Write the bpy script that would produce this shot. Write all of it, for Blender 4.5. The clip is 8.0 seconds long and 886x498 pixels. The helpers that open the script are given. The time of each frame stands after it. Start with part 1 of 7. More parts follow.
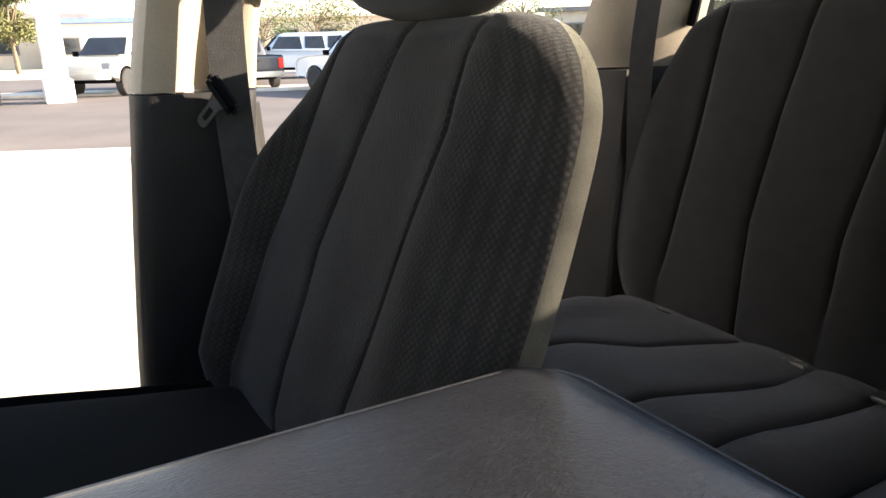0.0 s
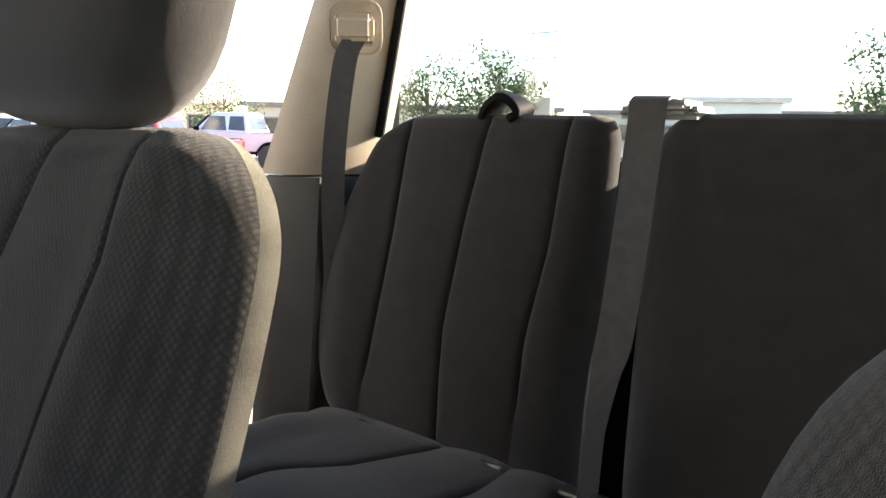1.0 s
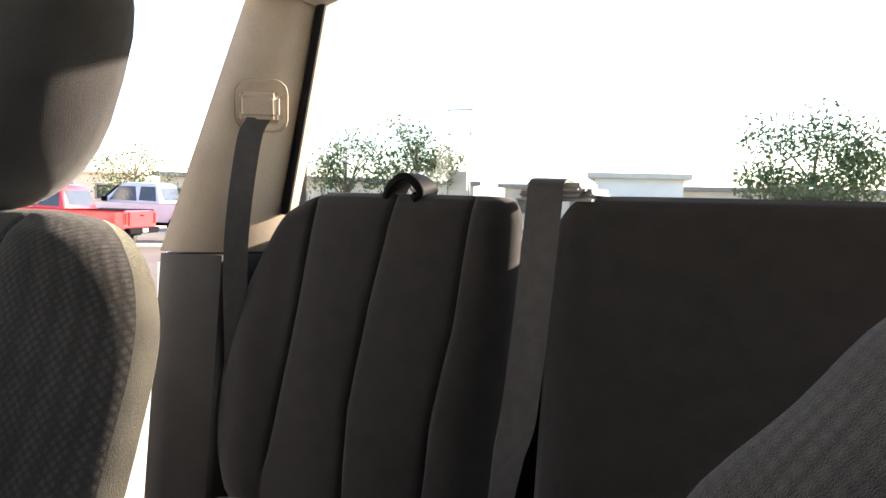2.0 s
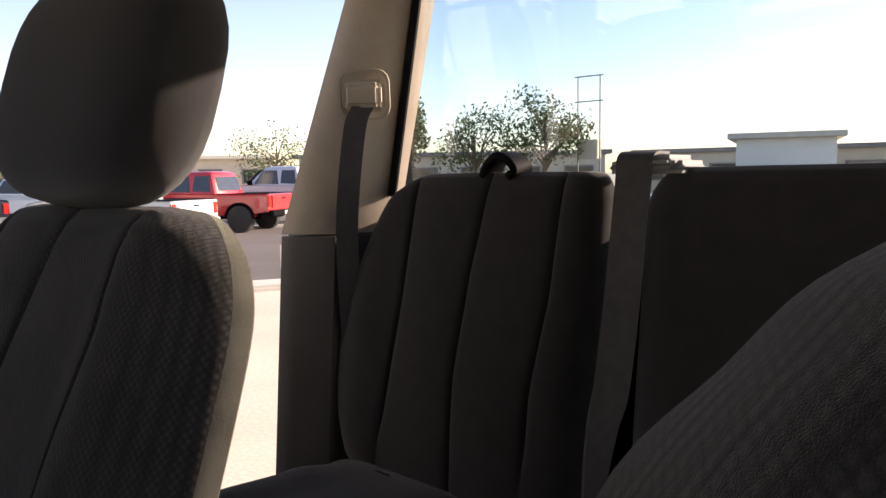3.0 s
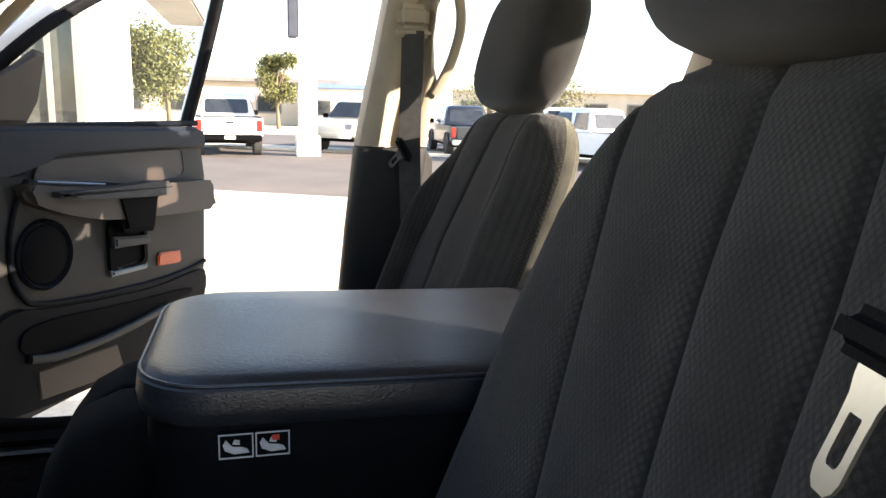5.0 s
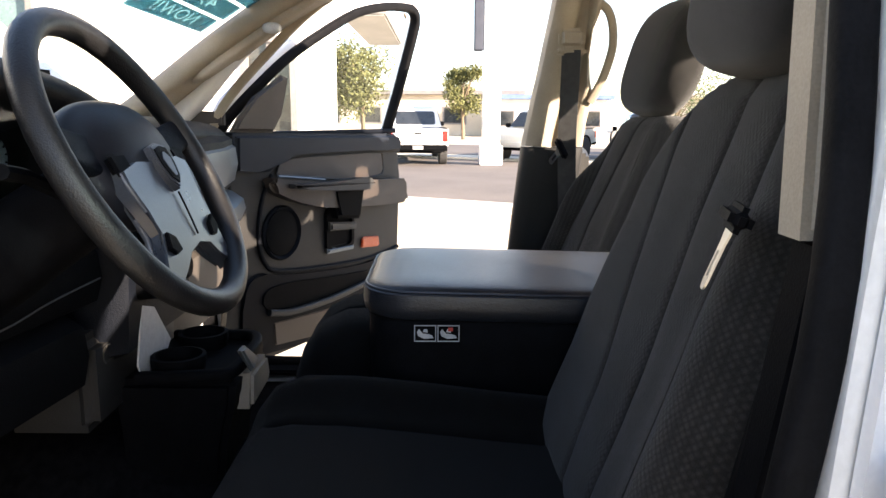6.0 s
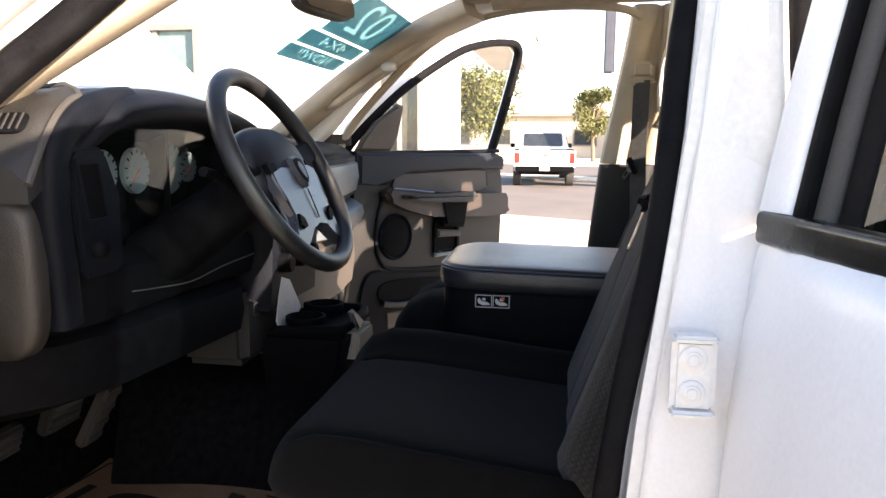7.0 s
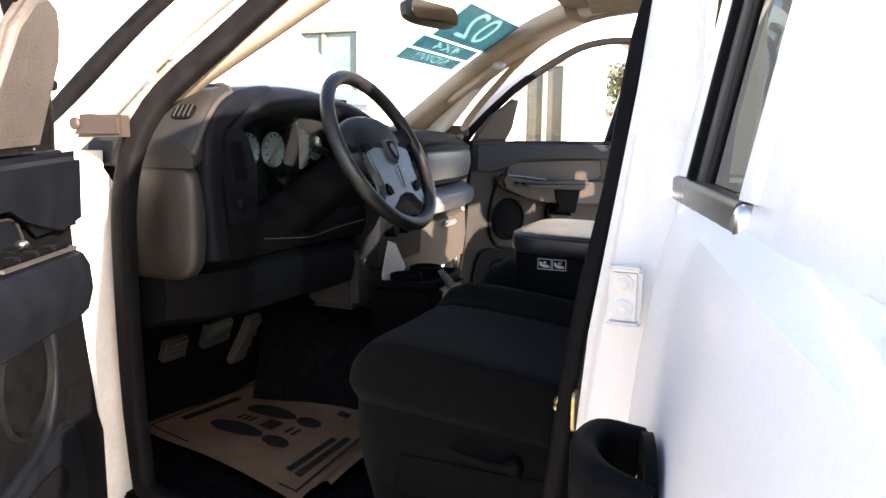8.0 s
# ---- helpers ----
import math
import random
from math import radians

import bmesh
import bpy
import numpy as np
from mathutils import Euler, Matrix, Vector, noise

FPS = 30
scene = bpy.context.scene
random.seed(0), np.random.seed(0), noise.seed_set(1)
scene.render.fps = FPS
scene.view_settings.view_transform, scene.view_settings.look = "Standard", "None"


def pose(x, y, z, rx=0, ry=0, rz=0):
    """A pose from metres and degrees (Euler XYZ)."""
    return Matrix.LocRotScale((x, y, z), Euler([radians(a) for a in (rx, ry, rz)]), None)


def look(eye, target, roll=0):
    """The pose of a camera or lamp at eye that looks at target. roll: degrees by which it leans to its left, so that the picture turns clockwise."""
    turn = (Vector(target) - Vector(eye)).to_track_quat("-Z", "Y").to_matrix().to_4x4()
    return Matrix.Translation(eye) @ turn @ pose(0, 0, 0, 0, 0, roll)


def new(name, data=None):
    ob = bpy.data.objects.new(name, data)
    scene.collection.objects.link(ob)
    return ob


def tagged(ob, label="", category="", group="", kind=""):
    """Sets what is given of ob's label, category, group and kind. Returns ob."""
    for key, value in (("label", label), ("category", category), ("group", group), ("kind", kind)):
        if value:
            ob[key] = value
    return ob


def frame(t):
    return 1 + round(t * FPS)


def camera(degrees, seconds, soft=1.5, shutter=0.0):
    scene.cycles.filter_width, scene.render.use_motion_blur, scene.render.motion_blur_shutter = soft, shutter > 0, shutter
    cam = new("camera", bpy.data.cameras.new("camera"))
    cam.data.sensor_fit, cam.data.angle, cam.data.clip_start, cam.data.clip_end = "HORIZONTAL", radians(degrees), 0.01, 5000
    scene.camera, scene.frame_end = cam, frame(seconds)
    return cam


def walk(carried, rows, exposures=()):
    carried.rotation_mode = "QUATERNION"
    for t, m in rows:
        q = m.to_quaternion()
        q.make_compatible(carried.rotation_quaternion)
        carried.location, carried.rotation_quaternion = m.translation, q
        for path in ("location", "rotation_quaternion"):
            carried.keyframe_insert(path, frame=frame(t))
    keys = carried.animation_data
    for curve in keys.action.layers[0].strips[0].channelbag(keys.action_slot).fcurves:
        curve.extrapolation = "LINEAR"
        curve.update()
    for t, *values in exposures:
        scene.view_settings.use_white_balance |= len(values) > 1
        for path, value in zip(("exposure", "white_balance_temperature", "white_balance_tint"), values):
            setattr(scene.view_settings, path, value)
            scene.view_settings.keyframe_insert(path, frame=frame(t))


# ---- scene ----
cam = camera(62.0, 8.0)

PATH = [
    (0, (-0.307, 0.176, 1.675), (1.344, -0.804, 1.115), -1.5),
    (0.5, (-0.297, 0.152, 1.697), (1.116, -1.173, 1.201), 0.4),
    (1, (-0.275, 0.117, 1.698), (0.9, -1.469, 1.374), 1.2),
    (1.5, (-0.281, 0.101, 1.708), (0.767, -1.595, 1.541), 1.7),
    (1.7, (-0.282, 0.099, 1.708), (0.718, -1.629, 1.587), 1.8),
    (2.8, (-0.339, 0.099, 1.718), (0.856, -1.494, 1.531), -0.2),
    (3, (-0.36, 0.101, 1.72), (0.934, -1.41, 1.518), -0.9),
    (3.5, (-0.504, 0.172, 1.726), (1.0, -1.11, 1.416), -1.5),
    (4, (-0.683, 0.228, 1.718), (0.981, -0.798, 1.294), -1.6),
    (4.5, (-0.808, 0.254, 1.696), (0.977, -0.552, 1.289), 1.7),
    (5, (-0.941, 0.24, 1.697), (0.961, -0.253, 1.323), 1.5),
    (5.2, (-1.004, 0.25, 1.693), (0.926, -0.129, 1.333), 2.0),
    (6.3, (-1.424, 0.234, 1.688), (0.545, 0.331, 1.351), -0.2),
    (6.5, (-1.494, 0.2, 1.684), (0.475, 0.366, 1.371), -0.1),
    (7, (-1.667, 0.102, 1.69), (0.282, 0.434, 1.389), 0.3),
    (7.5, (-1.823, 0.004, 1.676), (0.084, 0.493, 1.322), 0.4),
    (8, (-1.92, -0.156, 1.675), (-0.089, 0.583, 1.359), 0.7),
]
walk(cam, [(t, look(eye, target, roll)) for t, eye, target, roll in PATH],
     [(0.0, 2.1, 7300, 16), (0.5, 2.4, 7300, 16), (1.0, 2.55, 7300, 16), (1.7, 2.55, 7300, 18), (2.8, 1.2, 7500, 26), (3.5, 1.05, 7250, 22), (4.0, 1.1, 6950, 10), (4.4, 1.15, 7050, 12), (5.0, 2.05, 7200, 15), (5.2, 2.05, 7200, 15), (6.3, 2.1, 7400, 20), (7.0, 2.25, 7500, 21), (8.0, 2.3, 7550, 21)])

# ---------------------------------------------------------------- light
SUN_AZ, SUN_EL = radians(238.0), radians(18.0)      # direction to the sun in the plan, and its height
world = bpy.data.worlds.new("sky")
scene.world = world
world.use_nodes = True
wn = world.node_tree
wn.nodes.clear()
sky = wn.nodes.new("ShaderNodeTexSky")
sky.sky_type, sky.sun_disc = "NISHITA", False
sky.sun_elevation, sky.sun_rotation = SUN_EL, radians(90) - SUN_AZ
sky.air_density, sky.dust_density, sky.ozone_density = 0.9, 0.6, 1.6
bg = wn.nodes.new("ShaderNodeBackground")
bg.inputs["Strength"].default_value = 0.16
wout = wn.nodes.new("ShaderNodeOutputWorld")
wn.links.new(sky.outputs[0], bg.inputs[0])
wn.links.new(bg.outputs[0], wout.inputs[0])

sun_data = bpy.data.lights.new("sun", "SUN")
sun_data.energy, sun_data.angle, sun_data.color = 6.0, radians(0.55), (1.0, 0.92, 0.79)
sun = new("sun", sun_data)
toward = Vector((math.cos(SUN_AZ) * math.cos(SUN_EL), math.sin(SUN_AZ) * math.cos(SUN_EL), math.sin(SUN_EL)))
sun.matrix_world = look(toward * 60, (0, 0, 0))

# ---------------------------------------------------------------- materials


def surface(name, dark, light, scale=30.0, rough=0.6, metal=0.0, bump=0.1, fine=400.0, spread=0.15, coat=0.0, spec=0.5):
    """A painted, moulded or stony surface: colour drifting between two tones at two scales, with grain."""
    m = bpy.data.materials.new(name)
    m.use_nodes = True
    n, l = m.node_tree.nodes, m.node_tree.links
    b = n["Principled BSDF"]
    co = n.new("ShaderNodeTexCoord")
    big = n.new("ShaderNodeTexNoise")
    big.inputs["Scale"].default_value, big.inputs["Detail"].default_value = scale, 5
    small = n.new("ShaderNodeTexNoise")
    small.inputs["Scale"].default_value, small.inputs["Detail"].default_value = fine, 3
    for t in (big, small):
        l.new(co.outputs["Object"], t.inputs["Vector"])
    both = n.new("ShaderNodeMath")
    both.operation = "MULTIPLY_ADD"
    both.inputs[1].default_value, both.inputs[2].default_value = 0.45, 0.0
    l.new(small.outputs[0], both.inputs[0])
    add = n.new("ShaderNodeMath")
    add.operation = "MULTIPLY_ADD"
    add.inputs[1].default_value = 0.55
    l.new(big.outputs[0], add.inputs[0])
    l.new(both.outputs[0], add.inputs[2])
    ramp = n.new("ShaderNodeValToRGB")
    ramp.color_ramp.elements[0].position, ramp.color_ramp.elements[1].position = 0.38, 0.62
    ramp.color_ramp.elements[0].color, ramp.color_ramp.elements[1].color = (*dark, 1), (*light, 1)
    l.new(add.outputs[0], ramp.inputs[0])
    l.new(ramp.outputs[0], b.inputs["Base Color"])
    mr = n.new("ShaderNodeMapRange")
    mr.inputs[3].default_value, mr.inputs[4].default_value = rough - spread * 0.5, min(1.0, rough + spread * 0.5)
    l.new(big.outputs[0], mr.inputs[0])
    l.new(mr.outputs[0], b.inputs["Roughness"])
    b.inputs["Metallic"].default_value = metal
    b.inputs["Specular IOR Level"].default_value = spec
    b.inputs["Coat Weight"].default_value = coat
    b.inputs["Coat Roughness"].default_value = 0.06
    if bump:
        bp = n.new("ShaderNodeBump")
        bp.inputs["Strength"].default_value, bp.inputs["Distance"].default_value = bump, 0.002
        l.new(small.outputs[0], bp.inputs["Height"])
        l.new(bp.outputs[0], b.inputs["Normal"])
    return m


def woven(name, dark, light, cell=150.0, depth=0.6, turn=40):
    """Seat cloth with a small raised honeycomb weave."""
    m = surface(name, dark, light, 14, 0.9, 0, 0.0, 900)
    n, l = m.node_tree.nodes, m.node_tree.links
    b = n["Principled BSDF"]
    b.inputs["Sheen Weight"].default_value, b.inputs["Sheen Roughness"].default_value = 0.14, 0.45
    b.inputs["Specular IOR Level"].default_value = 0.06
    co = n.new("ShaderNodeTexCoord")
    mp = n.new("ShaderNodeMapping")
    mp.inputs["Rotation"].default_value = (0, radians(turn), 0)
    mp.inputs["Scale"].default_value = (1, 0.5, 0.72)
    vo = n.new("ShaderNodeTexVoronoi")
    vo.feature, vo.voronoi_dimensions = "F1", "3D"
    vo.inputs["Scale"].default_value, vo.inputs["Randomness"].default_value = cell, 0.12
    lay = n.new("ShaderNodeMapping")
    lay.inputs["Rotation"].default_value = (radians(-20), 0, 0)
    l.new(co.outputs["Object"], lay.inputs[0])
    l.new(lay.outputs[0], mp.inputs[0])
    l.new(mp.outputs[0], vo.inputs["Vector"])
    rp = n.new("ShaderNodeValToRGB")
    rp.color_ramp.elements[0].position, rp.color_ramp.elements[1].position = 0.2, 0.6
    rp.color_ramp.elements[0].color, rp.color_ramp.elements[1].color = (1, 1, 1, 1), (0.35, 0.35, 0.35, 1)
    l.new(vo.outputs["Distance"], rp.inputs[0])
    mx = n.new("ShaderNodeMix")
    mx.data_type, mx.blend_type = "RGBA", "MULTIPLY"
    mx.inputs["Factor"].default_value = depth
    old = b.inputs["Base Color"].links[0].from_socket
    l.new(old, mx.inputs["A"])
    l.new(rp.outputs[0], mx.inputs["B"])
    l.new(mx.outputs["Result"], b.inputs["Base Color"])
    fuzz = n.new("ShaderNodeTexNoise")
    fuzz.inputs["Scale"].default_value = 1600
    l.new(co.outputs["Object"], fuzz.inputs["Vector"])
    ad = n.new("ShaderNodeMath")
    ad.operation = "MULTIPLY_ADD"
    ad.inputs[1].default_value = -1.0
    l.new(vo.outputs["Distance"], ad.inputs[0])
    l.new(fuzz.outputs[0], ad.inputs[2])
    bp = n.new("ShaderNodeBump")
    bp.inputs["Strength"].default_value, bp.inputs["Distance"].default_value = 0.55, 0.002
    l.new(ad.outputs[0], bp.inputs["Height"])
    l.new(bp.outputs[0], b.inputs["Normal"])
    return m


def clear(name, tint=(0.9, 0.95, 0.93), rough=0.0):
    m = bpy.data.materials.new(name)
    m.use_nodes = True
    n, l = m.node_tree.nodes, m.node_tree.links
    n.clear()
    out, mix = n.new("ShaderNodeOutputMaterial"), n.new("ShaderNodeMixShader")
    tr, gl, lw = n.new("ShaderNodeBsdfTransparent"), n.new("ShaderNodeBsdfGlossy"), n.new("ShaderNodeLayerWeight")
    pw, fr = n.new("ShaderNodeMath"), n.new("ShaderNodeMath")
    pw.operation, fr.operation = "POWER", "MULTIPLY_ADD"
    pw.inputs[1].default_value, fr.inputs[1].default_value, fr.inputs[2].default_value = 5.0, 0.5, 0.04
    lw.inputs[0].default_value = 0.5
    l.new(lw.outputs["Facing"], pw.inputs[0])
    l.new(pw.outputs[0], fr.inputs[0])
    tr.inputs[0].default_value = (*tint, 1)
    gl.inputs["Roughness"].default_value = rough
    l.new(fr.outputs[0], mix.inputs[0])
    l.new(tr.outputs[0], mix.inputs[1])
    l.new(gl.outputs[0], mix.inputs[2])
    l.new(mix.outputs[0], out.inputs[0])
    return m


def creases(m, scale, depth):
    """Fine wandering wrinkles, as in vinyl."""
    n, l = m.node_tree.nodes, m.node_tree.links
    co, wv = n.new("ShaderNodeTexCoord"), n.new("ShaderNodeTexNoise")
    wv.inputs["Scale"].default_value, wv.inputs["Detail"].default_value, wv.inputs["Distortion"].default_value = scale, 4, 1.6
    mp = n.new("ShaderNodeMapping")
    mp.inputs["Scale"].default_value, mp.inputs["Rotation"].default_value = (1.0, 0.45, 1.0), (0, 0, radians(25))
    l.new(co.outputs["Object"], mp.inputs[0])
    l.new(mp.outputs[0], wv.inputs["Vector"])
    bp = n.new("ShaderNodeBump")
    bp.inputs["Strength"].default_value, bp.inputs["Distance"].default_value = depth, 0.004
    l.new(wv.outputs[0], bp.inputs["Height"])
    l.new(bp.outputs[0], n["Principled BSDF"].inputs["Normal"])


CLOTH = woven("woven_seat_cloth", (0.027, 0.0255, 0.0234), (0.05, 0.0473, 0.0433), 225.0, 0.7)
# Velour of backrest sides; sunlight on their rims is mixed into this pale tone.
SUNLIT_RIM = surface("sunlit_rim_velour", (0.045, 0.043, 0.036), (0.08, 0.077, 0.064), 18, 0.95, 0, 0.5, 1400, spec=0.06)
SUNLIT_RIM.node_tree.nodes["Principled BSDF"].inputs["Sheen Weight"].default_value = 1.0
SUNLIT_RIM.node_tree.nodes["Principled BSDF"].inputs["Sheen Roughness"].default_value = 0.3
SUNLIT_RIM.node_tree.nodes["Principled BSDF"].inputs["Sheen Tint"].default_value = (1.0, 0.95, 0.72, 1)
LEATHER = surface("armrest_vinyl", (0.0125, 0.0138, 0.017), (0.02, 0.022, 0.027), 8, 0.36, 0, 0.0, 220, spec=0.6)
creases(LEATHER, 260.0, 0.22)
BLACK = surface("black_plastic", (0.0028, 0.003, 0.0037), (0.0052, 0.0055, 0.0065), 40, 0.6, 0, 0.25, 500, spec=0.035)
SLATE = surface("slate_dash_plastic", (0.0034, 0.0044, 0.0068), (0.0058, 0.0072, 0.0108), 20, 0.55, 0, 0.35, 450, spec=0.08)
DOORPAD = surface("blue_grey_door_pad", (0.0095, 0.012, 0.0175), (0.014, 0.0172, 0.024), 20, 0.5, 0, 0.35, 450, spec=0.2)
TAUPE = surface("taupe_trim_plastic", (0.045, 0.037, 0.031), (0.064, 0.054, 0.046), 12, 0.55, 0, 0.3, 450)
CORNER = surface("dash_corner_plastic", (0.0085, 0.0084, 0.008), (0.013, 0.0128, 0.012), 12, 0.6, 0, 0.4, 450)
SAIL = surface("sail_trim_plastic", (0.055, 0.05, 0.047), (0.078, 0.07, 0.065), 25, 0.6, 0, 0.5, 260)
CAP = surface("brown_cap_plastic", (0.0125, 0.011, 0.0096), (0.018, 0.016, 0.014), 12, 0.5, 0, 0.3, 450)
# Front cushion and skirt velour, near-black: the shade low down is in the colour.
SHADED_SEAT = surface("shaded_cushion_velour", (0.0028, 0.0027, 0.0027), (0.005, 0.0049, 0.0048), 40, 0.95, 0, 0.6, 1200, spec=0.06)
SHADED_SEAT.node_tree.nodes["Principled BSDF"].inputs["Sheen Weight"].default_value = 0.04
BENCH = surface("bench_velour", (0.0145, 0.0141, 0.014), (0.0215, 0.021, 0.0206), 30, 0.95, 0, 0.5, 1400, spec=0.06)
BENCH.node_tree.nodes["Principled BSDF"].inputs["Sheen Weight"].default_value = 0.2
PANE = surface("teal_window_pane", (0.1, 0.15, 0.16), (0.16, 0.22, 0.225), 1.5, 0.08, 0, 0.0, 30, 0.02, 0.6)
DARK_PANE = surface("dark_window_pane", (0.03, 0.03, 0.028), (0.075, 0.073, 0.068), 2.2, 0.1, 0, 0.0, 30, 0.02, 0.3)
BROWN = surface("brown_trim_plastic", (0.027, 0.0185, 0.0142), (0.038, 0.0275, 0.0215), 12, 0.55, 0, 0.3, 450)
DGREY = surface("dark_grey_trim_plastic", (0.014, 0.0137, 0.0135), (0.021, 0.0205, 0.02), 12, 0.55, 0, 0.3, 450)
SATIN = surface("satin_blue_grey_plastic", (0.032, 0.039, 0.05), (0.045, 0.054, 0.068), 20, 0.3, 0.0, 0.06, 400, spec=0.6)
HUBGREY = surface("blue_black_hub_plastic", (0.007, 0.0085, 0.012), (0.011, 0.013, 0.018), 20, 0.45, 0, 0.1, 400, spec=0.2)
GUIDE = surface("pale_grey_plastic", (0.13, 0.135, 0.13), (0.18, 0.185, 0.18), 15, 0.5, 0, 0.2, 400)
GREY = surface("grey_trim_plastic", (0.03, 0.028, 0.0262), (0.043, 0.0405, 0.0375), 12, 0.6, 0, 0.3, 450)
PILLARTRIM = surface("lower_pillar_plastic", (0.0088, 0.0086, 0.0085), (0.0135, 0.0132, 0.013), 12, 0.6, 0, 0.3, 450, spec=0.25)
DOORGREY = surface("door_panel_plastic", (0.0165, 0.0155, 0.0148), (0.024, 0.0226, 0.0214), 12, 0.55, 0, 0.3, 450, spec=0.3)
BEIGE = surface("beige_pillar_plastic", (0.28, 0.235, 0.18), (0.36, 0.305, 0.235), 9, 0.6, 0, 0.25, 420)
LINER = surface("headliner_cloth", (0.26, 0.21, 0.155), (0.33, 0.275, 0.21), 30, 0.95, 0, 0.4, 900)
RUBBER = surface("door_seal_rubber", (0.004, 0.004, 0.0045), (0.008, 0.008, 0.009), 30, 0.6, 0, 0.2, 300, spec=0.05)
WHITE = surface("white_car_paint", (0.74, 0.745, 0.75), (0.8, 0.8, 0.8), 6, 0.38, 0, 0.02, 200, 0.08, 0.3)
PRIMER = surface("white_inner_paint", (0.68, 0.68, 0.66), (0.78, 0.78, 0.76), 9, 0.45, 0, 0.15, 120)
CARPET = surface("black_carpet", (0.004, 0.004, 0.0045), (0.010, 0.010, 0.011), 60, 1.0, 0, 0.8, 900, spec=0.0)
CHROME = surface("bright_metal", (0.57, 0.58, 0.56), (0.6, 0.61, 0.59), 20, 0.3, 1.0, 0.0, 300, 0.04)
BRASS = surface("plated_striker_metal", (0.45, 0.34, 0.16), (0.6, 0.48, 0.26), 60, 0.3, 1.0, 0.1, 300)
WEBBING = surface("belt_webbing", (0.026, 0.026, 0.026), (0.045, 0.0445, 0.044), 60, 0.7, 0, 0.5, 900)
KRAFT = surface("kraft_paper", (0.3, 0.18, 0.11), (0.41, 0.255, 0.155), 14, 0.85, 0, 0.3, 300, spec=0.15)
INK = surface("mat_print", (0.018, 0.017, 0.016), (0.035, 0.032, 0.029), 60, 0.95, 0, 0.0, spec=0.03)
WHEEL_SKIN = surface("wheel_rim_vinyl", (0.007, 0.007, 0.0075), (0.012, 0.012, 0.013), 25, 0.4, 0, 0.3, 500, spec=0.4)
RED = surface("red_reflector", (0.42, 0.06, 0.02), (0.55, 0.1, 0.03), 200, 0.25)
BUCKLE = surface("red_button_plastic", (0.4, 0.02, 0.015), (0.5, 0.04, 0.03), 100, 0.4)
DIAL = surface("gauge_face", (0.13, 0.155, 0.19), (0.17, 0.2, 0.24), 30, 0.4)
SILVER = surface("silver_plastic", (0.12, 0.15, 0.175), (0.16, 0.19, 0.215), 20, 0.33, 0.3, 0.1, 400)
SILVER_DARK = surface("dull_emblem_metal", (0.05, 0.055, 0.065), (0.08, 0.085, 0.1), 30, 0.4, 0.4, 0.1, 400)
LABEL = surface("label_print", (0.4, 0.4, 0.4), (0.5, 0.5, 0.5), 100, 0.5)
GLASS = clear("window_glass")
TEAL = clear("teal_sticker_film", (0.1, 0.27, 0.33), 0.3)
STICKER_PALE = clear("pale_sticker_film", (0.36, 0.56, 0.62), 0.3)
TINT = clear("rear_window_glass", (0.82, 0.88, 0.9))
DARK_GLASS = clear("dark_door_glass", (0.05, 0.075, 0.08))
PAVE = surface("pale_concrete", (0.49, 0.425, 0.33), (0.64, 0.565, 0.445), 0.5, 0.9, 0, 0.5, 30)
ASPHALT = surface("worn_asphalt", (0.105, 0.088, 0.077), (0.15, 0.127, 0.112), 0.6, 0.9, 0, 0.5, 40)
KERB = surface("kerb_concrete", (0.5, 0.46, 0.4), (0.62, 0.58, 0.5), 3, 0.9, 0, 0.4, 60)
STUCCO = surface("white_stucco", (0.72, 0.7, 0.66), (0.8, 0.78, 0.74), 2, 0.85, 0, 0.6, 60)
TANWALL = surface("tan_wall", (0.5, 0.43, 0.34), (0.6, 0.52, 0.42), 1, 0.85, 0, 0.3, 30)
ROOFING = surface("grey_roofing", (0.16, 0.15, 0.15), (0.24, 0.22, 0.21), 2, 0.85, 0, 0.4, 30)
BLUE = surface("blue_sign_paint", (0.1, 0.16, 0.33), (0.15, 0.22, 0.42), 3, 0.5)
SIGN_DARK = surface("dark_sign_panel", (0.03, 0.035, 0.05), (0.05, 0.055, 0.075), 3, 0.5)
TYRE = surface("tyre_rubber", (0.02, 0.02, 0.02), (0.04, 0.04, 0.04), 20, 0.85, 0, 0.4, 150)
LEAF = surface("tree_leaf", (0.035, 0.065, 0.02), (0.1, 0.14, 0.045), 3, 0.7, 0, 0.2, 20)
LEAF2 = surface("tree_leaf_yellow", (0.06, 0.07, 0.02), (0.15, 0.145, 0.045), 3, 0.7, 0, 0.2, 20)
BARK = surface("tree_bark", (0.12, 0.09, 0.06), (0.2, 0.15, 0.1), 6, 0.95, 0, 0.9, 60)
CAR_GLASS = surface("car_window_glass", (0.015, 0.018, 0.02), (0.03, 0.034, 0.038), 3, 0.08, 0, 0.0, 30, 0.02, 0.5)
LAMP_RED = surface("tail_lamp_plastic", (0.4, 0.01, 0.01), (0.5, 0.03, 0.02), 30, 0.2)
GUNMETAL = surface("satin_moulding", (0.05, 0.05, 0.048), (0.075, 0.075, 0.07), 12, 0.28, 0.9, 0.05, 300)

# ---------------------------------------------------------------- mesh helpers


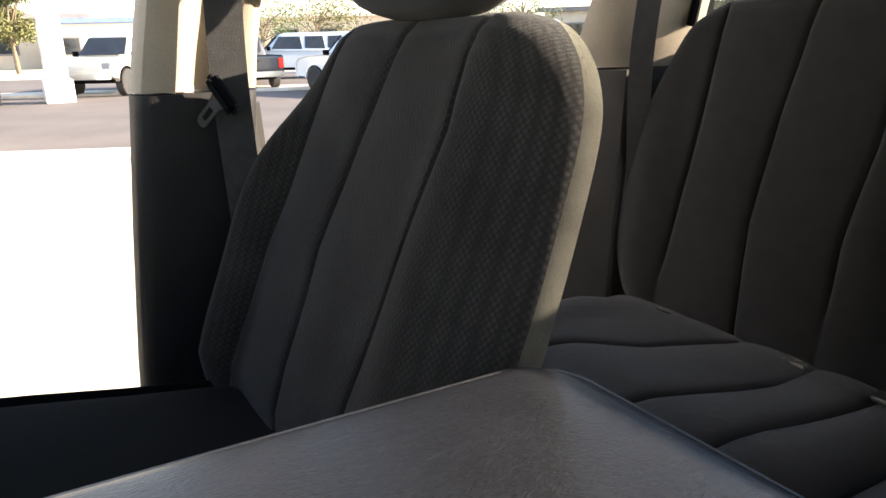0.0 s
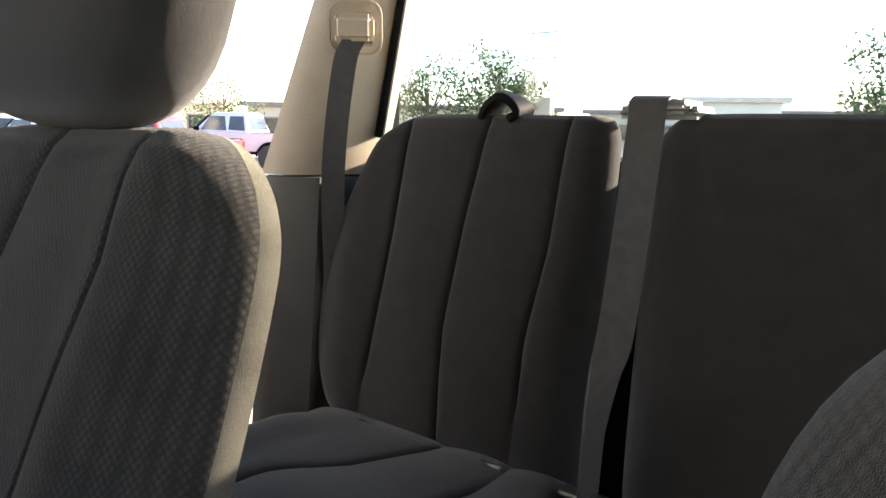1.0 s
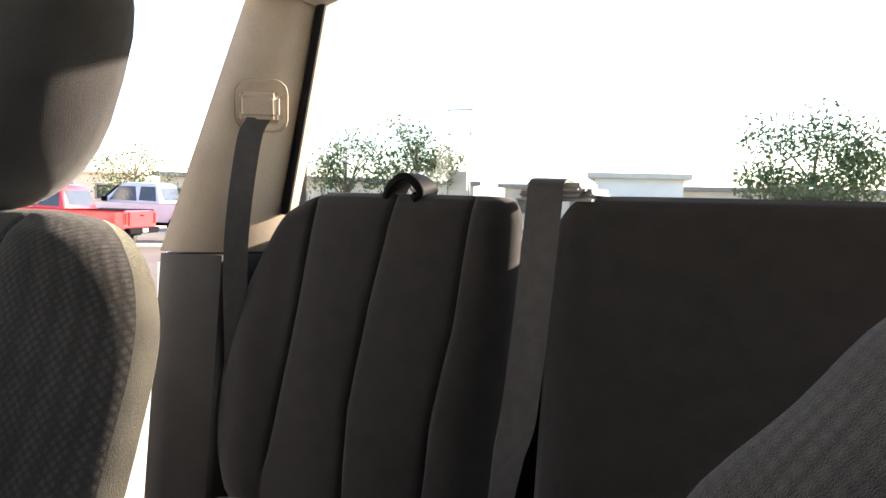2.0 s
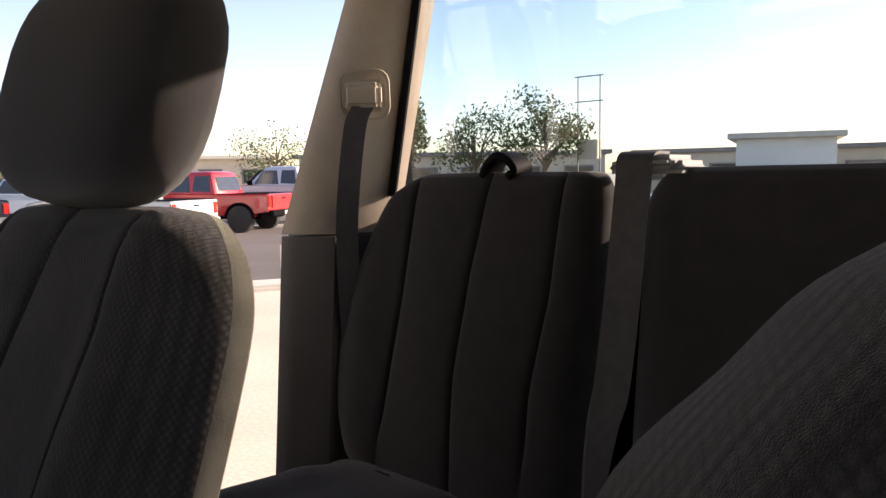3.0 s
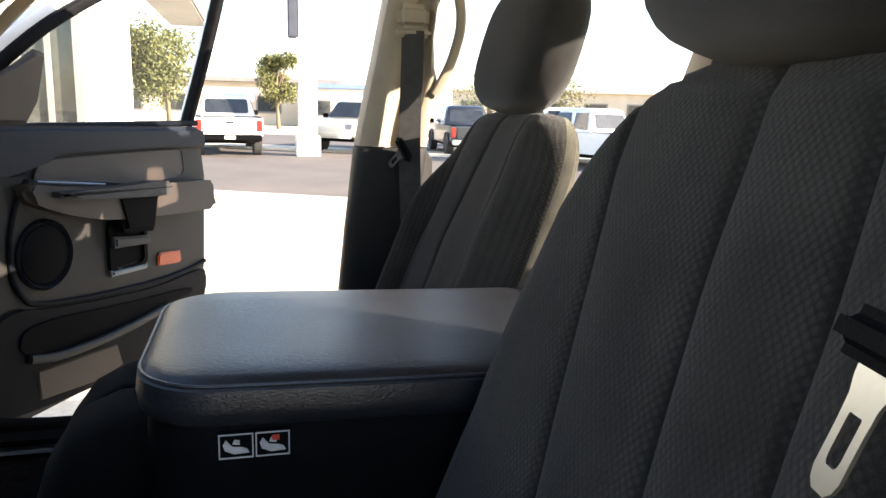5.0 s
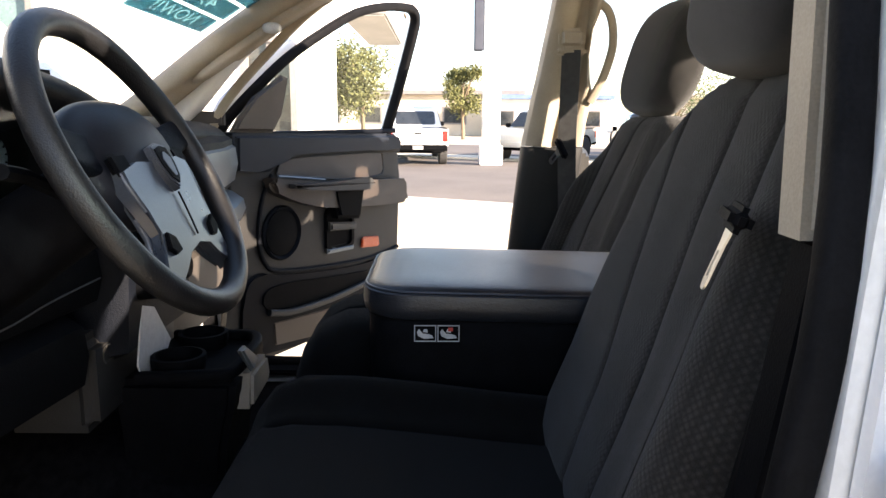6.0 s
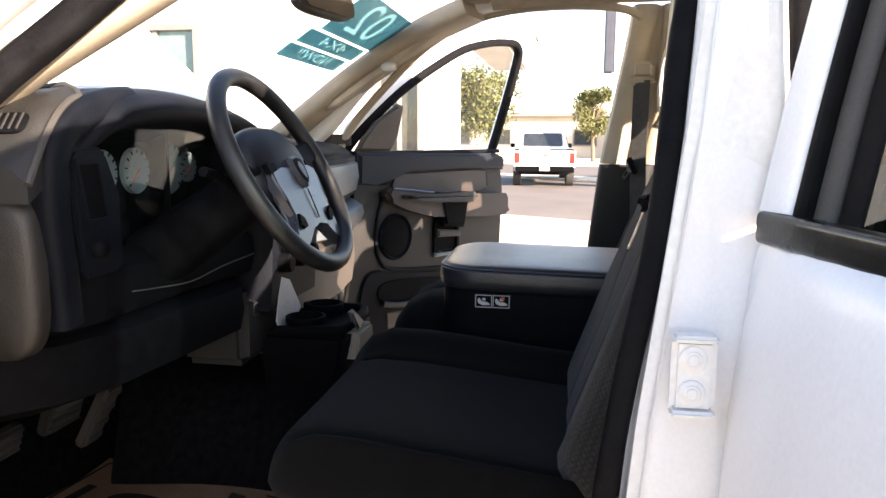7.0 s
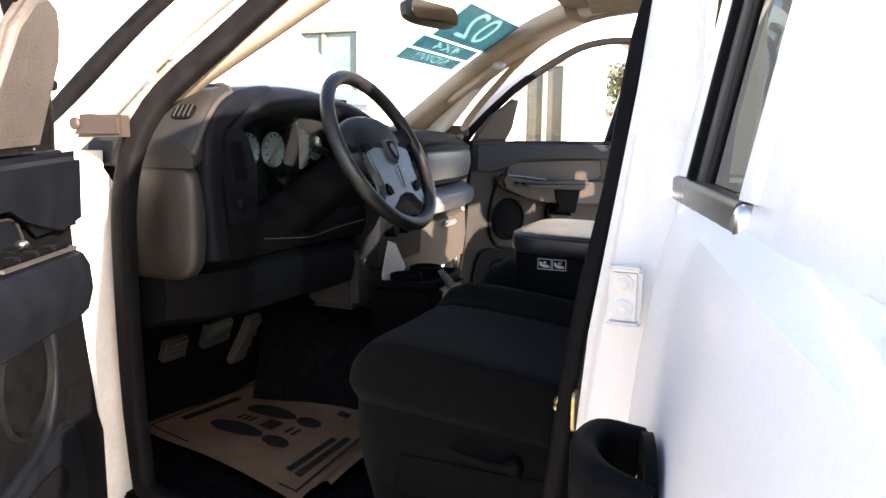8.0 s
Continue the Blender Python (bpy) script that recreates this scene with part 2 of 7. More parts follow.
def part(name, bm, material, parent=None, label="", smooth=True):
    """Links a bmesh as one mesh object, under a thing or a part."""
    me = bpy.data.meshes.new(name)
    bmesh.ops.recalc_face_normals(bm, faces=bm.faces)
    bm.to_mesh(me)
    bm.free()
    for m in (material if isinstance(material, (list, tuple)) else [material]):
        me.materials.append(m)
    if smooth:
        me.polygons.foreach_set("use_smooth", [True] * len(me.polygons))
        me.set_sharp_from_angle(angle=radians(35))
    ob = new(name, me)
    if parent is not None:
        ob.parent = parent
        ob.matrix_parent_inverse = parent.matrix_basis.inverted()
    if label:
        ob["label"] = label
    return ob


def thing(name, at, label, category, group="", kind=""):
    e = new(name)
    e.empty_display_size = 0.1
    e.matrix_basis = Matrix.Translation(at)
    return tagged(e, label, category, group, kind)


def rbox(bm, x0, x1, y0, y1, z0, z1, r=0.006, seg=2, m=None):
    """A box with rounded edges, in place."""
    t = bmesh.new()
    bmesh.ops.create_cube(t, size=1)
    for v in t.verts:
        v.co = Vector(((x0 + x1) / 2 + v.co.x * (x1 - x0), (y0 + y1) / 2 + v.co.y * (y1 - y0), (z0 + z1) / 2 + v.co.z * (z1 - z0)))
    if r:
        bmesh.ops.bevel(t, geom=t.edges[:] + t.verts[:], offset=min(r, 0.49 * min(abs(x1 - x0), abs(y1 - y0), abs(z1 - z0))), segments=seg, affect="EDGES")
    if m is not None:
        bmesh.ops.transform(t, matrix=m, verts=t.verts)
    join(bm, t)
    return bm


def join(bm, t):
    me = bpy.data.meshes.new("t")
    t.to_mesh(me)
    t.free()
    bm.from_mesh(me)
    bpy.data.meshes.remove(me)


def loft(bm, rings, cap=True, closed=True):
    vs = [[bm.verts.new(p) for p in r] for r in rings]
    n = len(vs[0])
    for a, b in zip(vs, vs[1:]):
        for i in range(n if closed else n - 1):
            j = (i + 1) % n
            bm.faces.new((a[i], a[j], b[j], b[i]))
    if cap and closed:
        bm.faces.new(vs[0][::-1])
        bm.faces.new(vs[-1])
    return bm


def smooth_path(pts, n=6):
    """Catmull-Rom through points."""
    P = [Vector(p) for p in pts]
    P = [P[0] * 2 - P[1], *P, P[-1] * 2 - P[-2]]
    out = []
    for a, b, c, d in zip(P, P[1:], P[2:], P[3:]):
        for i in range(n):
            t = i / n
            out.append(0.5 * (2 * b + (c - a) * t + (2 * a - 5 * b + 4 * c - d) * t * t + (3 * b - a - 3 * c + d) * t ** 3))
    out.append(P[-2])
    return out


def sweep(bm, pts, shape, up=(0, 0, 1), scale=None, ring=False):
    """A flat outline [(a, b)] carried along a path: a to the side, b towards up."""
    pts = [Vector(p) for p in pts]
    rings, n = [], len(pts)
    for i, p in enumerate(pts):
        if ring:
            d = pts[(i + 1) % n] - pts[i - 1]
        else:
            d = pts[min(i + 1, n - 1)] - pts[max(i - 1, 0)]
        d.normalize()
        s = d.cross(Vector(up)).normalized()
        u = s.cross(d)
        k = scale(i / max(1, n - 1)) if scale else 1
        rings.append([p + s * a * k + u * b * k for a, b in shape])
    if ring:
        rings.append(rings[0])
        loft(bm, rings[:-1], cap=False)
        vs = list(bm.verts)[-len(shape) * n:]
        m = len(shape)
        for i in range(m):
            j = (i + 1) % m
            bm.faces.new((vs[-m + i], vs[-m + j], vs[j], vs[i]))
    else:
        loft(bm, rings)
    return bm


def disc(r, n=12, k=1.0):
    return [(r * math.cos(2 * math.pi * i / n), k * r * math.sin(2 * math.pi * i / n)) for i in range(n)]


def rrect(w, h, r, n=3):
    out = []
    for cx, cy, a0 in ((w / 2 - r, h / 2 - r, 0), (-w / 2 + r, h / 2 - r, 90), (-w / 2 + r, -h / 2 + r, 180), (w / 2 - r, -h / 2 + r, 270)):
        for i in range(n + 1):
            a = radians(a0 + 90 * i / n)
            out.append((cx + r * math.cos(a), cy + r * math.sin(a)))
    return out


def slab(bm, outline, to3, depth, r=0.0, seg=2):
    """A flat plate from a 2D outline; to3(u, v, w) sets it in the world, w over its thickness."""
    t = bmesh.new()
    a = [t.verts.new(to3(u, v, 0)) for u, v in outline]
    b = [t.verts.new(to3(u, v, depth)) for u, v in outline]
    t.faces.new(a[::-1])
    t.faces.new(b)
    for i in range(len(a)):
        j = (i + 1) % len(a)
        t.faces.new((a[i], a[j], b[j], b[i]))
    if r:
        caps = [e for e in t.edges if (e.verts[0] in a) == (e.verts[1] in a)]
        bmesh.ops.bevel(t, geom=caps, offset=r, segments=seg, affect="EDGES")
    join(bm, t)
    return bm


def frame_slab(bm, outer, inner, to3, depth):
    """A plate with a hole of as many corners as its outline."""
    n = len(outer)
    A = [[bm.verts.new(to3(u, v, 0)) for u, v in o] for o in (outer, inner)]
    a, b = A
    c = [bm.verts.new(to3(u, v, depth)) for u, v in outer]
    d = [bm.verts.new(to3(u, v, depth)) for u, v in inner]
    for i in range(n):
        j = (i + 1) % n
        bm.faces.new((a[i], a[j], b[j], b[i]))
        bm.faces.new((c[j], c[i], d[i], d[j]))
        bm.faces.new((a[j], a[i], c[i], c[j]))
        bm.faces.new((b[i], b[j], d[j], d[i]))
    return bm


def ease(v):
    v = min(1.0, max(0.0, v))
    return v * v * (3 - 2 * v)


def pad(bm, m, rows, seams, face, back=0.06, groove=0.007, thin=0.004, square=7.0, cover=0.94, puff=0.006, wobble=0.003):
    """An upholstered pad with wandering seams: across x, up z, its face towards +y.
    rows: (z, left, right, fullness). seams: lists of (z, x), each fading out at its ends. face(x, z): how far it stands out.
    Faces of its front, short of the sides, take the second material."""
    zs_, ks_ = [r[0] for r in rows], [r[3] for r in rows]
    full = lambda z: float(np.interp(z, zs_, ks_))
    rows = [tuple(r) for r in smooth_path([Vector((z, a, b)) for z, a, b, _ in rows], 4)]
    inner = (0.0, 0.03, 0.06, 0.12, 0.22, 0.36, 0.5, 0.64, 0.78, 0.88, 0.94, 0.97)
    rings = []
    for z, x0, x1 in rows:
        cuts = [x0] + [min(x1 - 0.02, max(x0 + 0.02, float(np.interp(z, [p[0] for p in q], [p[1] for p in q])))) for q in seams] + [x1]
        xs = []
        for i, (a, b) in enumerate(zip(cuts, cuts[1:])):
            tt = inner
            if i == 0:
                tt = tuple(0.5 - 0.5 * math.cos(math.pi * k / 16) if k < 8 else k / 16 for k in range(16)) + (0.97,)
            elif i == len(cuts) - 2:
                tt = (0.0, 0.03) + tuple(k / 16 if k < 8 else 0.5 - 0.5 * math.cos(math.pi * k / 16) for k in range(1, 16))
            xs += [a + (b - a) * t for t in tt]
        xs.append(x1)
        c, h, k = (x0 + x1) / 2, (x1 - x0) / 2, full(z)
        fr, bk = [], []
        for x in xs:
            e = max(0.0, 1 - abs((x - c) / h) ** square) ** 0.5
            y = face(x, z) + wobble * noise.noise((x * 9, z * 9, h))
            for q, g in zip(seams, cuts[1:-1]):
                lo, hi = q[0][0], q[-1][0]
                y -= groove * math.exp(-((x - g) / thin) ** 2) * ease((z - lo) / 0.03) * ease((hi + 0.02 - z) / 0.02)
            for a, b in zip(cuts, cuts[1:]):
                if a < x < b:
                    y += puff * math.sin(math.pi * (x - a) / (b - a)) ** 0.7
            fr.append(m @ Vector((x, y * e * k, z)))
            bk.append(m @ Vector((c + (x - c) * (1 - 0.16 * e), -back * e * k, z)))
        rings.append(fr + bk[::-1][1:-1])
    loft(bm, rings)
    bm.faces.ensure_lookup_table()
    nx, per = len(xs), len(rings[0])
    for i, f in enumerate(bm.faces):
        j = i % per
        if j < nx - 1 and (1 - cover) * 0.5 < j / (nx - 1) < 1 - (1 - cover) * 0.5:
            f.material_index = 1
    return bm


def egg(bm, size, m, e=2.6, n=24, k=14):
    """A rounded block: a sphere drawn out towards a box."""
    sgn = lambda v, p: math.copysign(abs(v) ** p, v)
    rings = []
    for i in range(1, k):
        a = math.pi * (i / k - 0.5)
        rings.append([m @ Vector((size[0] * sgn(math.cos(a), 2 / e) * sgn(math.cos(2 * math.pi * j / n), 2 / e), size[1] * sgn(math.cos(a), 2 / e) * sgn(math.sin(2 * math.pi * j / n), 2 / e), size[2] * sgn(math.sin(a), 2 / e))) for j in range(n)])
    loft(bm, rings)
    return bm


def stroke(bm, pts, r=0.002, n=6):
    return sweep(bm, pts, disc(r, n))

# ---------------------------------------------------------------- ground and street
G_DIR = Vector((-0.46, -0.888, 0)).normalized()          # along the kerb
G_NRM = Vector((0.888, -0.46, 0)).normalized()           # across it, away from the lot
G_AT = Vector((12.3, -0.6, 0))


def strip(name, near, far, z0, z1, material, label, category, length=160, r=0.0):
    bm = bmesh.new()
    a, b = G_DIR * length, G_NRM
    pts = [G_AT + b * near - a, G_AT + b * near + a, G_AT + b * far + a, G_AT + b * far - a]
    lo, hi = [bm.verts.new(p + Vector((0, 0, z0))) for p in pts], [bm.verts.new(p + Vector((0, 0, z1))) for p in pts]
    bm.faces.new(hi)
    for i in range(4):
        bm.faces.new((lo[i], lo[(i + 1) % 4], hi[(i + 1) % 4], hi[i]))
    if r:
        bmesh.ops.bevel(bm, geom=[e for e in bm.edges if all(v in hi for v in e.verts)], offset=r, segments=2, affect="EDGES")
    return tagged(part(name, bm, material), label, category, kind="structure")


bm = bmesh.new()
bmesh.ops.create_grid(bm, x_segments=8, y_segments=8, size=1500)
tagged(part("ground", bm, PAVE), "pale sunlit concrete and dirt ground reaching to the horizon", "ground", kind="structure")
strip("kerb", -0.35, 0.35, -0.1, 0.09, KERB, "pale worn concrete kerb beside the road", "kerb", r=0.04)
strip("road", 0.35, 13.5, -0.1, 0.012, ASPHALT, "worn brown-grey asphalt road beyond the kerb", "road")
strip("kerb", 13.5, 13.9, -0.1, 0.1, KERB, "pale concrete kerb on the far side of the road", "kerb", r=0.04)
strip("road", 17.0, 27.0, -0.1, 0.014, ASPHALT, "sunlit asphalt street further off", "road")

# ---------------------------------------------------------------- cab shell
CX = -0.03


def shell(name, bm, material, label, category="car trim", smooth=True):
    return tagged(part(name, bm, material, None, "", smooth), label, category, kind="structure")


bm = bmesh.new()
rbox(bm, -0.84, 0.80, -0.95, 1.26, 0.84, 0.905, 0.01)
shell("floor", bm, CARPET, "black carpeted cab floor", "floor")
bm = bmesh.new()
loft(bm, [[(x, 1.2, 0.905), (x, 1.27, 0.99), (x, 1.30, 1.2), (x, 1.26, 1.6), (x, 1.34, 1.6), (x, 1.34, 0.86), (x, 1.2, 0.86)] for x in (-0.84, 0.80)])
shell("wall_front", bm, CARPET, "black carpeted firewall under the dashboard", "firewall")
bm = bmesh.new()
loft(bm, [[(x, 1.1, 0.9), (x, 0.5, 0.9), (x, -0.9, 0.9), (x, -0.9, 0.9 + h), (x, 0.5, 0.9 + h * 1.3), (x, 1.1, 0.9 + h * 2.6)] for x, h in ((-0.25, 0.01), (-0.19, 0.08), (-0.1, 0.11), (0.04, 0.11), (0.13, 0.08), (0.19, 0.01))])
shell("transmission_tunnel", bm, CARPET, "black carpeted tunnel along the cab floor", "floor")
# sills of the door openings
for s, x in ((-1, -0.84), (1, 0.80)):
    bm = bmesh.new()
    rbox(bm, min(x, x + s * 0.1), max(x, x + s * 0.1), -0.9, 1.0, 0.78, 0.93, 0.02)
    shell("door_sill", bm, PRIMER, "white painted door sill of the truck cab", "sill")
    bm = bmesh.new()
    rbox(bm, x - 0.03, x + 0.03, -0.86, 0.96, 0.931, 0.945, 0.005)
    shell("sill_plate", bm, BLACK, "black ribbed plastic sill plate", "sill")

# roof with headliner
bm = bmesh.new()
rings = []
for y, z, hw in ((0.34, 2.12, 0.60), (0.15, 2.135, 0.62), (-0.4, 2.14, 0.62), (-0.95, 2.11, 0.60)):
    rings.append([(CX + hw * math.sin(a) * 1.04, y, z - 0.06 * abs(math.sin(a)) ** 3) for a in np.linspace(-1.5, 1.5, 9)] + [(CX + hw * math.sin(a) * 1.08, y, z + 0.05 - 0.06 * abs(math.sin(a)) ** 3) for a in np.linspace(1.5, -1.5, 9)])
loft(bm, rings)
shell("ceiling", bm, LINER, "tan cloth headliner under the cab roof", "headliner")
bm = bmesh.new()
rings = []
for y, z, hw in ((0.42, 2.14, 0.62), (0.2, 2.175, 0.66), (-0.4, 2.18, 0.66), (-1.0, 2.14, 0.63)):
    rings.append([(CX + hw * math.sin(a) * 1.06, y, z - 0.05 * abs(math.sin(a)) ** 3) for a in np.linspace(-1.5, 1.5, 9)] + [(CX + hw * math.sin(a) * 1.1, y, z + 0.03 - 0.05 * abs(math.sin(a)) ** 3) for a in np.linspace(1.5, -1.5, 9)])
loft(bm, rings)
shell("roof", bm, WHITE, "white painted steel cab roof", "roof")
# header over the windshield
bm = bmesh.new()
sweep(bm, [(CX - 0.62, 0.39, 2.10), (CX - 0.3, 0.39, 2.115), (CX + 0.3, 0.39, 2.115), (CX + 0.62, 0.39, 2.10)], rrect(0.09, 0.04, 0.012))
shell("windshield_header", bm, LINER, "tan trim along the top of the windshield")

# rear wall below and round the rear window
bm = bmesh.new()
rbox(bm, -0.80, 0.77, -1.03, -0.985, 0.86, 1.645, 0.01)
shell("wall_rear", bm, CARPET, "dark carpeted back wall of the cab behind the bench", "wall")
out_w = [(CX - 0.80, 1.58), (CX + 0.80, 1.58), (CX + 0.74, 2.13), (CX - 0.74, 2.13)]
in_w = [(CX - 0.77, 1.65), (CX + 0.735, 1.65), (CX + 0.68, 2.085), (CX - 0.72, 2.085)]
bm = bmesh.new()
frame_slab(bm, out_w, in_w, lambda u, v, w: Vector((u, -1.0 - w + (v - 1.7) * 0.12, v)), 0.04)
shell("rear_window_frame", bm, BLACK, "black rubber frame round the rear window", "window frame")
bm = bmesh.new()
slab(bm, in_w, lambda u, v, w: Vector((u, -1.02 - w + (v - 1.7) * 0.12, v)), 0.004)
ob = tagged(part("window_2", bm, TINT), "wide rear window of lightly tinted glass", "window", kind="structure")
ob.visible_shadow = False

# windshield
bm = bmesh.new()
rings = []
for k in np.linspace(0, 1, 7):
    row = []
    for u in np.linspace(-1, 1, 13):
        hw = 0.80 - 0.16 * k
        row.append((CX + hw * u, 1.28 - 0.84 * k + 0.10 * (1 - u * u) * (1 - 0.6 * k) - 0.05, 1.69 + 0.43 * k + 0.055 * (1 - u * u)))
    rings.append(row)
loft(bm, rings, closed=False)
ob = tagged(part("window_1", bm, GLASS), "raked clear windshield", "window", kind="structure")
ob.visible_shadow = False


def pillar(name, path, w, h, material, label, up=(0, 0, 1), r=0.02, scale=None):
    bm = bmesh.new()
    sweep(bm, smooth_path(path, 6), rrect(w, h, r), up, scale)
    return shell(name, bm, material, label)


# A pillars: tan trim inside, white steel and rubber seal outside
for s, e in ((1, 0.0), (-1, 0.0)):
    X = lambda v: CX + s * v
    path = [(X(v + (0.022 if s > 0 else 0.0)), y, z) for v, y, z in ((0.80, 1.16, 1.64), (0.775, 1.0, 1.74), (0.72, 0.78, 1.885), (0.67, 0.58, 2.0), (0.62, 0.40, 2.07))]
    if s < 0:
        path = [(-0.80, 1.12, 1.61), (-0.77, 1.0, 1.675), (-0.74, 0.86, 1.775), (-0.705, 0.70, 1.875), (-0.67, 0.55, 1.97), (-0.65, 0.40, 2.06)]
    pillar("a_pillar_trim", path, 0.155 if s > 0 else 0.075, 0.06, BEIGE, "tan plastic trim on the windshield pillar", (0, 0, 1), 0.022)
    path = [(X(0.885), 1.08, 1.60), (X(0.855), 0.96, 1.70), (X(0.80), 0.80, 1.86), (X(0.74), 0.60, 2.005), (X(0.70), 0.40, 2.085), (X(0.69), 0.1, 2.115), (X(0.70), -0.5, 2.11), (X(0.71), -0.95, 2.08)]
    pillar("roof_rail", path, 0.075, 0.05, WHITE, "white painted windshield pillar and roof rail", (0, 0, 1), 0.018)
    X = lambda v: CX + s * v + (0.055 if s > 0 else 0.0)
    back = 0.0 if s > 0 else 0.028
    o = (0.03, -0.06, 0.0) if s > 0 else (0.032, 0.002, 0.012)
    seal = [(X(0.84), 0.06, 0.95), (X(0.84), 0.5, 0.935), (X(0.84), 0.88 - back, 0.95), (X(0.84), 0.935 - back, 1.05), (X(0.84), 0.945 - back, 1.4), (X(0.835), 0.93 - back * 0.8, 1.58), (X(0.81), 0.86, 1.71), (X(0.76), 0.74, 1.83), (X(0.70), 0.56, 1.98), (X(0.67), 0.36, 2.065), (X(0.66), 0.1, 2.085), (X(0.665 + o[0]), -0.03 + o[1], 2.06), (X(0.715 + o[0]), -0.04 + o[1], 1.95), (X(0.775 + o[0]), -0.012 + o[1], 1.8), (X(0.825 + o[0]), 0.008 + o[1], 1.6), (X(0.845 + o[0]), 0.03 + o[1] + o[2], 1.4), (X(0.85 + o[0]), 0.045 + o[1] + 2.6 * o[2], 1.1)]
    bm = bmesh.new()
    if s > 0:
        sweep(bm, smooth_path(seal[5:15], 4), rrect(0.042, 0.036, 0.012), (s, 0, 0.02), lambda k: 0.6)
        shell("door_seal", bm, BEIGE, "tan trim edge round the passenger door opening", "door seal")
        bm = bmesh.new()
    sweep(bm, smooth_path(seal[:6] if s > 0 else seal, 4), rrect(0.042, 0.036, 0.012), (s, 0, 0.02), lambda k: 0.6 if k > 0.66 and s < 0 else 1.0)
    shell("door_seal", bm, RUBBER, "black rubber seal round the front door opening", "door seal")

# hinge pillars, white, in front of the front door openings
for s in (1, -1):
    X = lambda v: CX + s * v
    bm = bmesh.new()
    slab(bm, [(0.955, 0.84), (1.12, 0.84), (1.12, 1.61), (1.0, 1.61), (0.955, 1.56)], lambda u, v, w: Vector((X(0.80 + w), u, v)), 0.10, 0.012)
    shell("hinge_pillar", bm, PRIMER, "white painted hinge pillar of the cab", "car body")
    bm = bmesh.new()
    loft(bm, [[(X(0.905), 1.0 + a, 0.75), (X(0.93), 1.0 + a, 1.2), (X(0.92), 1.0 + a, 1.5), (X(0.86), 1.0 + a, 1.63), (X(0.80), 1.0 + a, 1.63), (X(0.82), 1.0 + a, 0.75)] for a in (0.0, 0.5, 1.1)])
    shell("fender", bm, WHITE, "white front fender of the truck", "car body")
    bm = bmesh.new()
    slab(bm, [(1.005, 1.655), (1.0, 1.672), (0.985, 1.692), (0.96, 1.703), (0.93, 1.698), (0.86, 1.696), (0.86, 1.658)], lambda u, v, w: Vector((X(0.862 + w), u, v)), 0.03, 0.006)
    egg(bm, (0.006, 0.012, 0.012), Matrix.Translation((X(0.894), 0.962, 1.681)), 2.2, 16, 8)
    shell("pillar_bracket", bm, BROWN, "small brown bracket at the foot of the windshield pillar")
    bm = bmesh.new()
    sweep(bm, smooth_path([(X(0.90), 1.10, 1.585), (X(0.895), 1.03, 1.68), (X(0.84), 0.85, 1.86), (X(0.78), 0.64, 2.02), (X(0.74), 0.4, 2.11), (X(0.73), 0.1, 2.14)], 5), rrect(0.03, 0.03, 0.01), (s, 0, 0.3))
    shell("outer_seal", bm, RUBBER, "black outer weatherstrip along the windshield pillar", "door seal")

# passenger B pillar
PB_Z = (1.606, 1.67, 1.72, 1.76, 1.79, 1.85, 1.92, 1.96, 2.0, 2.09)
PB_OUT = (0.005, -0.005, -0.014, -0.021, -0.027, -0.037, -0.049, -0.056, -0.062, -0.075)
PB_IN = (-0.118, -0.128, -0.138, -0.145, -0.147, -0.152, -0.157, -0.159, -0.161, -0.165)
PB_END = (-0.166, -0.171, -0.180, -0.182, -0.174, -0.167, -0.172, -0.188, -0.196, -0.19)
bm = bmesh.new()
rings = []
for z, f, i, e in zip(PB_Z, PB_OUT, PB_IN, PB_END):
    r = f - 0.076
    x = 0.785 - 0.16 * (z - 1.606)
    q = min(0.01, (i - e) * 0.3)
    rings.append([(x + d, y, z) for d, y in ((0.07, f), (0.03, f), (0.012, f - 0.006), (0.003, f - 0.018), (0.0, f - 0.038), (0.003, r + 0.016), (0.012, r + 0.005), (0.03, r), (0.034, r - 0.006), (0.034, i + 0.006), (0.03, i), (0.012, i - 0.3 * q), (0.003, i - q), (0.0, (i + e) / 2), (0.003, e + q), (0.012, e + 0.3 * q), (0.03, e), (0.07, e))])
loft(bm, rings)
shell("b_pillar_trim", bm, BEIGE, "tan plastic upper trim of the door pillar with a belt trough")
bm = bmesh.new()
rings = []
for z, f, e in ((0.93, 0.065, -0.17), (1.2, 0.047, -0.16), (1.4, 0.028, -0.15), (1.5, 0.017, -0.155), (1.585, 0.008, -0.165), (1.603, 0.006, -0.168)):
    g = 0.004 if z > 1.6 else 0.0
    rings.append([(0.778 + g + d, y, z) for d, y in ((0.075, f), (0.03, f), (0.012, f - 0.006), (0.003, f - 0.018), (0.0, f - 0.04), (0.0, e + 0.04), (0.003, e + 0.018), (0.012, e + 0.006), (0.03, e), (0.075, e))])
loft(bm, rings)
shell("b_pillar_trim", bm, PILLARTRIM, "dark grey plastic lower trim of the door pillar")
bm = bmesh.new()
slab(bm, [(0.02, 0.93), (-0.18, 0.93), (-0.165, 1.6), (-0.16, 2.08), (-0.075, 2.08), (-0.03, 1.6)], lambda u, v, w: Vector((0.862 - max(0, v - 1.6) * 0.20 + w, u, v)), 0.05, 0.01)
shell("b_pillar", bm, PRIMER, "white painted steel door pillar", "car body")
bm = bmesh.new()
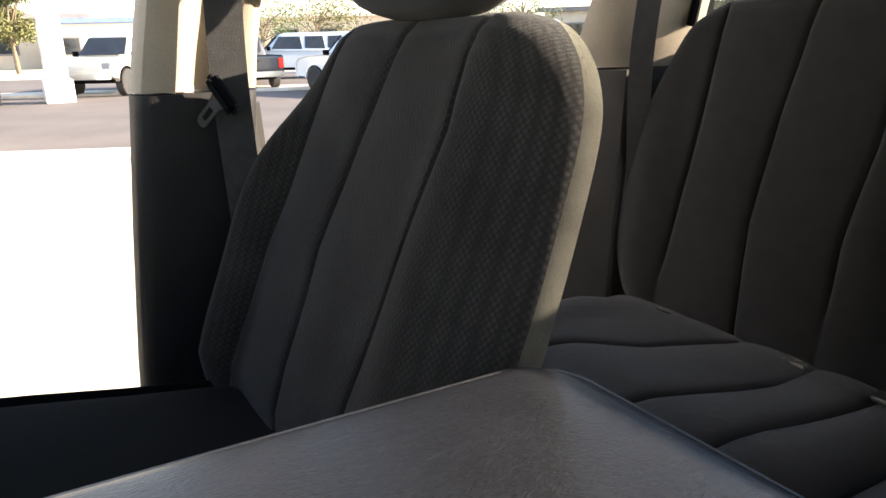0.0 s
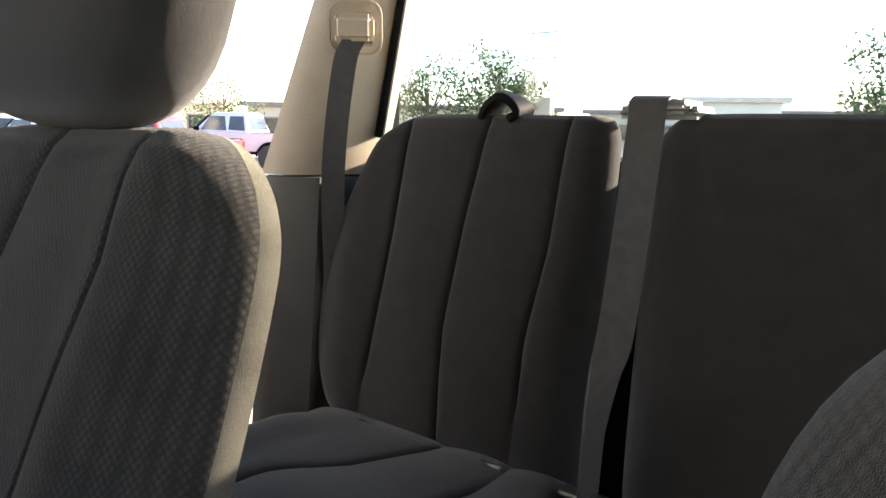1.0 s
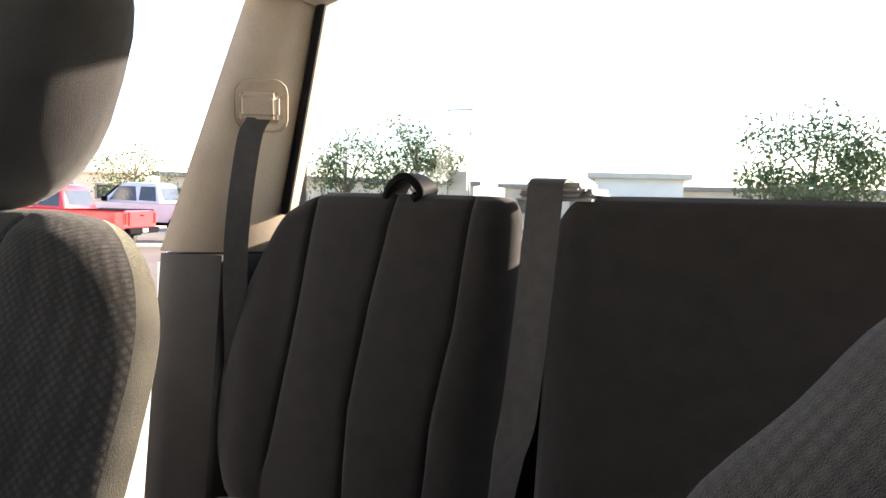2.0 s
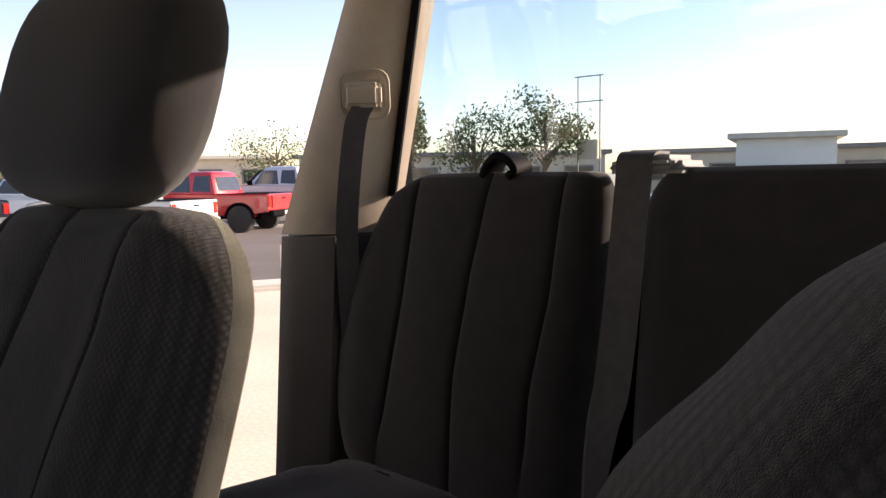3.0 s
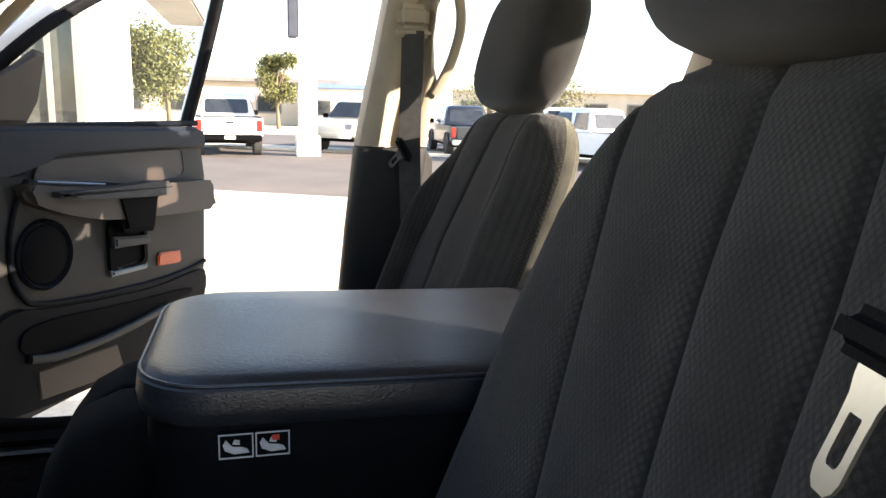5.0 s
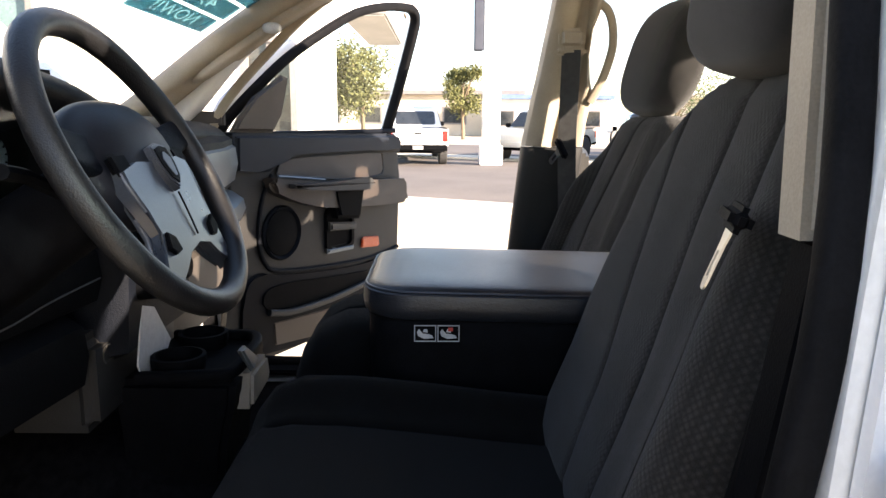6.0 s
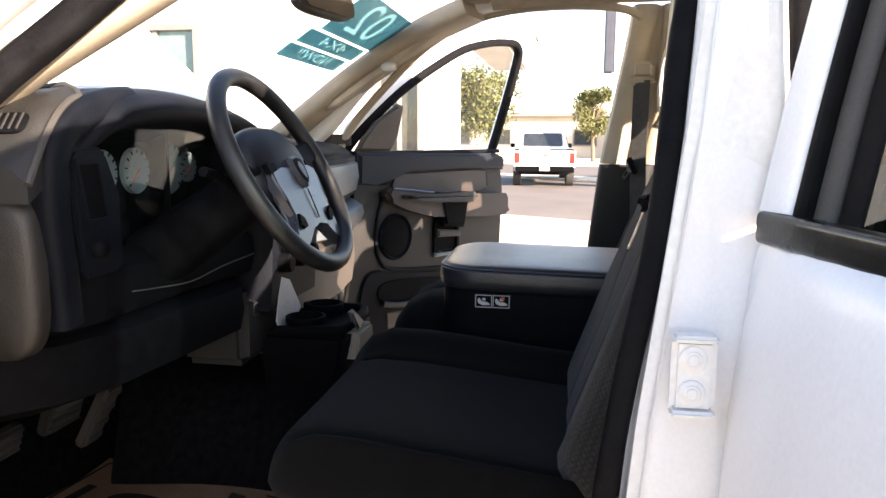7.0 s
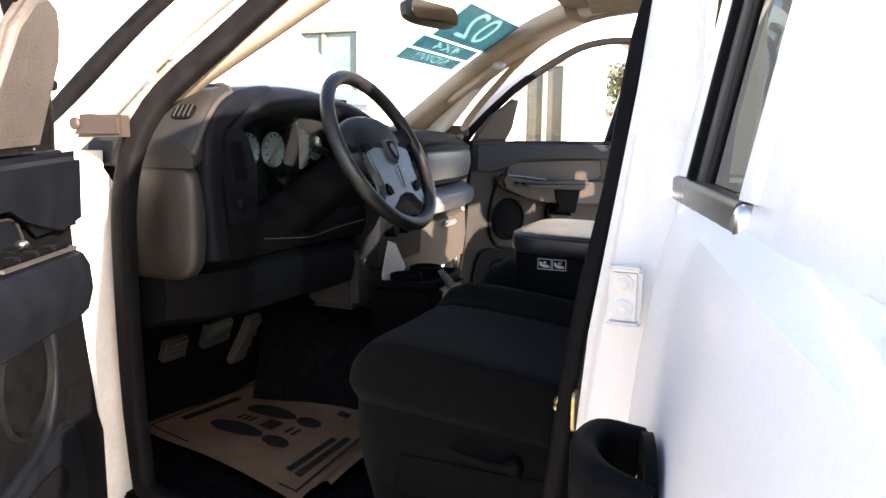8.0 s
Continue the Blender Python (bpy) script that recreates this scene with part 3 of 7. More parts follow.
sweep(bm, smooth_path([(0.742, -0.175, 1.995), (0.736, -0.205, 1.97), (0.737, -0.22, 1.93), (0.742, -0.224, 1.88), (0.748, -0.216, 1.835), (0.755, -0.20, 1.785), (0.766, -0.172, 1.728)], 5), rrect(0.024, 0.016, 0.007), (1, 0, 0))
tagged(part("grab_handle", bm, BEIGE), "tan plastic grab loop on the door pillar", "grab handle")

# driver B pillar: jamb seen from outside
bm = bmesh.new()
jamb = [(0.042, 0.80), (-0.2, 0.80), (-0.2, 1.2), (-0.19, 1.5), (-0.135, 1.6), (-0.125, 1.68), (-0.125, 2.08), (-0.06, 2.08), (-0.028, 1.7), (0.012, 1.4), (0.028, 1.2)]
slab(bm, jamb, lambda u, v, w: Vector((-0.865 + max(0, v - 1.55) * 0.22 - w * 0.06, u + 0.015, v)), 1.0, 0.012, 3)
shell("b_pillar", bm, PRIMER, "white painted steel door pillar with rounded edges", "car body")
bm = bmesh.new()
slab(bm, [(0.038, 0.86), (-0.115, 0.86), (-0.112, 1.6), (-0.108, 2.05), (-0.07, 2.05), (-0.033, 1.7), (0.007, 1.4), (0.024, 1.2)], lambda u, v, w: Vector((-0.925 + max(0, v - 1.55) * 0.22 - w, u + 0.008, v)), 0.012, 0.006)
shell("pillar_skin", bm, WHITE, "raised white strip down the outside of the door pillar", "car body")
bm = bmesh.new()
slab(bm, [(0.0, 1.612), (-0.18, 1.61), (-0.185, 1.75), (-0.18, 1.9), (-0.2, 2.08), (-0.03, 2.08)], lambda u, v, w: Vector((-0.80 + max(0, v - 1.6) * 0.18 - w, u + 0.01, v)), 0.055, 0.012, 3)
shell("b_pillar_trim", bm, BEIGE, "tan plastic upper trim of the driver's door pillar")
bm = bmesh.new()
slab(bm, [(0.055, 0.93), (-0.17, 0.93), (-0.155, 1.3), (-0.15, 1.608), (0.0, 1.608), (0.03, 1.4)], lambda u, v, w: Vector((-0.80 - w, u, v)), 0.055, 0.012, 3)
shell("b_pillar_trim", bm, BLACK, "black plastic lower trim of the driver's door pillar")

bm = bmesh.new()
sweep(bm, smooth_path([(-0.90, -0.118, 1.585), (-0.893, -0.12, 1.63), (-0.833, -0.13, 1.847), (-0.765, -0.14, 2.05)], 4), rrect(0.042, 0.04, 0.012), (1, 0, 0))
shell("door_seal", bm, RUBBER, "black rubber seal down the back of the driver's door pillar", "door seal")

strk = thing("door_striker", (-0.93, 0.026, 1.285), "brass-coloured door striker loop on the pillar", "door striker")
bm = bmesh.new()
slab(bm, rrect(0.03, 0.062, 0.013), lambda u, v, w: Vector((-0.922 + u, 0.04 + w, 1.285 + v)), 0.004, 0.001)
part("striker_plate", bm, BRASS, strk)
bm = bmesh.new()
stroke(bm, smooth_path([(-0.915, 0.044, 1.296), (-0.914, 0.062, 1.296), (-0.914, 0.070, 1.293), (-0.914, 0.070, 1.281), (-0.914, 0.062, 1.278), (-0.915, 0.044, 1.278)], 3), 0.0042, 8)
part("striker_loop", bm, BRASS, strk)

# passenger C pillar and rear quarter trim
def cpillar(s, top, low):
    X = lambda v: CX + s * v
    inner = 0.735 if s > 0 else 0.775
    bm = bmesh.new()
    rings = []
    for z in (1.606, 1.72, 1.85, 1.97, 2.09):
        k = (z - 1.606) / 0.484
        yf, xo = -0.80 - 0.07 * k - (0.07 if s < 0 else 0.0), 0.865 - 0.15 * k
        rings.append([(X(xo), yf, z), (X(xo - 0.035), yf - 0.008, z), (X(xo - 0.085), yf - 0.05, z), (X(inner - 0.12 * k), -0.965 + 0.02 * k, z), (X(inner - 0.12 * k), -1.0, z), (X(xo + 0.01), -1.0, z)])
    loft(bm, rings)
    shell("c_pillar_trim", bm, top, "tan plastic upper trim beside the rear window")
    bm = bmesh.new()
    rings = []
    for z in (0.93, 1.2, 1.45, 1.602):
        k = (1.602 - z) / 0.65
        rings.append([(X(0.863), -0.80 + 0.05 * k, z), (X(0.828), -0.805 + 0.05 * k, z), (X(0.76), -0.85 + 0.05 * k, z), (X(0.73), -0.96, z), (X(0.73), -1.0, z), (X(0.88), -1.0, z)])
    loft(bm, rings)
    shell("c_pillar_trim", bm, low, "grey plastic lower trim beside the rear bench")


cpillar(1, BEIGE, GREY)
cpillar(-1, BEIGE, GREY)
for s in (1, -1):
    bm = bmesh.new()
    stroke(bm, [(CX + s * (0.728 - 0.12 * k), -0.962 + 0.02 * k, 1.606 + 0.484 * k) for k in (0.15, 0.4, 0.7, 0.97)], 0.009, 8)
    shell("window_gasket", bm, RUBBER, "black rubber edge between pillar trim and rear window", "gasket")
bm = bmesh.new()
sweep(bm, smooth_path([(0.85, -0.85, 0.95), (0.855, -0.85, 1.3), (0.85, -0.86, 1.6)], 4), rrect(0.05, 0.03, 0.01), (1, 0, 0))
shell("door_seal", bm, RUBBER, "black rubber seal behind the rear door opening", "door seal")
# cab corner and cargo bed behind the cab
bm = bmesh.new()
for x0, x1 in ((0.84, 0.90), (-0.96, -0.90)):
    rbox(bm, x0, x1, -1.06, -0.83, 0.75, 1.60, 0.02)
shell("cab_corner", bm, WHITE, "white rear corners of the truck cab", "car body")
bm = bmesh.new()
for x0, x1 in ((0.82, 0.95), (-1.01, -0.88)):
    rbox(bm, x0, x1, -3.1, -1.12, 0.85, 1.56, 0.03)
rbox(bm, -1.0, 0.94, -3.2, -3.1, 0.85, 1.56, 0.03)
rbox(bm, -1.0, 0.94, -3.15, -1.1, 0.85, 0.92, 0.02)
rbox(bm, -1.0, 0.94, -1.13, -1.08, 0.85, 1.5, 0.02)
shell("cargo_bed", bm, WHITE, "white open cargo bed of the truck", "truck bed")

# raised hood
hood = thing("hood", (CX, 1.28, 1.69), "raised white engine hood in front of the windshield", "hood")
ca, sa = math.cos(radians(43)), math.sin(radians(43))
h3 = lambda u, v, w: Vector((CX + u, 1.27 + v * ca - w * sa, 1.745 + v * sa + w * ca))
bm = bmesh.new()
slab(bm, [(-0.80, 0.0), (0.80, 0.0), (0.78, 0.5), (0.72, 1.05), (0.4, 1.15), (-0.4, 1.15), (-0.72, 1.05), (-0.78, 0.5)], h3, 0.03, 0.01)
part("hood_panel", bm, WHITE, hood)
bm = bmesh.new()
slab(bm, [(-0.1, 0.12), (0.55, 0.12), (0.5, 0.4), (-0.1, 0.46)], lambda u, v, w: h3(u, v, w - 0.02), 0.02, 0.004)
part("hood_liner", bm, GREY, hood, "grey insulation pad under the hood")
for s in (-1, 1):
    bm = bmesh.new()
    slab(bm, [(s * 0.6, 0.08), (s * 0.68, 0.08), (s * 0.62, 1.0), (s * 0.55, 1.0)], lambda u, v, w: h3(u, v, w - 0.03), 0.03, 0.006)
    part("hood_rib", bm, PRIMER, hood)
bm = bmesh.new()
loft(bm, [[(x, 1.24, 1.60), (x, 1.26, 1.68), (x, 1.36, 1.69), (x, 1.40, 1.60)] for x in (CX - 0.82, CX + 0.82)])
shell("cowl", bm, BLACK, "black plastic cowl under the windshield", "cowl")

# ---------------------------------------------------------------- seats


P_ROWS = [(0.0, -0.240, 0.24, 0.1), (0.006, -0.262, 0.262, 0.45), (0.03, -0.283, 0.288, 0.8), (0.08, -0.308, 0.302, 1), (0.2, -0.315, 0.306, 1), (0.32, -0.315, 0.298, 1), (0.42, -0.311, 0.276, 1), (0.49, -0.303, 0.252, 0.98), (0.53, -0.284, 0.232, 0.94), (0.556, -0.259, 0.214, 0.86), (0.574, -0.232, 0.196, 0.7), (0.583, -0.207, 0.178, 0.45), (0.5865, -0.187, 0.16, 0.1)]
P_SEAMS = [[(0.03, -0.10), (0.17, -0.108), (0.35, -0.15), (0.46, -0.172), (0.57, -0.164)], [(0.03, 0.06), (0.14, 0.066), (0.29, 0.06), (0.39, 0.036), (0.575, -0.004)], [(0.03, 0.222), (0.26, 0.212), (0.41, 0.192), (0.57, 0.166)]]
D_ROWS = [(0.0, -0.22, 0.23, 0.1), (0.006, -0.245, 0.26, 0.45), (0.03, -0.262, 0.282, 0.8), (0.08, -0.272, 0.296, 1), (0.2, -0.276, 0.302, 1), (0.32, -0.274, 0.297, 1), (0.43, -0.262, 0.281, 1), (0.49, -0.244, 0.262, 0.99), (0.53, -0.224, 0.230, 0.97), (0.562, -0.205, 0.205, 0.95), (0.588, -0.18, 0.166, 0.86), (0.607, -0.152, 0.12, 0.66), (0.619, -0.125, 0.084, 0.38), (0.622, -0.11, 0.06, 0.1)]
D_SEAMS = [[(0.03, -0.19), (0.3, -0.175), (0.58, -0.12)], [(0.03, -0.085), (0.27, -0.072), (0.33, -0.06), (0.46, -0.038), (0.60, -0.018)], [(0.03, 0.015), (0.2, 0.038), (0.3, 0.066), (0.42, 0.10), (0.5, 0.128), (0.595, 0.145)]]


def passenger_face(x, z):
    out = 0.066 * ease((x - 0.19) / 0.085) * ease((0.56 - z) / 0.2)
    return 0.053 + out + 0.014 * math.exp(-((x + 0.18) / 0.05) ** 2) - 0.006 * ease((-0.2 - x) / 0.1)


def driver_face(x, z):
    turn = float(np.interp(z, (0.0, 0.2, 0.447, 0.519, 0.554, 0.576, 0.591, 0.62), (0.25, 0.25, 0.236, 0.202, 0.176, 0.139, 0.103, 0.06)))
    return 0.098 + 0.024 * ease((-0.13 - x) / 0.09) * ease((0.58 - z) / 0.2) - 0.05 * ease((x - turn + 0.045) / 0.09)


def front_seat(xc, s, label, dy=0.0, rows=P_ROWS, seams=P_SEAMS, face=passenger_face, low=1.10, tilt=10, ahead=0.055, deep=0.56):
    """A bucket of the split front bench. s: the side of its door."""
    t = thing("front_seat", (xc, 0.1, 0.905), label, "car seat", "front seats")
    lean = radians(20)
    m = Matrix.Translation((xc, -0.085 + dy, 1.15 if dy else 1.136)) @ Matrix.Rotation(lean, 4, "X")
    bm = bmesh.new()
    pad(bm, m, rows, seams, face, 0.045, 0.007 if s > 0 else 0.005, square=8)
    part("backrest", bm, [SUNLIT_RIM, CLOTH], t)
    m2 = m @ Matrix.Translation((-0.028 if dy else -0.016, ahead, 0.713 if dy else 0.705))
    bm = bmesh.new()
    egg(bm, (0.155 if dy else 0.184, 0.062, 0.13), m2 @ Matrix.Rotation(radians(-4), 4, "X"), 3.0, 32, 18)
    part("headrest", bm, BENCH, t)
    # cushion lies on its back: the pad's up runs forward
    mc = Matrix.Translation((xc, -0.10 + dy * 0.75, low)) @ Matrix(((1, 0, 0, 0), (0, 0, 1, 0), (0, 1, 0, 0), (0, 0, 0, 1))) @ Matrix.Rotation(radians(-tilt), 4, "X")
    bm = bmesh.new()
    end = [(deep - 0.14, 0.0, 1), (deep - 0.07, 0.004, 0.95), (deep - 0.03, 0.014, 0.8), (deep - 0.01, 0.03, 0.55), (deep, 0.06, 0.15)]
    rows_ = [(0.0, -0.25, 0.25, 0.3), (0.01, -0.26, 0.26, 0.8), (0.05, -0.268, 0.268, 1), (0.2, -0.27, 0.27, 1)] + [(z, -0.27 + q, 0.27 - q, k) for z, q, k in end]
    welts = [[(0.04, s * 0.236), (deep - 0.03, s * 0.232)], [(0.03, -s * 0.15), (deep - 0.05, -s * 0.135)]]
    top_face = lambda x, z: 0.092 + 0.034 * ease((-s * x - 0.15) / 0.07) + 0.012 * math.exp(-((x - s * 0.247) / 0.012) ** 2) - 0.010 * math.cos(x * 7)
    pad(bm, mc, rows_, sorted(welts, key=lambda q: q[0][1]), top_face, 0.09, 0.009, 0.006, square=11, puff=0.008)
    part("seat", bm, SHADED_SEAT, t)
    bm = bmesh.new()
    dl = dy * 0.75
    pw = lambda v: math.copysign(abs(v) ** 0.32, v)
    ring = [(pw(math.cos(2 * math.pi * i / 32)), 0.5 + 0.5 * pw(math.sin(2 * math.pi * i / 32))) for i in range(32)]
    loft(bm, [[(xc + a * (0.268 - k), y0 + b * (y1 - y0), z) for a, b in ring] for z, k, y0, y1 in ((0.955, 0.012, -0.02, 0.40 + dl), (1.03, 0.004, -0.04, 0.42 + dl), (1.10, 0.0, -0.06, 0.435 + dl), (1.16, 0.004, -0.06, 0.435 + dl), (1.18, 0.012, -0.06, 0.425 + dl))])
    part("seat_skirt", bm, SHADED_SEAT, t)
    for dx in (-0.19, 0.19):
        bm = bmesh.new()
        rbox(bm, xc + dx - 0.02, xc + dx + 0.02, -0.06, 0.48, 0.905, 0.99, 0.006)
        part("rail", bm, BLACK, t)
    if dy:
        for a, b in (((-0.47, 0.60, 0.938), (-0.47, 0.55, 0.94)), ((-0.563, 0.548, 0.938), (-0.573, 0.47, 0.94))):
            bm = bmesh.new()
            sweep(bm, [Vector(a), (Vector(a) + Vector(b)) / 2, Vector(b)], rrect(0.011, 0.008, 0.002), (0, 0, 1))
            part("rail_tip", bm, CHROME, t, "bright metal seat rail end")
    bm = bmesh.new()
    rbox(bm, xc + s * 0.262 - 0.012, xc + s * 0.262 + 0.012, -0.02, 0.4, 1.01, 1.10, 0.01, 3)
    part("side_shield", bm, SHADED_SEAT, t)
    bm = bmesh.new()
    xo = xc + s * 0.304
    sweep(bm, smooth_path([(xo - s * 0.02, 0.17, 1.11), (xo - s * 0.016, 0.21, 1.111), (xo - s * 0.016, 0.26, 1.119), (xo - s * 0.014, 0.285, 1.127)], 4), rrect(0.014, 0.018, 0.006), (0, 0, 1), lambda k: 1.0 - 0.3 * k)
    egg(bm, (0.018, 0.016, 0.018), Matrix.Translation((xo - s * 0.03, 0.172, 1.109)))
    part("recline_lever", bm, BLACK, t, "dark plastic recline lever")
    return t


front_seat(0.455, 1, "charcoal cloth passenger seat with ribbed backrest and headrest")
front_seat(-0.50, -1, "charcoal cloth driver's seat with side bolsters and headrest", 0.11, D_ROWS, D_SEAMS, driver_face, 1.145, 6.5, 0.115, 0.54)

# middle seat with fold-down armrest
arm = thing("centre_armrest", (CX, 0.1, 1.0), "black vinyl fold-down centre armrest between the front seats", "armrest")
AX = -0.03


def arm_ring(z, g, off=0.0):
    pts = []
    for cx, cy, r, a0 in ((0.148 - 0.085, 0.357 - 0.085, 0.085, 0), (-0.213 + 0.075, 0.357 - 0.075, 0.075, 90), (-0.213 + 0.03, -0.172 + 0.03, 0.03, 180), (0.148 - 0.05, -0.172 + 0.05, 0.05, 270)):
        for i in range(9):
            a = radians(a0 + 11.25 * i)
            q = max(0.004, r + g)
            y = cy + min(0.0, r + g - q) * (-1 if a0 > 150 else 1) + q * math.sin(a)
            pts.append((AX + cx + min(0.0, r + g - q) * (1 if a0 in (0, 270) else -1) + q * math.cos(a), y, z + off + 0.02 * (y - 0.33)))
    return pts


bm = bmesh.new()
loft(bm, [arm_ring(1.388, -0.014), arm_ring(1.389, -0.003), arm_ring(1.394, 0.002), arm_ring(1.41, 0.005), arm_ring(1.427, 0.003), arm_ring(1.4325, -0.002), arm_ring(1.436, -0.006), arm_ring(1.4385, -0.015), arm_ring(1.4405, -0.032), arm_ring(1.4418, -0.07)])
part("armrest_lid", bm, LEATHER, arm)
bm = bmesh.new()
stroke(bm, arm_ring(1.4315, 0.0) + arm_ring(1.4315, 0.0)[:1], 0.0022, 6)
part("lid_piping", bm, LEATHER, arm)
bm = bmesh.new()
loft(bm, [arm_ring(1.20, -0.04), arm_ring(1.24, -0.018), arm_ring(1.29, -0.006), arm_ring(1.34, -0.004), arm_ring(1.38, -0.005), arm_ring(1.392, -0.012)])
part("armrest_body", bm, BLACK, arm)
LX, LY, LZ = AX - 0.2115, 0.2095, 1.3535
bm = bmesh.new()
rbox(bm, LX, LX + 0.01, LY, LY + 0.071, LZ, LZ + 0.0285, 0.001)
lab = part("label", bm, BLACK, arm, "small black and white safety label")
on_label = lambda u, v, w: Vector((LX - 0.0012 + w, LY + u, LZ + v))
for i, u0 in enumerate((0.0365, 0.0015)):
    bm = bmesh.new()
    frame_slab(bm, [(u0, 0.0015), (u0 + 0.033, 0.0015), (u0 + 0.033, 0.027), (u0, 0.027)], [(u0 + 0.0013, 0.0028), (u0 + 0.0317, 0.0028), (u0 + 0.0317, 0.0257), (u0 + 0.0013, 0.0257)], on_label, 0.001)
    part("label_border", bm, LABEL, lab)
    bm = bmesh.new()
    slab(bm, [(u0 + 0.004, 0.007), (u0 + 0.018, 0.006), (u0 + 0.027, 0.010), (u0 + 0.029, 0.016), (u0 + 0.026, 0.021), (u0 + 0.020, 0.014), (u0 + 0.011, 0.013), (u0 + 0.006, 0.011)], on_label, 0.001)
    slab(bm, [(u0 + 0.013, 0.0155), (u0 + 0.020, 0.0165), (u0 + 0.018, 0.021), (u0 + 0.013, 0.020)], on_label, 0.001)
    part("label_mark", bm, LABEL, lab)
    if i == 1:
        bm = bmesh.new()
        slab(bm, [(u0 + 0.010, 0.018), (u0 + 0.017, 0.018), (u0 + 0.017, 0.0235), (u0 + 0.010, 0.0235)], lambda u, v, w: on_label(u, v, w - 0.0008), 0.001)
        part("label_dot", bm, BUCKLE, lab)
bm = bmesh.new()
mc = Matrix.Translation((AX + 0.055, -0.02, 1.235)) @ Matrix(((1, 0, 0, 0), (0, 0, 1, 0), (0, 1, 0, 0), (0, 0, 0, 1)))
pad(bm, mc, [(0.0, -0.12, 0.12, 0.3), (0.01, -0.14, 0.14, 0.8), (0.05, -0.15, 0.15, 1), (0.36, -0.15, 0.15, 1), (0.43, -0.147, 0.147, 0.95), (0.475, -0.138, 0.138, 0.76), (0.50, -0.122, 0.122, 0.45), (0.512, -0.10, 0.10, 0.1)], [[(0.04, 0.0), (0.44, 0.0)]], lambda x, z: 0.105, 0.12)
part("seat", bm, SHADED_SEAT, arm, "charcoal cloth middle seat pad")
bm = bmesh.new()
rbox(bm, AX - 0.11, AX + 0.11, 0.0, 0.4, 0.99, 1.13, 0.03)
part("seat_base", bm, BLACK, arm)

# rear bench
bench = thing("rear_bench", (CX, -0.7, 0.905), "charcoal cloth rear bench seat with tall split backrest", "car seat")
m = Matrix.Translation((CX + 0.455, -0.865, 1.12)) @ Matrix.Rotation(radians(7), 4, "X")
top_ = [(0.55, 0.97), (0.578, 0.9), (0.594, 0.78), (0.602, 0.6), (0.605, 0.12)]
bm = bmesh.new()
rows_ = [(0.0, -0.20, 0.16, 0.1), (0.006, -0.225, 0.20, 0.45), (0.025, -0.243, 0.245, 0.8), (0.06, -0.25, 0.29, 1), (0.14, -0.25, 0.322, 1), (0.24, -0.25, 0.332, 1), (0.36, -0.25, 0.308, 1), (0.47, -0.25, 0.263, 1)]
pad(bm, m, rows_ + [(z, -0.25 + w, 0.22 - w2, k) for (z, k), w, w2 in zip(top_, (0.0, 0.003, 0.01, 0.02, 0.035), (0.0, 0.035, 0.07, 0.10, 0.125))],
    [[(0.12, -0.138), (0.25, -0.14), (0.39, -0.165), (0.59, -0.18)], [(0.02, 0.010), (0.24, 0.018), (0.42, -0.005), (0.59, -0.036)], [(0.10, 0.185), (0.38, 0.146), (0.575, 0.128)]],
    lambda x, z: 0.045 + 0.012 * ease((x - 0.16) / 0.1), 0.05, 0.006, square=9)
part("backrest", bm, BENCH, bench)
bm = bmesh.new()
rows_ = [(0.0, -1.10, -0.36, 0.1), (0.006, -1.12, -0.335, 0.45), (0.025, -1.135, -0.318, 0.8), (0.06, -1.145, -0.31, 1), (0.24, -1.15, -0.305, 1), (0.47, -1.12, -0.305, 1)]
pad(bm, m, rows_ + [(z + 0.004, -1.10 + w2, -0.305 - w, k) for (z, k), w, w2 in zip(top_, (0.002, 0.012, 0.026, 0.045, 0.07), (0.0, 0.035, 0.07, 0.10, 0.125))],
    [[(0.10, -1.0), (0.575, -0.94)], [(0.02, -0.83), (0.59, -0.78)]],
    lambda x, z: 0.045 + 0.012 * ease((-0.96 - x) / 0.1), 0.05, 0.006, square=9)
part("backrest", bm, BENCH, bench)
mc = Matrix.Translation((CX + 0.44, -0.86, 1.125)) @ Matrix(((1, 0, 0, 0), (0, 0, 1, 0), (0, 1, 0, 0), (0, 0, 0, 1)))
ends = [(0.33, 1), (0.40, 0.9), (0.44, 0.68), (0.462, 0.4), (0.47, 0.1)]


def cushion_rows(a, b):
    return [(0.0, a + 0.02, b - 0.02, 0.3), (0.01, a + 0.01, b - 0.01, 0.7), (0.05, a, b, 1), (0.2, a, b, 1)] + [(z, a + 0.02 * (1 - k), b - 0.05 * (1 - k), k) for z, k in ends]


bm = bmesh.new()
pad(bm, mc, cushion_rows(-0.31, 0.325), [[(0.04, -0.24), (0.27, -0.205), (0.40, -0.20)], [(0.13, -0.135), (0.32, -0.075), (0.42, -0.05)], [(0.05, -0.005), (0.2, 0.07), (0.29, 0.135), (0.42, 0.16)]],
    lambda x, z: 0.052 + 0.012 * ease((z - 0.15) / 0.2) + 0.022 * ease((x - 0.19) / 0.06) * ease((z - 0.09) / 0.06), 0.08, 0.008, 0.006, square=9, puff=0.010)
part("seat", bm, BENCH, bench)
bm = bmesh.new()
pad(bm, mc, cushion_rows(-1.185, -0.315), [[(0.05, -0.95), (0.42, -1.0)], [(0.05, -0.72), (0.42, -0.76)], [(0.05, -0.52), (0.42, -0.5)]],
    lambda x, z: 0.052 + 0.012 * ease((z - 0.15) / 0.2), 0.08, 0.008, 0.006, square=9, puff=0.010)
part("seat", bm, BENCH, bench)
bm = bmesh.new()
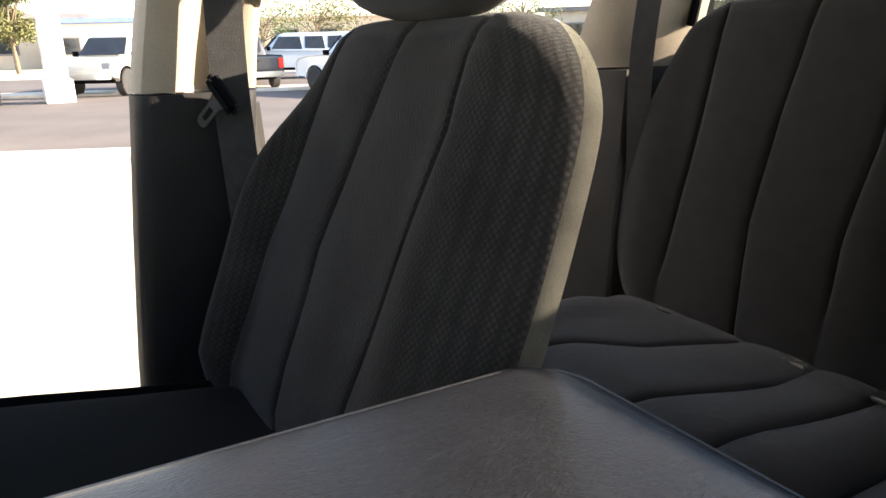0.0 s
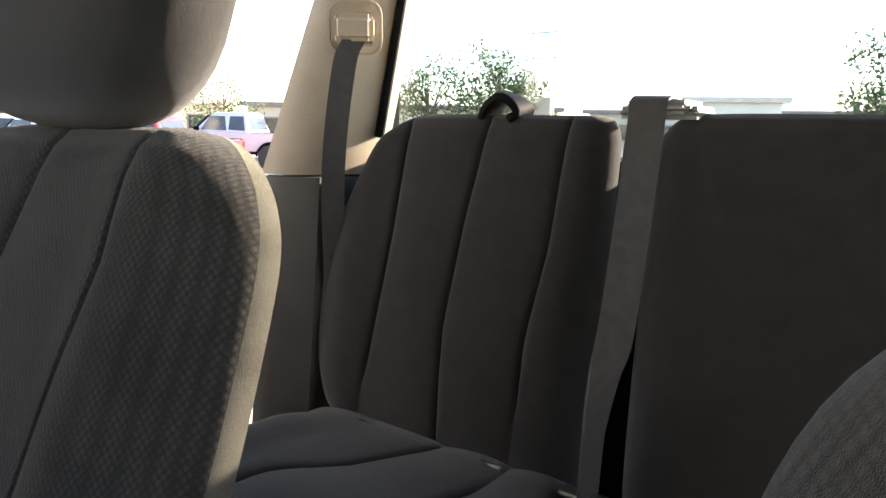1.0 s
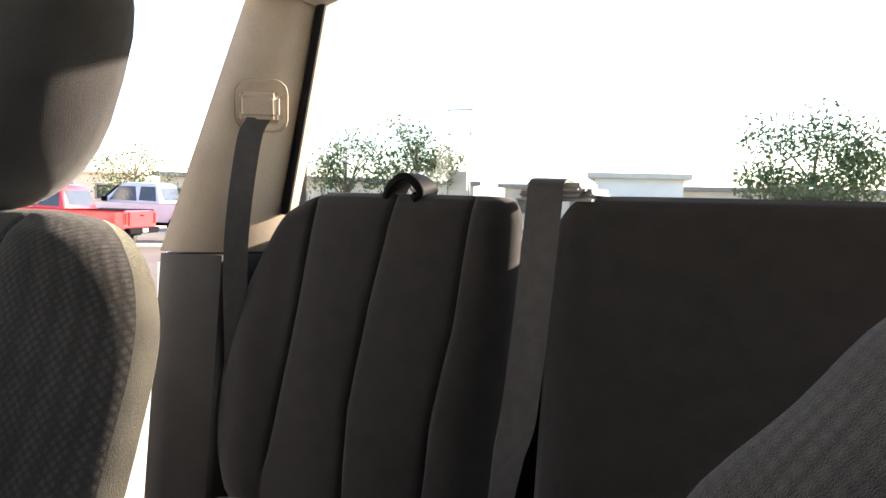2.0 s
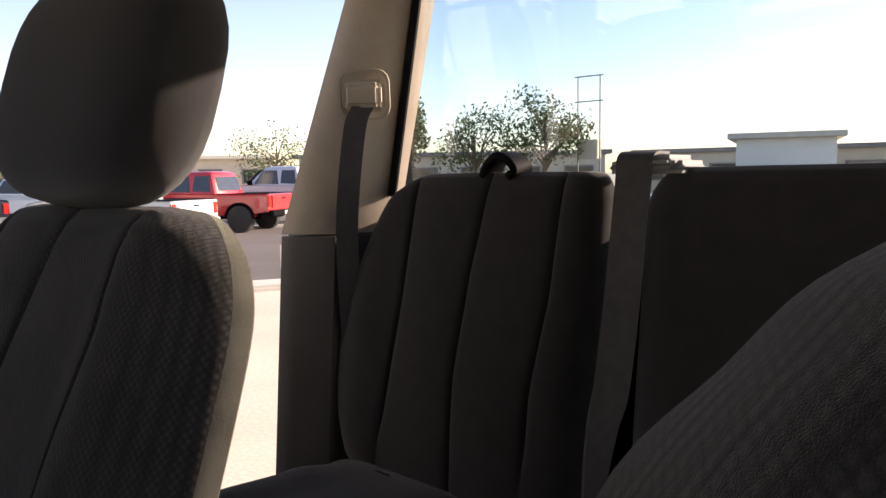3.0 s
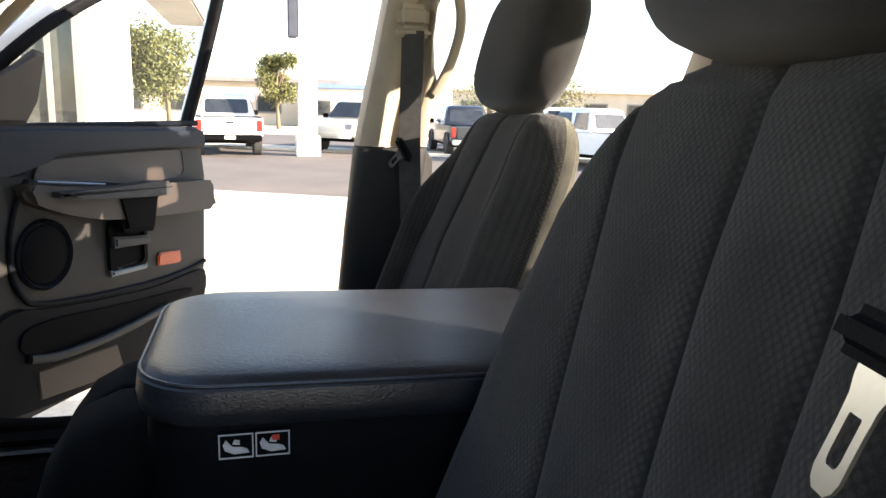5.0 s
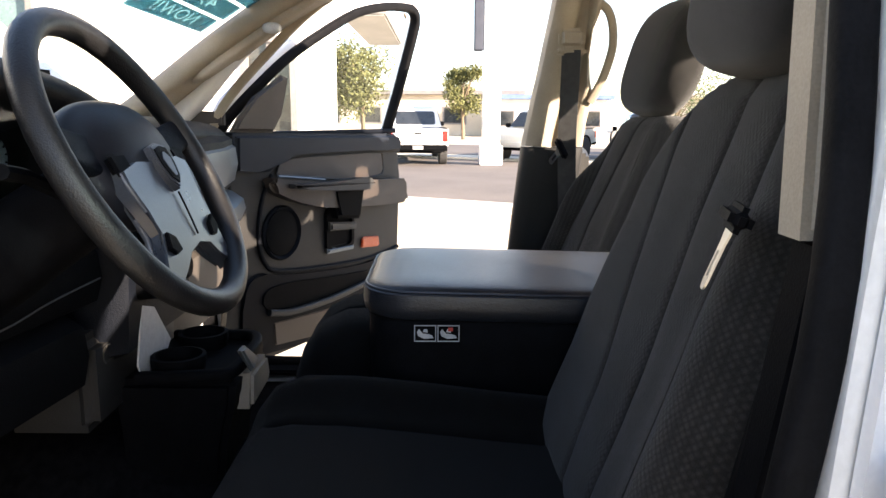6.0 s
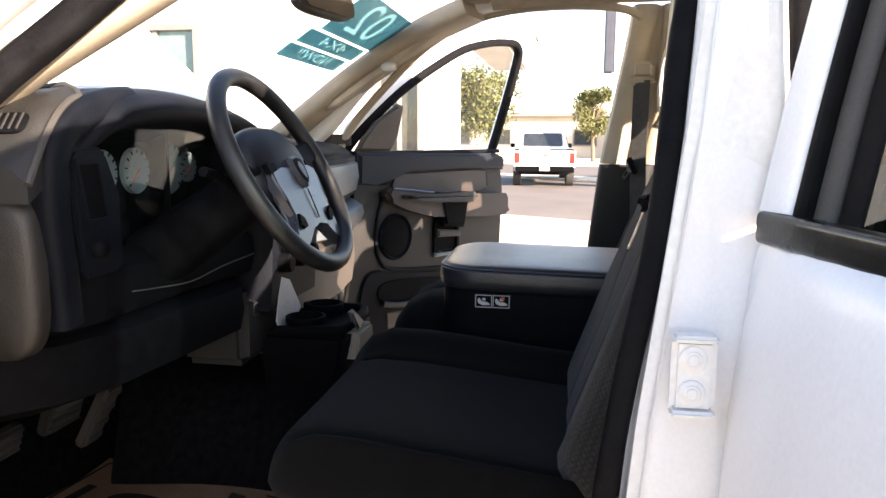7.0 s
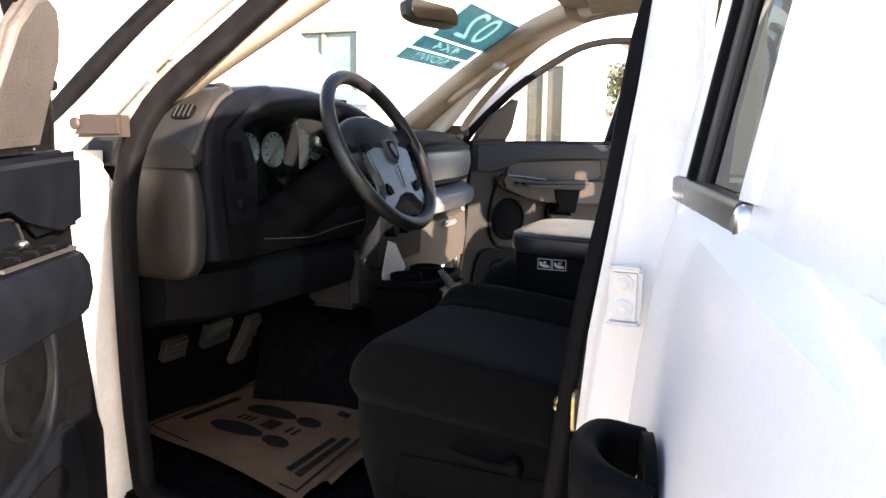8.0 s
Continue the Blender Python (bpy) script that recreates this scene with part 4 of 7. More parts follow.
rbox(bm, CX - 0.7, CX + 0.72, -0.86, -0.46, 0.905, 1.04, 0.02)
part("seat_base", bm, BLACK, bench)
bm = bmesh.new()
rbox(bm, 0.045, 0.17, -0.975, -0.885, 1.716, 1.734, 0.009, 3)
rbox(bm, 0.06, 0.155, -0.965, -0.875, 1.722, 1.742, 0.008, 3)
part("belt_guide", bm, GUIDE, bench, "grey plastic belt guide on top of the backrest")
bm = bmesh.new()
sweep(bm, smooth_path([(0.408, -0.925, 1.716), (0.392, -0.915, 1.734), (0.365, -0.905, 1.748), (0.345, -0.905, 1.742), (0.335, -0.91, 1.728), (0.345, -0.915, 1.718)], 4), rrect(0.014, 0.05, 0.004), (0, 1, 0))
part("release_strap", bm, BLACK, bench, "black folded release strap")
for x in (0.30, 0.56):
    bm = bmesh.new()
    rbox(bm, x - 0.02, x + 0.02, -0.80, -0.79, 1.181, 1.187, 0.002)
    part("anchor_bar", bm, CHROME, bench, "bright metal anchor bar")


def strap(bm, pts, w, side, th=0.0022, n=5, turn=None):
    """Flat webbing along a path; side is the direction of its width, turn how far it twists at each point."""
    P = smooth_path(pts, n)
    rings = []
    for i, p in enumerate(P):
        sd = Vector(side).normalized()
        if turn:
            sd = Matrix.Rotation(radians(float(np.interp(i / n, range(len(turn)), turn))), 3, "Z") @ sd
        d = (P[min(i + 1, len(P) - 1)] - P[max(i - 1, 0)]).normalized()
        k = d.cross(sd).normalized() * th
        rings.append([p - sd * w / 2 - k, p + sd * w / 2 - k, p + sd * w / 2 + k, p - sd * w / 2 + k])
    return loft(bm, rings)


# rear centre belt
bt = thing("seat_belt", (0.1, -0.86, 1.72), "charcoal webbing belt hanging down the rear backrest", "seat belt", "seat belts")
bm = bmesh.new()
strap(bm, [(0.113, -0.925, 1.746), (0.113, -0.875, 1.742), (0.114, -0.866, 1.70), (0.115, -0.840, 1.55), (0.118, -0.815, 1.42), (0.124, -0.80, 1.36), (0.13, -0.79, 1.28), (0.132, -0.785, 1.18)], 0.05, (0.95, 0.3, 0), turn=[0, 0, 0, 0, 8, 42, 62, 66])
part("webbing", bm, WEBBING, bt)
bm = bmesh.new()
rbox(bm, 0.095, 0.175, -0.805, -0.775, 1.183, 1.191, 0.003)
part("anchor_plate", bm, CHROME, bt, "bright metal anchor plate")

# rear side belt on the C pillar
bt = thing("seat_belt", (0.66, -0.86, 1.87), "charcoal shoulder belt from a tan guide on the rear pillar", "seat belt", "seat belts")
GM = Matrix.Translation((0.655, -0.862, 1.868)) @ Matrix.Rotation(radians(38), 4, "Z") @ Matrix.Rotation(radians(-10), 4, "X") @ Matrix.Scale(0.78, 4)
bm = bmesh.new()
rbox(bm, -0.045, 0.045, -0.02, 0.022, -0.028, 0.03, 0.012, 3, GM)
rbox(bm, -0.052, 0.052, -0.025, -0.002, -0.04, 0.036, 0.014, 3, GM)
part("belt_guide", bm, BEIGE, bt)
bm = bmesh.new()
frame_slab(bm, rrect(0.125, 0.12, 0.03), rrect(0.112, 0.107, 0.026), lambda u, v, w: GM @ Vector((u, -0.026 + w, v - 0.0)), 0.012)
part("guide_recess", bm, BEIGE, bt)
bm = bmesh.new()
strap(bm, [GM @ Vector((0, 0.006, -0.025)), (0.668, -0.85, 1.80), (0.69, -0.845, 1.62), (0.70, -0.86, 1.40), (0.70, -0.87, 1.16)], 0.042, (0.67, 0.74, 0))
part("webbing", bm, WEBBING, bt)


def front_belt(x, s, label, y=-0.075, z=1.905):
    """Shoulder belt of a front seat, from the guide on its door pillar."""
    t = thing("seat_belt", (x, y, z), label, "seat belt", "seat belts")
    xi = x - s * 0.012
    bm = bmesh.new()
    rbox(bm, min(xi, xi - s * 0.035), max(xi, xi - s * 0.035), y - 0.036, y + 0.036, z - 0.028, z + 0.026, 0.014, 3)
    part("belt_guide", bm, BEIGE, t)
    bm = bmesh.new()
    rbox(bm, min(xi - s * 0.002, xi - s * 0.022), max(xi - s * 0.002, xi - s * 0.022), y - 0.043, y + 0.043, z - 0.045, z - 0.022, 0.008, 3)
    part("guide_bar", bm, BEIGE, t)
    bm = bmesh.new()
    xj = x - s * 0.03
    strap(bm, [(xj, y, z - 0.03), (xj + s * 0.004, y, 1.78), (xj + s * 0.018, y, 1.62), (xj + s * 0.025, y - 0.01, 1.4), (xj + s * 0.03, y - 0.03, 1.0)], 0.05, (0.3 * s, 1, 0))
    part("webbing", bm, WEBBING, t)
    return t


b1 = front_belt(0.75, 1, "charcoal front shoulder belt on the passenger door pillar", -0.109, 1.895)
b2 = front_belt(-0.785, -1, "charcoal front shoulder belt on the driver's door pillar")
def tongue(t, TM, metal=CHROME):
    """Latch tongue with its grip, parked on the webbing."""
    bm = bmesh.new()
    rbox(bm, -0.016, 0.016, -0.052, 0.052, 0.0, 0.036, 0.012, 3, TM)
    part("tongue_grip", bm, BLACK, t, "black plastic tongue grip")
    bm = bmesh.new()
    frame_slab(bm, [(-0.022, 0.01), (0.022, 0.01), (0.02, -0.008), (0.016, -0.02), (0.015, -0.04), (0.015, -0.072), (0.0125, -0.08), (0.007, -0.0855), (-0.007, -0.0855), (-0.0125, -0.08), (-0.015, -0.072), (-0.015, -0.04), (-0.016, -0.02), (-0.02, -0.008)],
               [(-0.006, -0.03), (0.006, -0.03), (0.0068, -0.031), (0.007, -0.033), (0.007, -0.045), (0.007, -0.06), (0.0062, -0.0645), (0.004, -0.067), (-0.004, -0.067), (-0.0062, -0.0645), (-0.007, -0.06), (-0.007, -0.045), (-0.007, -0.033), (-0.0068, -0.031)], lambda u, v, w: TM @ Vector((w - 0.001, u, v)), 0.003)
    part("latch_tongue", bm, metal, t, "bright metal latch tongue")


tongue(b2, Matrix.Translation((-0.722, 0.008, 1.601)) @ Matrix.Rotation(radians(77), 4, "Z") @ Matrix.Rotation(radians(-20), 4, "Y") @ Matrix.Scale(0.62, 4))
tongue(b1, Matrix.Translation((0.715, -0.085, 1.597)) @ Matrix.Rotation(radians(-60), 4, "Z") @ Matrix.Rotation(radians(50), 4, "X") @ Matrix.Scale(0.62, 4), DGREY)
bk = thing("belt_buckle", (-0.16, 0.1, 1.23), "black belt buckle with a red release button", "belt buckle")
bm = bmesh.new()
BM = Matrix.Translation((-0.175, 0.10, 1.25)) @ Matrix.Rotation(radians(-40), 4, "X")
rbox(bm, -0.016, 0.016, -0.03, 0.03, -0.07, 0.022, 0.008, 2, BM)
part("buckle_body", bm, BLACK, bk)
bm = bmesh.new()
rbox(bm, -0.013, 0.013, -0.024, 0.024, 0.012, 0.027, 0.005, 2, BM)
part("release_button", bm, BUCKLE, bk, "red release button")

# ---------------------------------------------------------------- dashboard
dash = thing("dashboard", (CX, 0.95, 1.5), "dark slate dashboard with taupe lower panels", "dashboard")


def dash_ring(x, hood, face):
    """Cross section of the padded top: from the windshield to the face."""
    top, f = 1.668 + hood, 0.79 - face
    return [(x, 1.25, 1.665), (x, 1.1, 1.69 + hood * 0.5), (x, 0.98, 1.69 + hood * 0.8), (x, f + 0.08, top + 0.012), (x, f + 0.03, top + 0.006), (x, f, top - 0.012), (x, f - 0.006, top - 0.03), (x, f + 0.012, top - 0.048), (x, f + 0.05, top - 0.055), (x, 1.1, 1.58), (x, 1.25, 1.58)]


xs = [(-0.81, -0.075, -0.09), (-0.76, -0.05, -0.06), (-0.70, 0.015, -0.02), (-0.62, 0.075, 0.012), (-0.5, 0.088, 0.02), (-0.4, 0.088, 0.02), (-0.3, 0.08, 0.02), (-0.2, 0.06, 0.03), (-0.12, 0.03, 0.045), (-0.02, 0.01, 0.055), (0.12, 0.005, 0.045), (0.3, 0.0, 0.02), (0.5, -0.005, 0.0), (0.66, -0.015, -0.02), (0.74, -0.03, -0.05)]
bm = bmesh.new()
rings = []
for v in smooth_path(xs, 4):
    r = dash_ring(*v)
    rings.append(smooth_path(r[:9], 3) + [Vector(p) for p in r[9:]])
loft(bm, rings)
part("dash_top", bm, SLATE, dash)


def face_ring(x, f, z0, z1):
    return [(x, f + 0.03, z1), (x, f, z1 - 0.02), (x, f - 0.005, (z0 + z1) / 2), (x, f + 0.005, z0 + 0.02), (x, f + 0.05, z0), (x, 1.15, z0 + 0.02), (x, 1.15, z1)]


# driver side: cluster surround and knee panel
bm = bmesh.new()
loft(bm, [face_ring(x, f, 1.27, 1.40) for x, f in ((-0.79, 0.90), (-0.72, 0.84), (-0.6, 0.80), (-0.4, 0.78), (-0.26, 0.765))])
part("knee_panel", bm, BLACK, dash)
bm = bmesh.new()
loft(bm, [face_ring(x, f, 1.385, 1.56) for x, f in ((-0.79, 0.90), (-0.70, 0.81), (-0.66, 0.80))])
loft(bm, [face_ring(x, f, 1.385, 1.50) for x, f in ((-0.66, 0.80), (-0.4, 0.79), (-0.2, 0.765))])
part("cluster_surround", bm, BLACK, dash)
# taupe end cap
bm = bmesh.new()
cap_at = lambda k, a: (0.905 + 0.105 * k * math.copysign(abs(math.cos(a)) ** 0.5, math.cos(a)), 1.50 + 0.122 * k * math.copysign(abs(math.sin(a)) ** 0.5, math.sin(a)))
loft(bm, [[(x, *cap_at(k, 2 * math.pi * i / 36)) for i in range(36)] for x, k in ((-0.78, 1.0), (-0.797, 1.0), (-0.806, 0.96), (-0.812, 0.88), (-0.817, 0.7), (-0.819, 0.3))])
part("end_cap", bm, CAP, dash, "brown plastic end panel")
bm = bmesh.new()
corner = lambda k, y: Vector((-0.82 + 0.155 * k, y + 0.02 * k, float(np.interp(y, (0.79, 0.81, 0.90, 1.0, 1.10), (1.625, 1.644, 1.658, 1.668, 1.676))) + (0.115 - 0.25 * (y - 0.82)) * k + 0.03 * math.sin(math.pi * k)))
ys_ = (0.79, 0.795, 0.80, 0.81, 0.83, 0.86, 0.90, 0.95, 1.0, 1.05, 1.10)
loft(bm, [[corner(k, y) for k in np.linspace(0, 1, 15)] + [(-0.665, y + 0.02, 1.68), (-0.82, y, 1.60)] for y in ys_])
part("corner_panel", bm, CORNER, dash, "brown padded corner of the dashboard top")
bm = bmesh.new()
stroke(bm, [corner(k, 0.79) + Vector((0, -0.001, 0.001)) for k in np.linspace(0, 0.9, 10)] + [corner(0.97, 0.80)] + [corner(1.0, y) + Vector((0, 0, 0.002)) for y in (0.82, 0.86, 0.92, 1.0, 1.08)], 0.0055, 8)
part("corner_edge", bm, GREY, dash, "paler rolled edge of the corner pad")
# instrument cluster
bm = bmesh.new()
rbox(bm, -0.655, -0.24, 0.875, 0.9, 1.49, 1.70, 0.02)
clus = part("cluster_panel", bm, BLACK, dash)
for x, r in ((-0.632, 0.03), (-0.548, 0.039), (-0.45, 0.041), (-0.34, 0.05), (-0.265, 0.03)):
    bm = bmesh.new()
    loft(bm, [[(x + r * k * math.cos(2 * math.pi * i / 28), y, 1.627 + r * k * math.sin(2 * math.pi * i / 28)) for i in range(28)] for y, k in ((0.876, 1), (0.868, 1), (0.866, 0.97))])
    g = part("gauge", bm, DIAL, clus, "pale gauge face")
    bm = bmesh.new()
    for i in range(11):
        a = radians(225 - 27 * i)
        mm = Matrix.Translation((x, 0.865, 1.627)) @ Matrix.Rotation(-a, 4, "Y")
        rbox(bm, r * 0.78, r * 0.93, -0.0008, 0.0008, -0.0012, 0.0012, 0, 1, mm)
    part("gauge_marks", bm, BLACK, g)["kind"] = "stuff"
    bm = bmesh.new()
    rbox(bm, -0.006, r * 0.75, -0.002, 0.0, -0.0007, 0.0007, 0, 1, Matrix.Translation((x, 0.864, 1.627)) @ Matrix.Rotation(radians(140), 4, "Y"))
    part("gauge_needle", bm, BUCKLE, g, "red gauge needle")
for x0, x1, y0 in ((-0.40, -0.393, 0.835), (-0.235, -0.225, 0.80)):
    bm = bmesh.new()
    rbox(bm, x0, x1, y0, 0.885, 1.49, 1.72, 0.003)
    part("cluster_divider", bm, BLACK, dash)
bm = bmesh.new()
slab(bm, [(-0.654, 1.50), (-0.236, 1.50), (-0.236, 1.70), (-0.654, 1.70)], lambda u, v, w: Vector((u, 0.862 - (v - 1.5) * 0.2 - w, v)), 0.002)
part("cluster_lens", bm, GLASS, clus, "clear plastic cluster lens").visible_shadow = False
bm = bmesh.new()
loft(bm, [[(x, 0.80, 1.73), (x, 0.885, 1.70), (x, 0.885, 1.75), (x, 0.80, 1.75)] for x in (-0.665, -0.225)])
part("hood_lining", bm, BLACK, dash)
bm = bmesh.new()
slab(bm, [(0.80, 1.50), (0.885, 1.50), (0.885, 1.70), (0.80, 1.70)], lambda u, v, w: Vector((-0.66 - w, u, v)), 0.02, 0.004)
part("cluster_cheek", bm, SLATE, dash)
# headlamp switch panel and side vent
bm = bmesh.new()
slab(bm, [(-0.742, 1.66), (-0.73, 1.672), (-0.668, 1.672), (-0.655, 1.66), (-0.628, 1.60), (-0.628, 1.49), (-0.64, 1.482), (-0.71, 1.482), (-0.724, 1.495)], lambda u, v, w: Vector((u, 0.80 - w, v)), 0.016, 0.006, 2)
sw = part("switch_panel", bm, SLATE, dash)
bm = bmesh.new()
frame_slab(bm, [(-0.736, 1.655), (-0.68, 1.656), (-0.66, 1.562), (-0.716, 1.562)], [(-0.729, 1.648), (-0.686, 1.649), (-0.668, 1.569), (-0.712, 1.569)], lambda u, v, w: Vector((u, 0.785 - w, v)), 0.006)
sv = part("side_vent", bm, SLATE, sw)
bm = bmesh.new()
slab(bm, [(-0.729, 1.648), (-0.686, 1.649), (-0.668, 1.569), (-0.712, 1.569)], lambda u, v, w: Vector((u, 0.7838 - w, v)), 0.001)
part("vent_opening", bm, BLACK, sv)
# padded rim that runs from the hood down beside the cluster
bm = bmesh.new()
sweep(bm, smooth_path([(-0.56, 0.815, 1.742), (-0.62, 0.812, 1.735), (-0.675, 0.81, 1.722), (-0.72, 0.808, 1.700), (-0.75, 0.806, 1.670), (-0.762, 0.805, 1.626), (-0.761, 0.806, 1.563), (-0.752, 0.808, 1.50), (-0.742, 0.812, 1.42)], 4), rrect(0.05, 0.046, 0.016, 4), (0, 1, 0))
part("cluster_rim", bm, SLATE, dash)
bm = bmesh.new()
egg(bm, (0.015, 0.012, 0.015), Matrix.Translation((-0.695, 0.780, 1.525)))
part("lamp_knob", bm, BLACK, sw)
# defrost vent on the top corner
d0 = corner(0.29, 0.838)
du, dv_ = (corner(0.34, 0.838) - corner(0.24, 0.838)).normalized(), (corner(0.29, 0.86) - corner(0.29, 0.82)).normalized()
dn = du.cross(dv_).normalized()
DV = Matrix.Translation(d0 + dn * 0.0015) @ Matrix((du, dn.cross(du), dn)).transposed().to_4x4()
bm = bmesh.new()
egg(bm, (0.019, 0.024, 0.004), DV, 3.5, 24, 10)
dv = part("defrost_vent", bm, BLACK, dash)
for i in range(4):
    bm = bmesh.new()
    rbox(bm, -0.015, 0.015, -0.0175 + 0.0105 * i, -0.0135 + 0.0105 * i, 0.002, 0.0058, 0.001, 1, DV)
    part("slat", bm, CORNER, dv)
# centre stack
bm = bmesh.new()
loft(bm, [face_ring(x, f, 1.29, 1.655) for x, f in ((-0.19, 0.765), (-0.17, 0.735), (0.1, 0.73), (0.125, 0.76))])
cs = part("centre_panel", bm, SLATE, dash, "dark slate centre panel with radio and climate controls")
bm = bmesh.new()
rbox(bm, -0.13, 0.06, 0.716, 0.745, 1.48, 1.54, 0.004)
part("radio", bm, BLACK, cs)
for x in (-0.115, 0.035):
    bm = bmesh.new()
    rbox(bm, x - 0.045, x + 0.045, 0.716, 0.745, 1.565, 1.63, 0.008)
    part("air_vent", bm, BLACK, cs)
for x in (-0.12, -0.04, 0.04):
    bm = bmesh.new()
    loft(bm, [[(x + r * math.cos(2 * math.pi * i / 16), y, 1.41 + r * math.sin(2 * math.pi * i / 16)) for i in range(16)] for y, r in ((0.735, 0.024), (0.71, 0.022), (0.706, 0.018))])
    part("climate_knob", bm, BLACK, cs)
# passenger side
bm = bmesh.new()
loft(bm, [face_ring(x, f, 1.485, 1.645) for x, f in ((0.125, 0.755), (0.2, 0.745), (0.45, 0.755), (0.66, 0.79), (0.72, 0.84), (0.74, 0.9))])
part("airbag_panel", bm, SLATE, dash)
bm = bmesh.new()
loft(bm, [face_ring(x, f, 1.50, 1.625) for x, f in ((0.17, 0.742), (0.2, 0.736), (0.45, 0.746), (0.64, 0.776), (0.66, 0.79))])
part("airbag_cover", bm, SILVER, dash, "pale grey airbag cover")
bm = bmesh.new()
loft(bm, [face_ring(x, f, 1.40, 1.49) for x, f in ((0.125, 0.745), (0.2, 0.72), (0.45, 0.728), (0.64, 0.76), (0.72, 0.81), (0.74, 0.87))])
part("dash_shelf", bm, SILVER, dash)
bm = bmesh.new()
loft(bm, [face_ring(x, f, 1.20, 1.40) for x, f in ((0.125, 0.79), (0.2, 0.775), (0.45, 0.775), (0.66, 0.80), (0.73, 0.87))])
gb = part("glove_box", bm, TAUPE, dash, "taupe glove box door")
bm = bmesh.new()
rbox(bm, 0.37, 0.47, 0.755, 0.785, 1.355, 1.375, 0.006)
part("glove_box_handle", bm, CHROME, gb)
# lower left trim line and hood release
bm = bmesh.new()
stroke(bm, smooth_path([(-0.60, 0.793, 1.44), (-0.536, 0.789, 1.433), (-0.429, 0.783, 1.424), (-0.325, 0.773, 1.435), (-0.21, 0.758, 1.443)], 4), 0.0014, 6)
part("trim_line", bm, GREY, dash)
bm = bmesh.new()
rbox(bm, -0.25, 0.12, 0.765, 0.92, 1.2, 1.355, 0.02, 3)
lp = part("lower_panel", bm, DGREY, dash, "dark grey panel under the column")
bm = bmesh.new()
# Paler ring drawn as the highlight round the keyhole slot.
frame_slab(bm, rrect(0.05, 0.03, 0.012, 4), rrect(0.042, 0.022, 0.009, 4), lambda u, v, w: Vector((-0.185 + u, 0.7635 - w, 1.318 + v)), 0.002)
part("slot_highlight", bm, GREY, lp)
bm = bmesh.new()
slab(bm, [(-0.118, 1.375), (-0.085, 1.38), (0.0, 1.282), (-0.028, 1.262), (-0.132, 1.253), (-0.15, 1.28)], lambda u, v, w: Vector((u, 0.735 + w, v)), 0.003)
tagged(part("paper_tag", bm, LABEL), "white paper tag hanging below the dashboard", "paper tag")

# ---------------------------------------------------------------- steering wheel
SW = Matrix.Translation((-0.455, 0.583, 1.632)) @ Matrix.Rotation(radians(-29), 4, "X")    # its disc: local x and z, the driver on -y
wheel = thing("steering_wheel", (-0.455, 0.583, 1.632), "black four-spoke steering wheel with a blue-black hub", "steering wheel")
bm = bmesh.new()
ring = [SW @ Vector((0.179 * math.cos(2 * math.pi * i / 48), 0, 0.179 * math.sin(2 * math.pi * i / 48))) for i in range(48)]
n_ax = SW.to_3x3() @ Vector((0, 1, 0))
sweep(bm, ring, disc(0.0155, 12), n_ax, ring=True)
part("rim", bm, WHEEL_SKIN, wheel)
bm = bmesh.new()
egg(bm, (0.118, 0.04, 0.078), SW @ Matrix.Translation((0, 0.024, 0.012)), 2.5, 32, 18)
hub = part("hub", bm, HUBGREY, wheel)
shield = [(-0.021, 0.024), (0.0, 0.028), (0.021, 0.024), (0.023, 0.002), (0.015, -0.02), (0.0, -0.031), (-0.015, -0.02), (-0.023, 0.002)]
bm = bmesh.new()
slab(bm, shield, lambda u, v, w: SW @ Vector((u, -0.0245 + w, v - 0.012)), 0.012, 0.002)
em = part("emblem", bm, SILVER_DARK, hub, "grey shield-shaped emblem")
bm = bmesh.new()
slab(bm, [(u * 0.8, v * 0.8) for u, v in shield], lambda u, v, w: SW @ Vector((u, -0.0262 + w, v - 0.012)), 0.002)
part("emblem_field", bm, BLACK, em)
bm = bmesh.new()
slab(bm, [(-0.003, 0.014), (0.003, 0.014), (0.011, 0.006), (0.008, -0.006), (0.003, -0.016), (-0.003, -0.016), (-0.008, -0.006), (-0.011, 0.006)], lambda u, v, w: SW @ Vector((u, -0.0272 + w, v - 0.012)), 0.002)
part("emblem_mark", bm, SILVER_DARK, em)
# lower plate of the hub, running out into the two lower spokes
bm = bmesh.new()
V_CUT = [(-0.098, -0.004), (-0.06, 0.004), (-0.03, -0.004), (0.0, -0.008), (0.03, -0.004), (0.06, 0.004), (0.098, -0.004), (0.10, -0.025), (0.088, -0.055), (0.078, -0.08), (0.086, -0.105), (0.112, -0.132), (0.103, -0.142), (0.09, -0.15), (0.062, -0.125), (0.035, -0.108), (0.0, -0.102), (-0.035, -0.108), (-0.062, -0.125), (-0.09, -0.15), (-0.103, -0.142), (-0.112, -0.132), (-0.086, -0.105), (-0.078, -0.08), (-0.088, -0.055), (-0.10, -0.025)]
slab(bm, V_CUT, lambda u, v, w: SW @ Vector((u, -0.019 + w + 0.8 * v * v + 0.6 * u * u, v)), 0.022, 0.005, 3)
part("hub_cover", bm, SATIN, hub, "satin blue-grey lower hub cover")
bm = bmesh.new()
stroke(bm, [SW @ Vector((0, -0.0196 + 0.8 * v * v, v)) for v in (-0.045, -0.06, -0.08, -0.098)], 0.0012, 6)
part("cover_seam", bm, BLACK, hub)
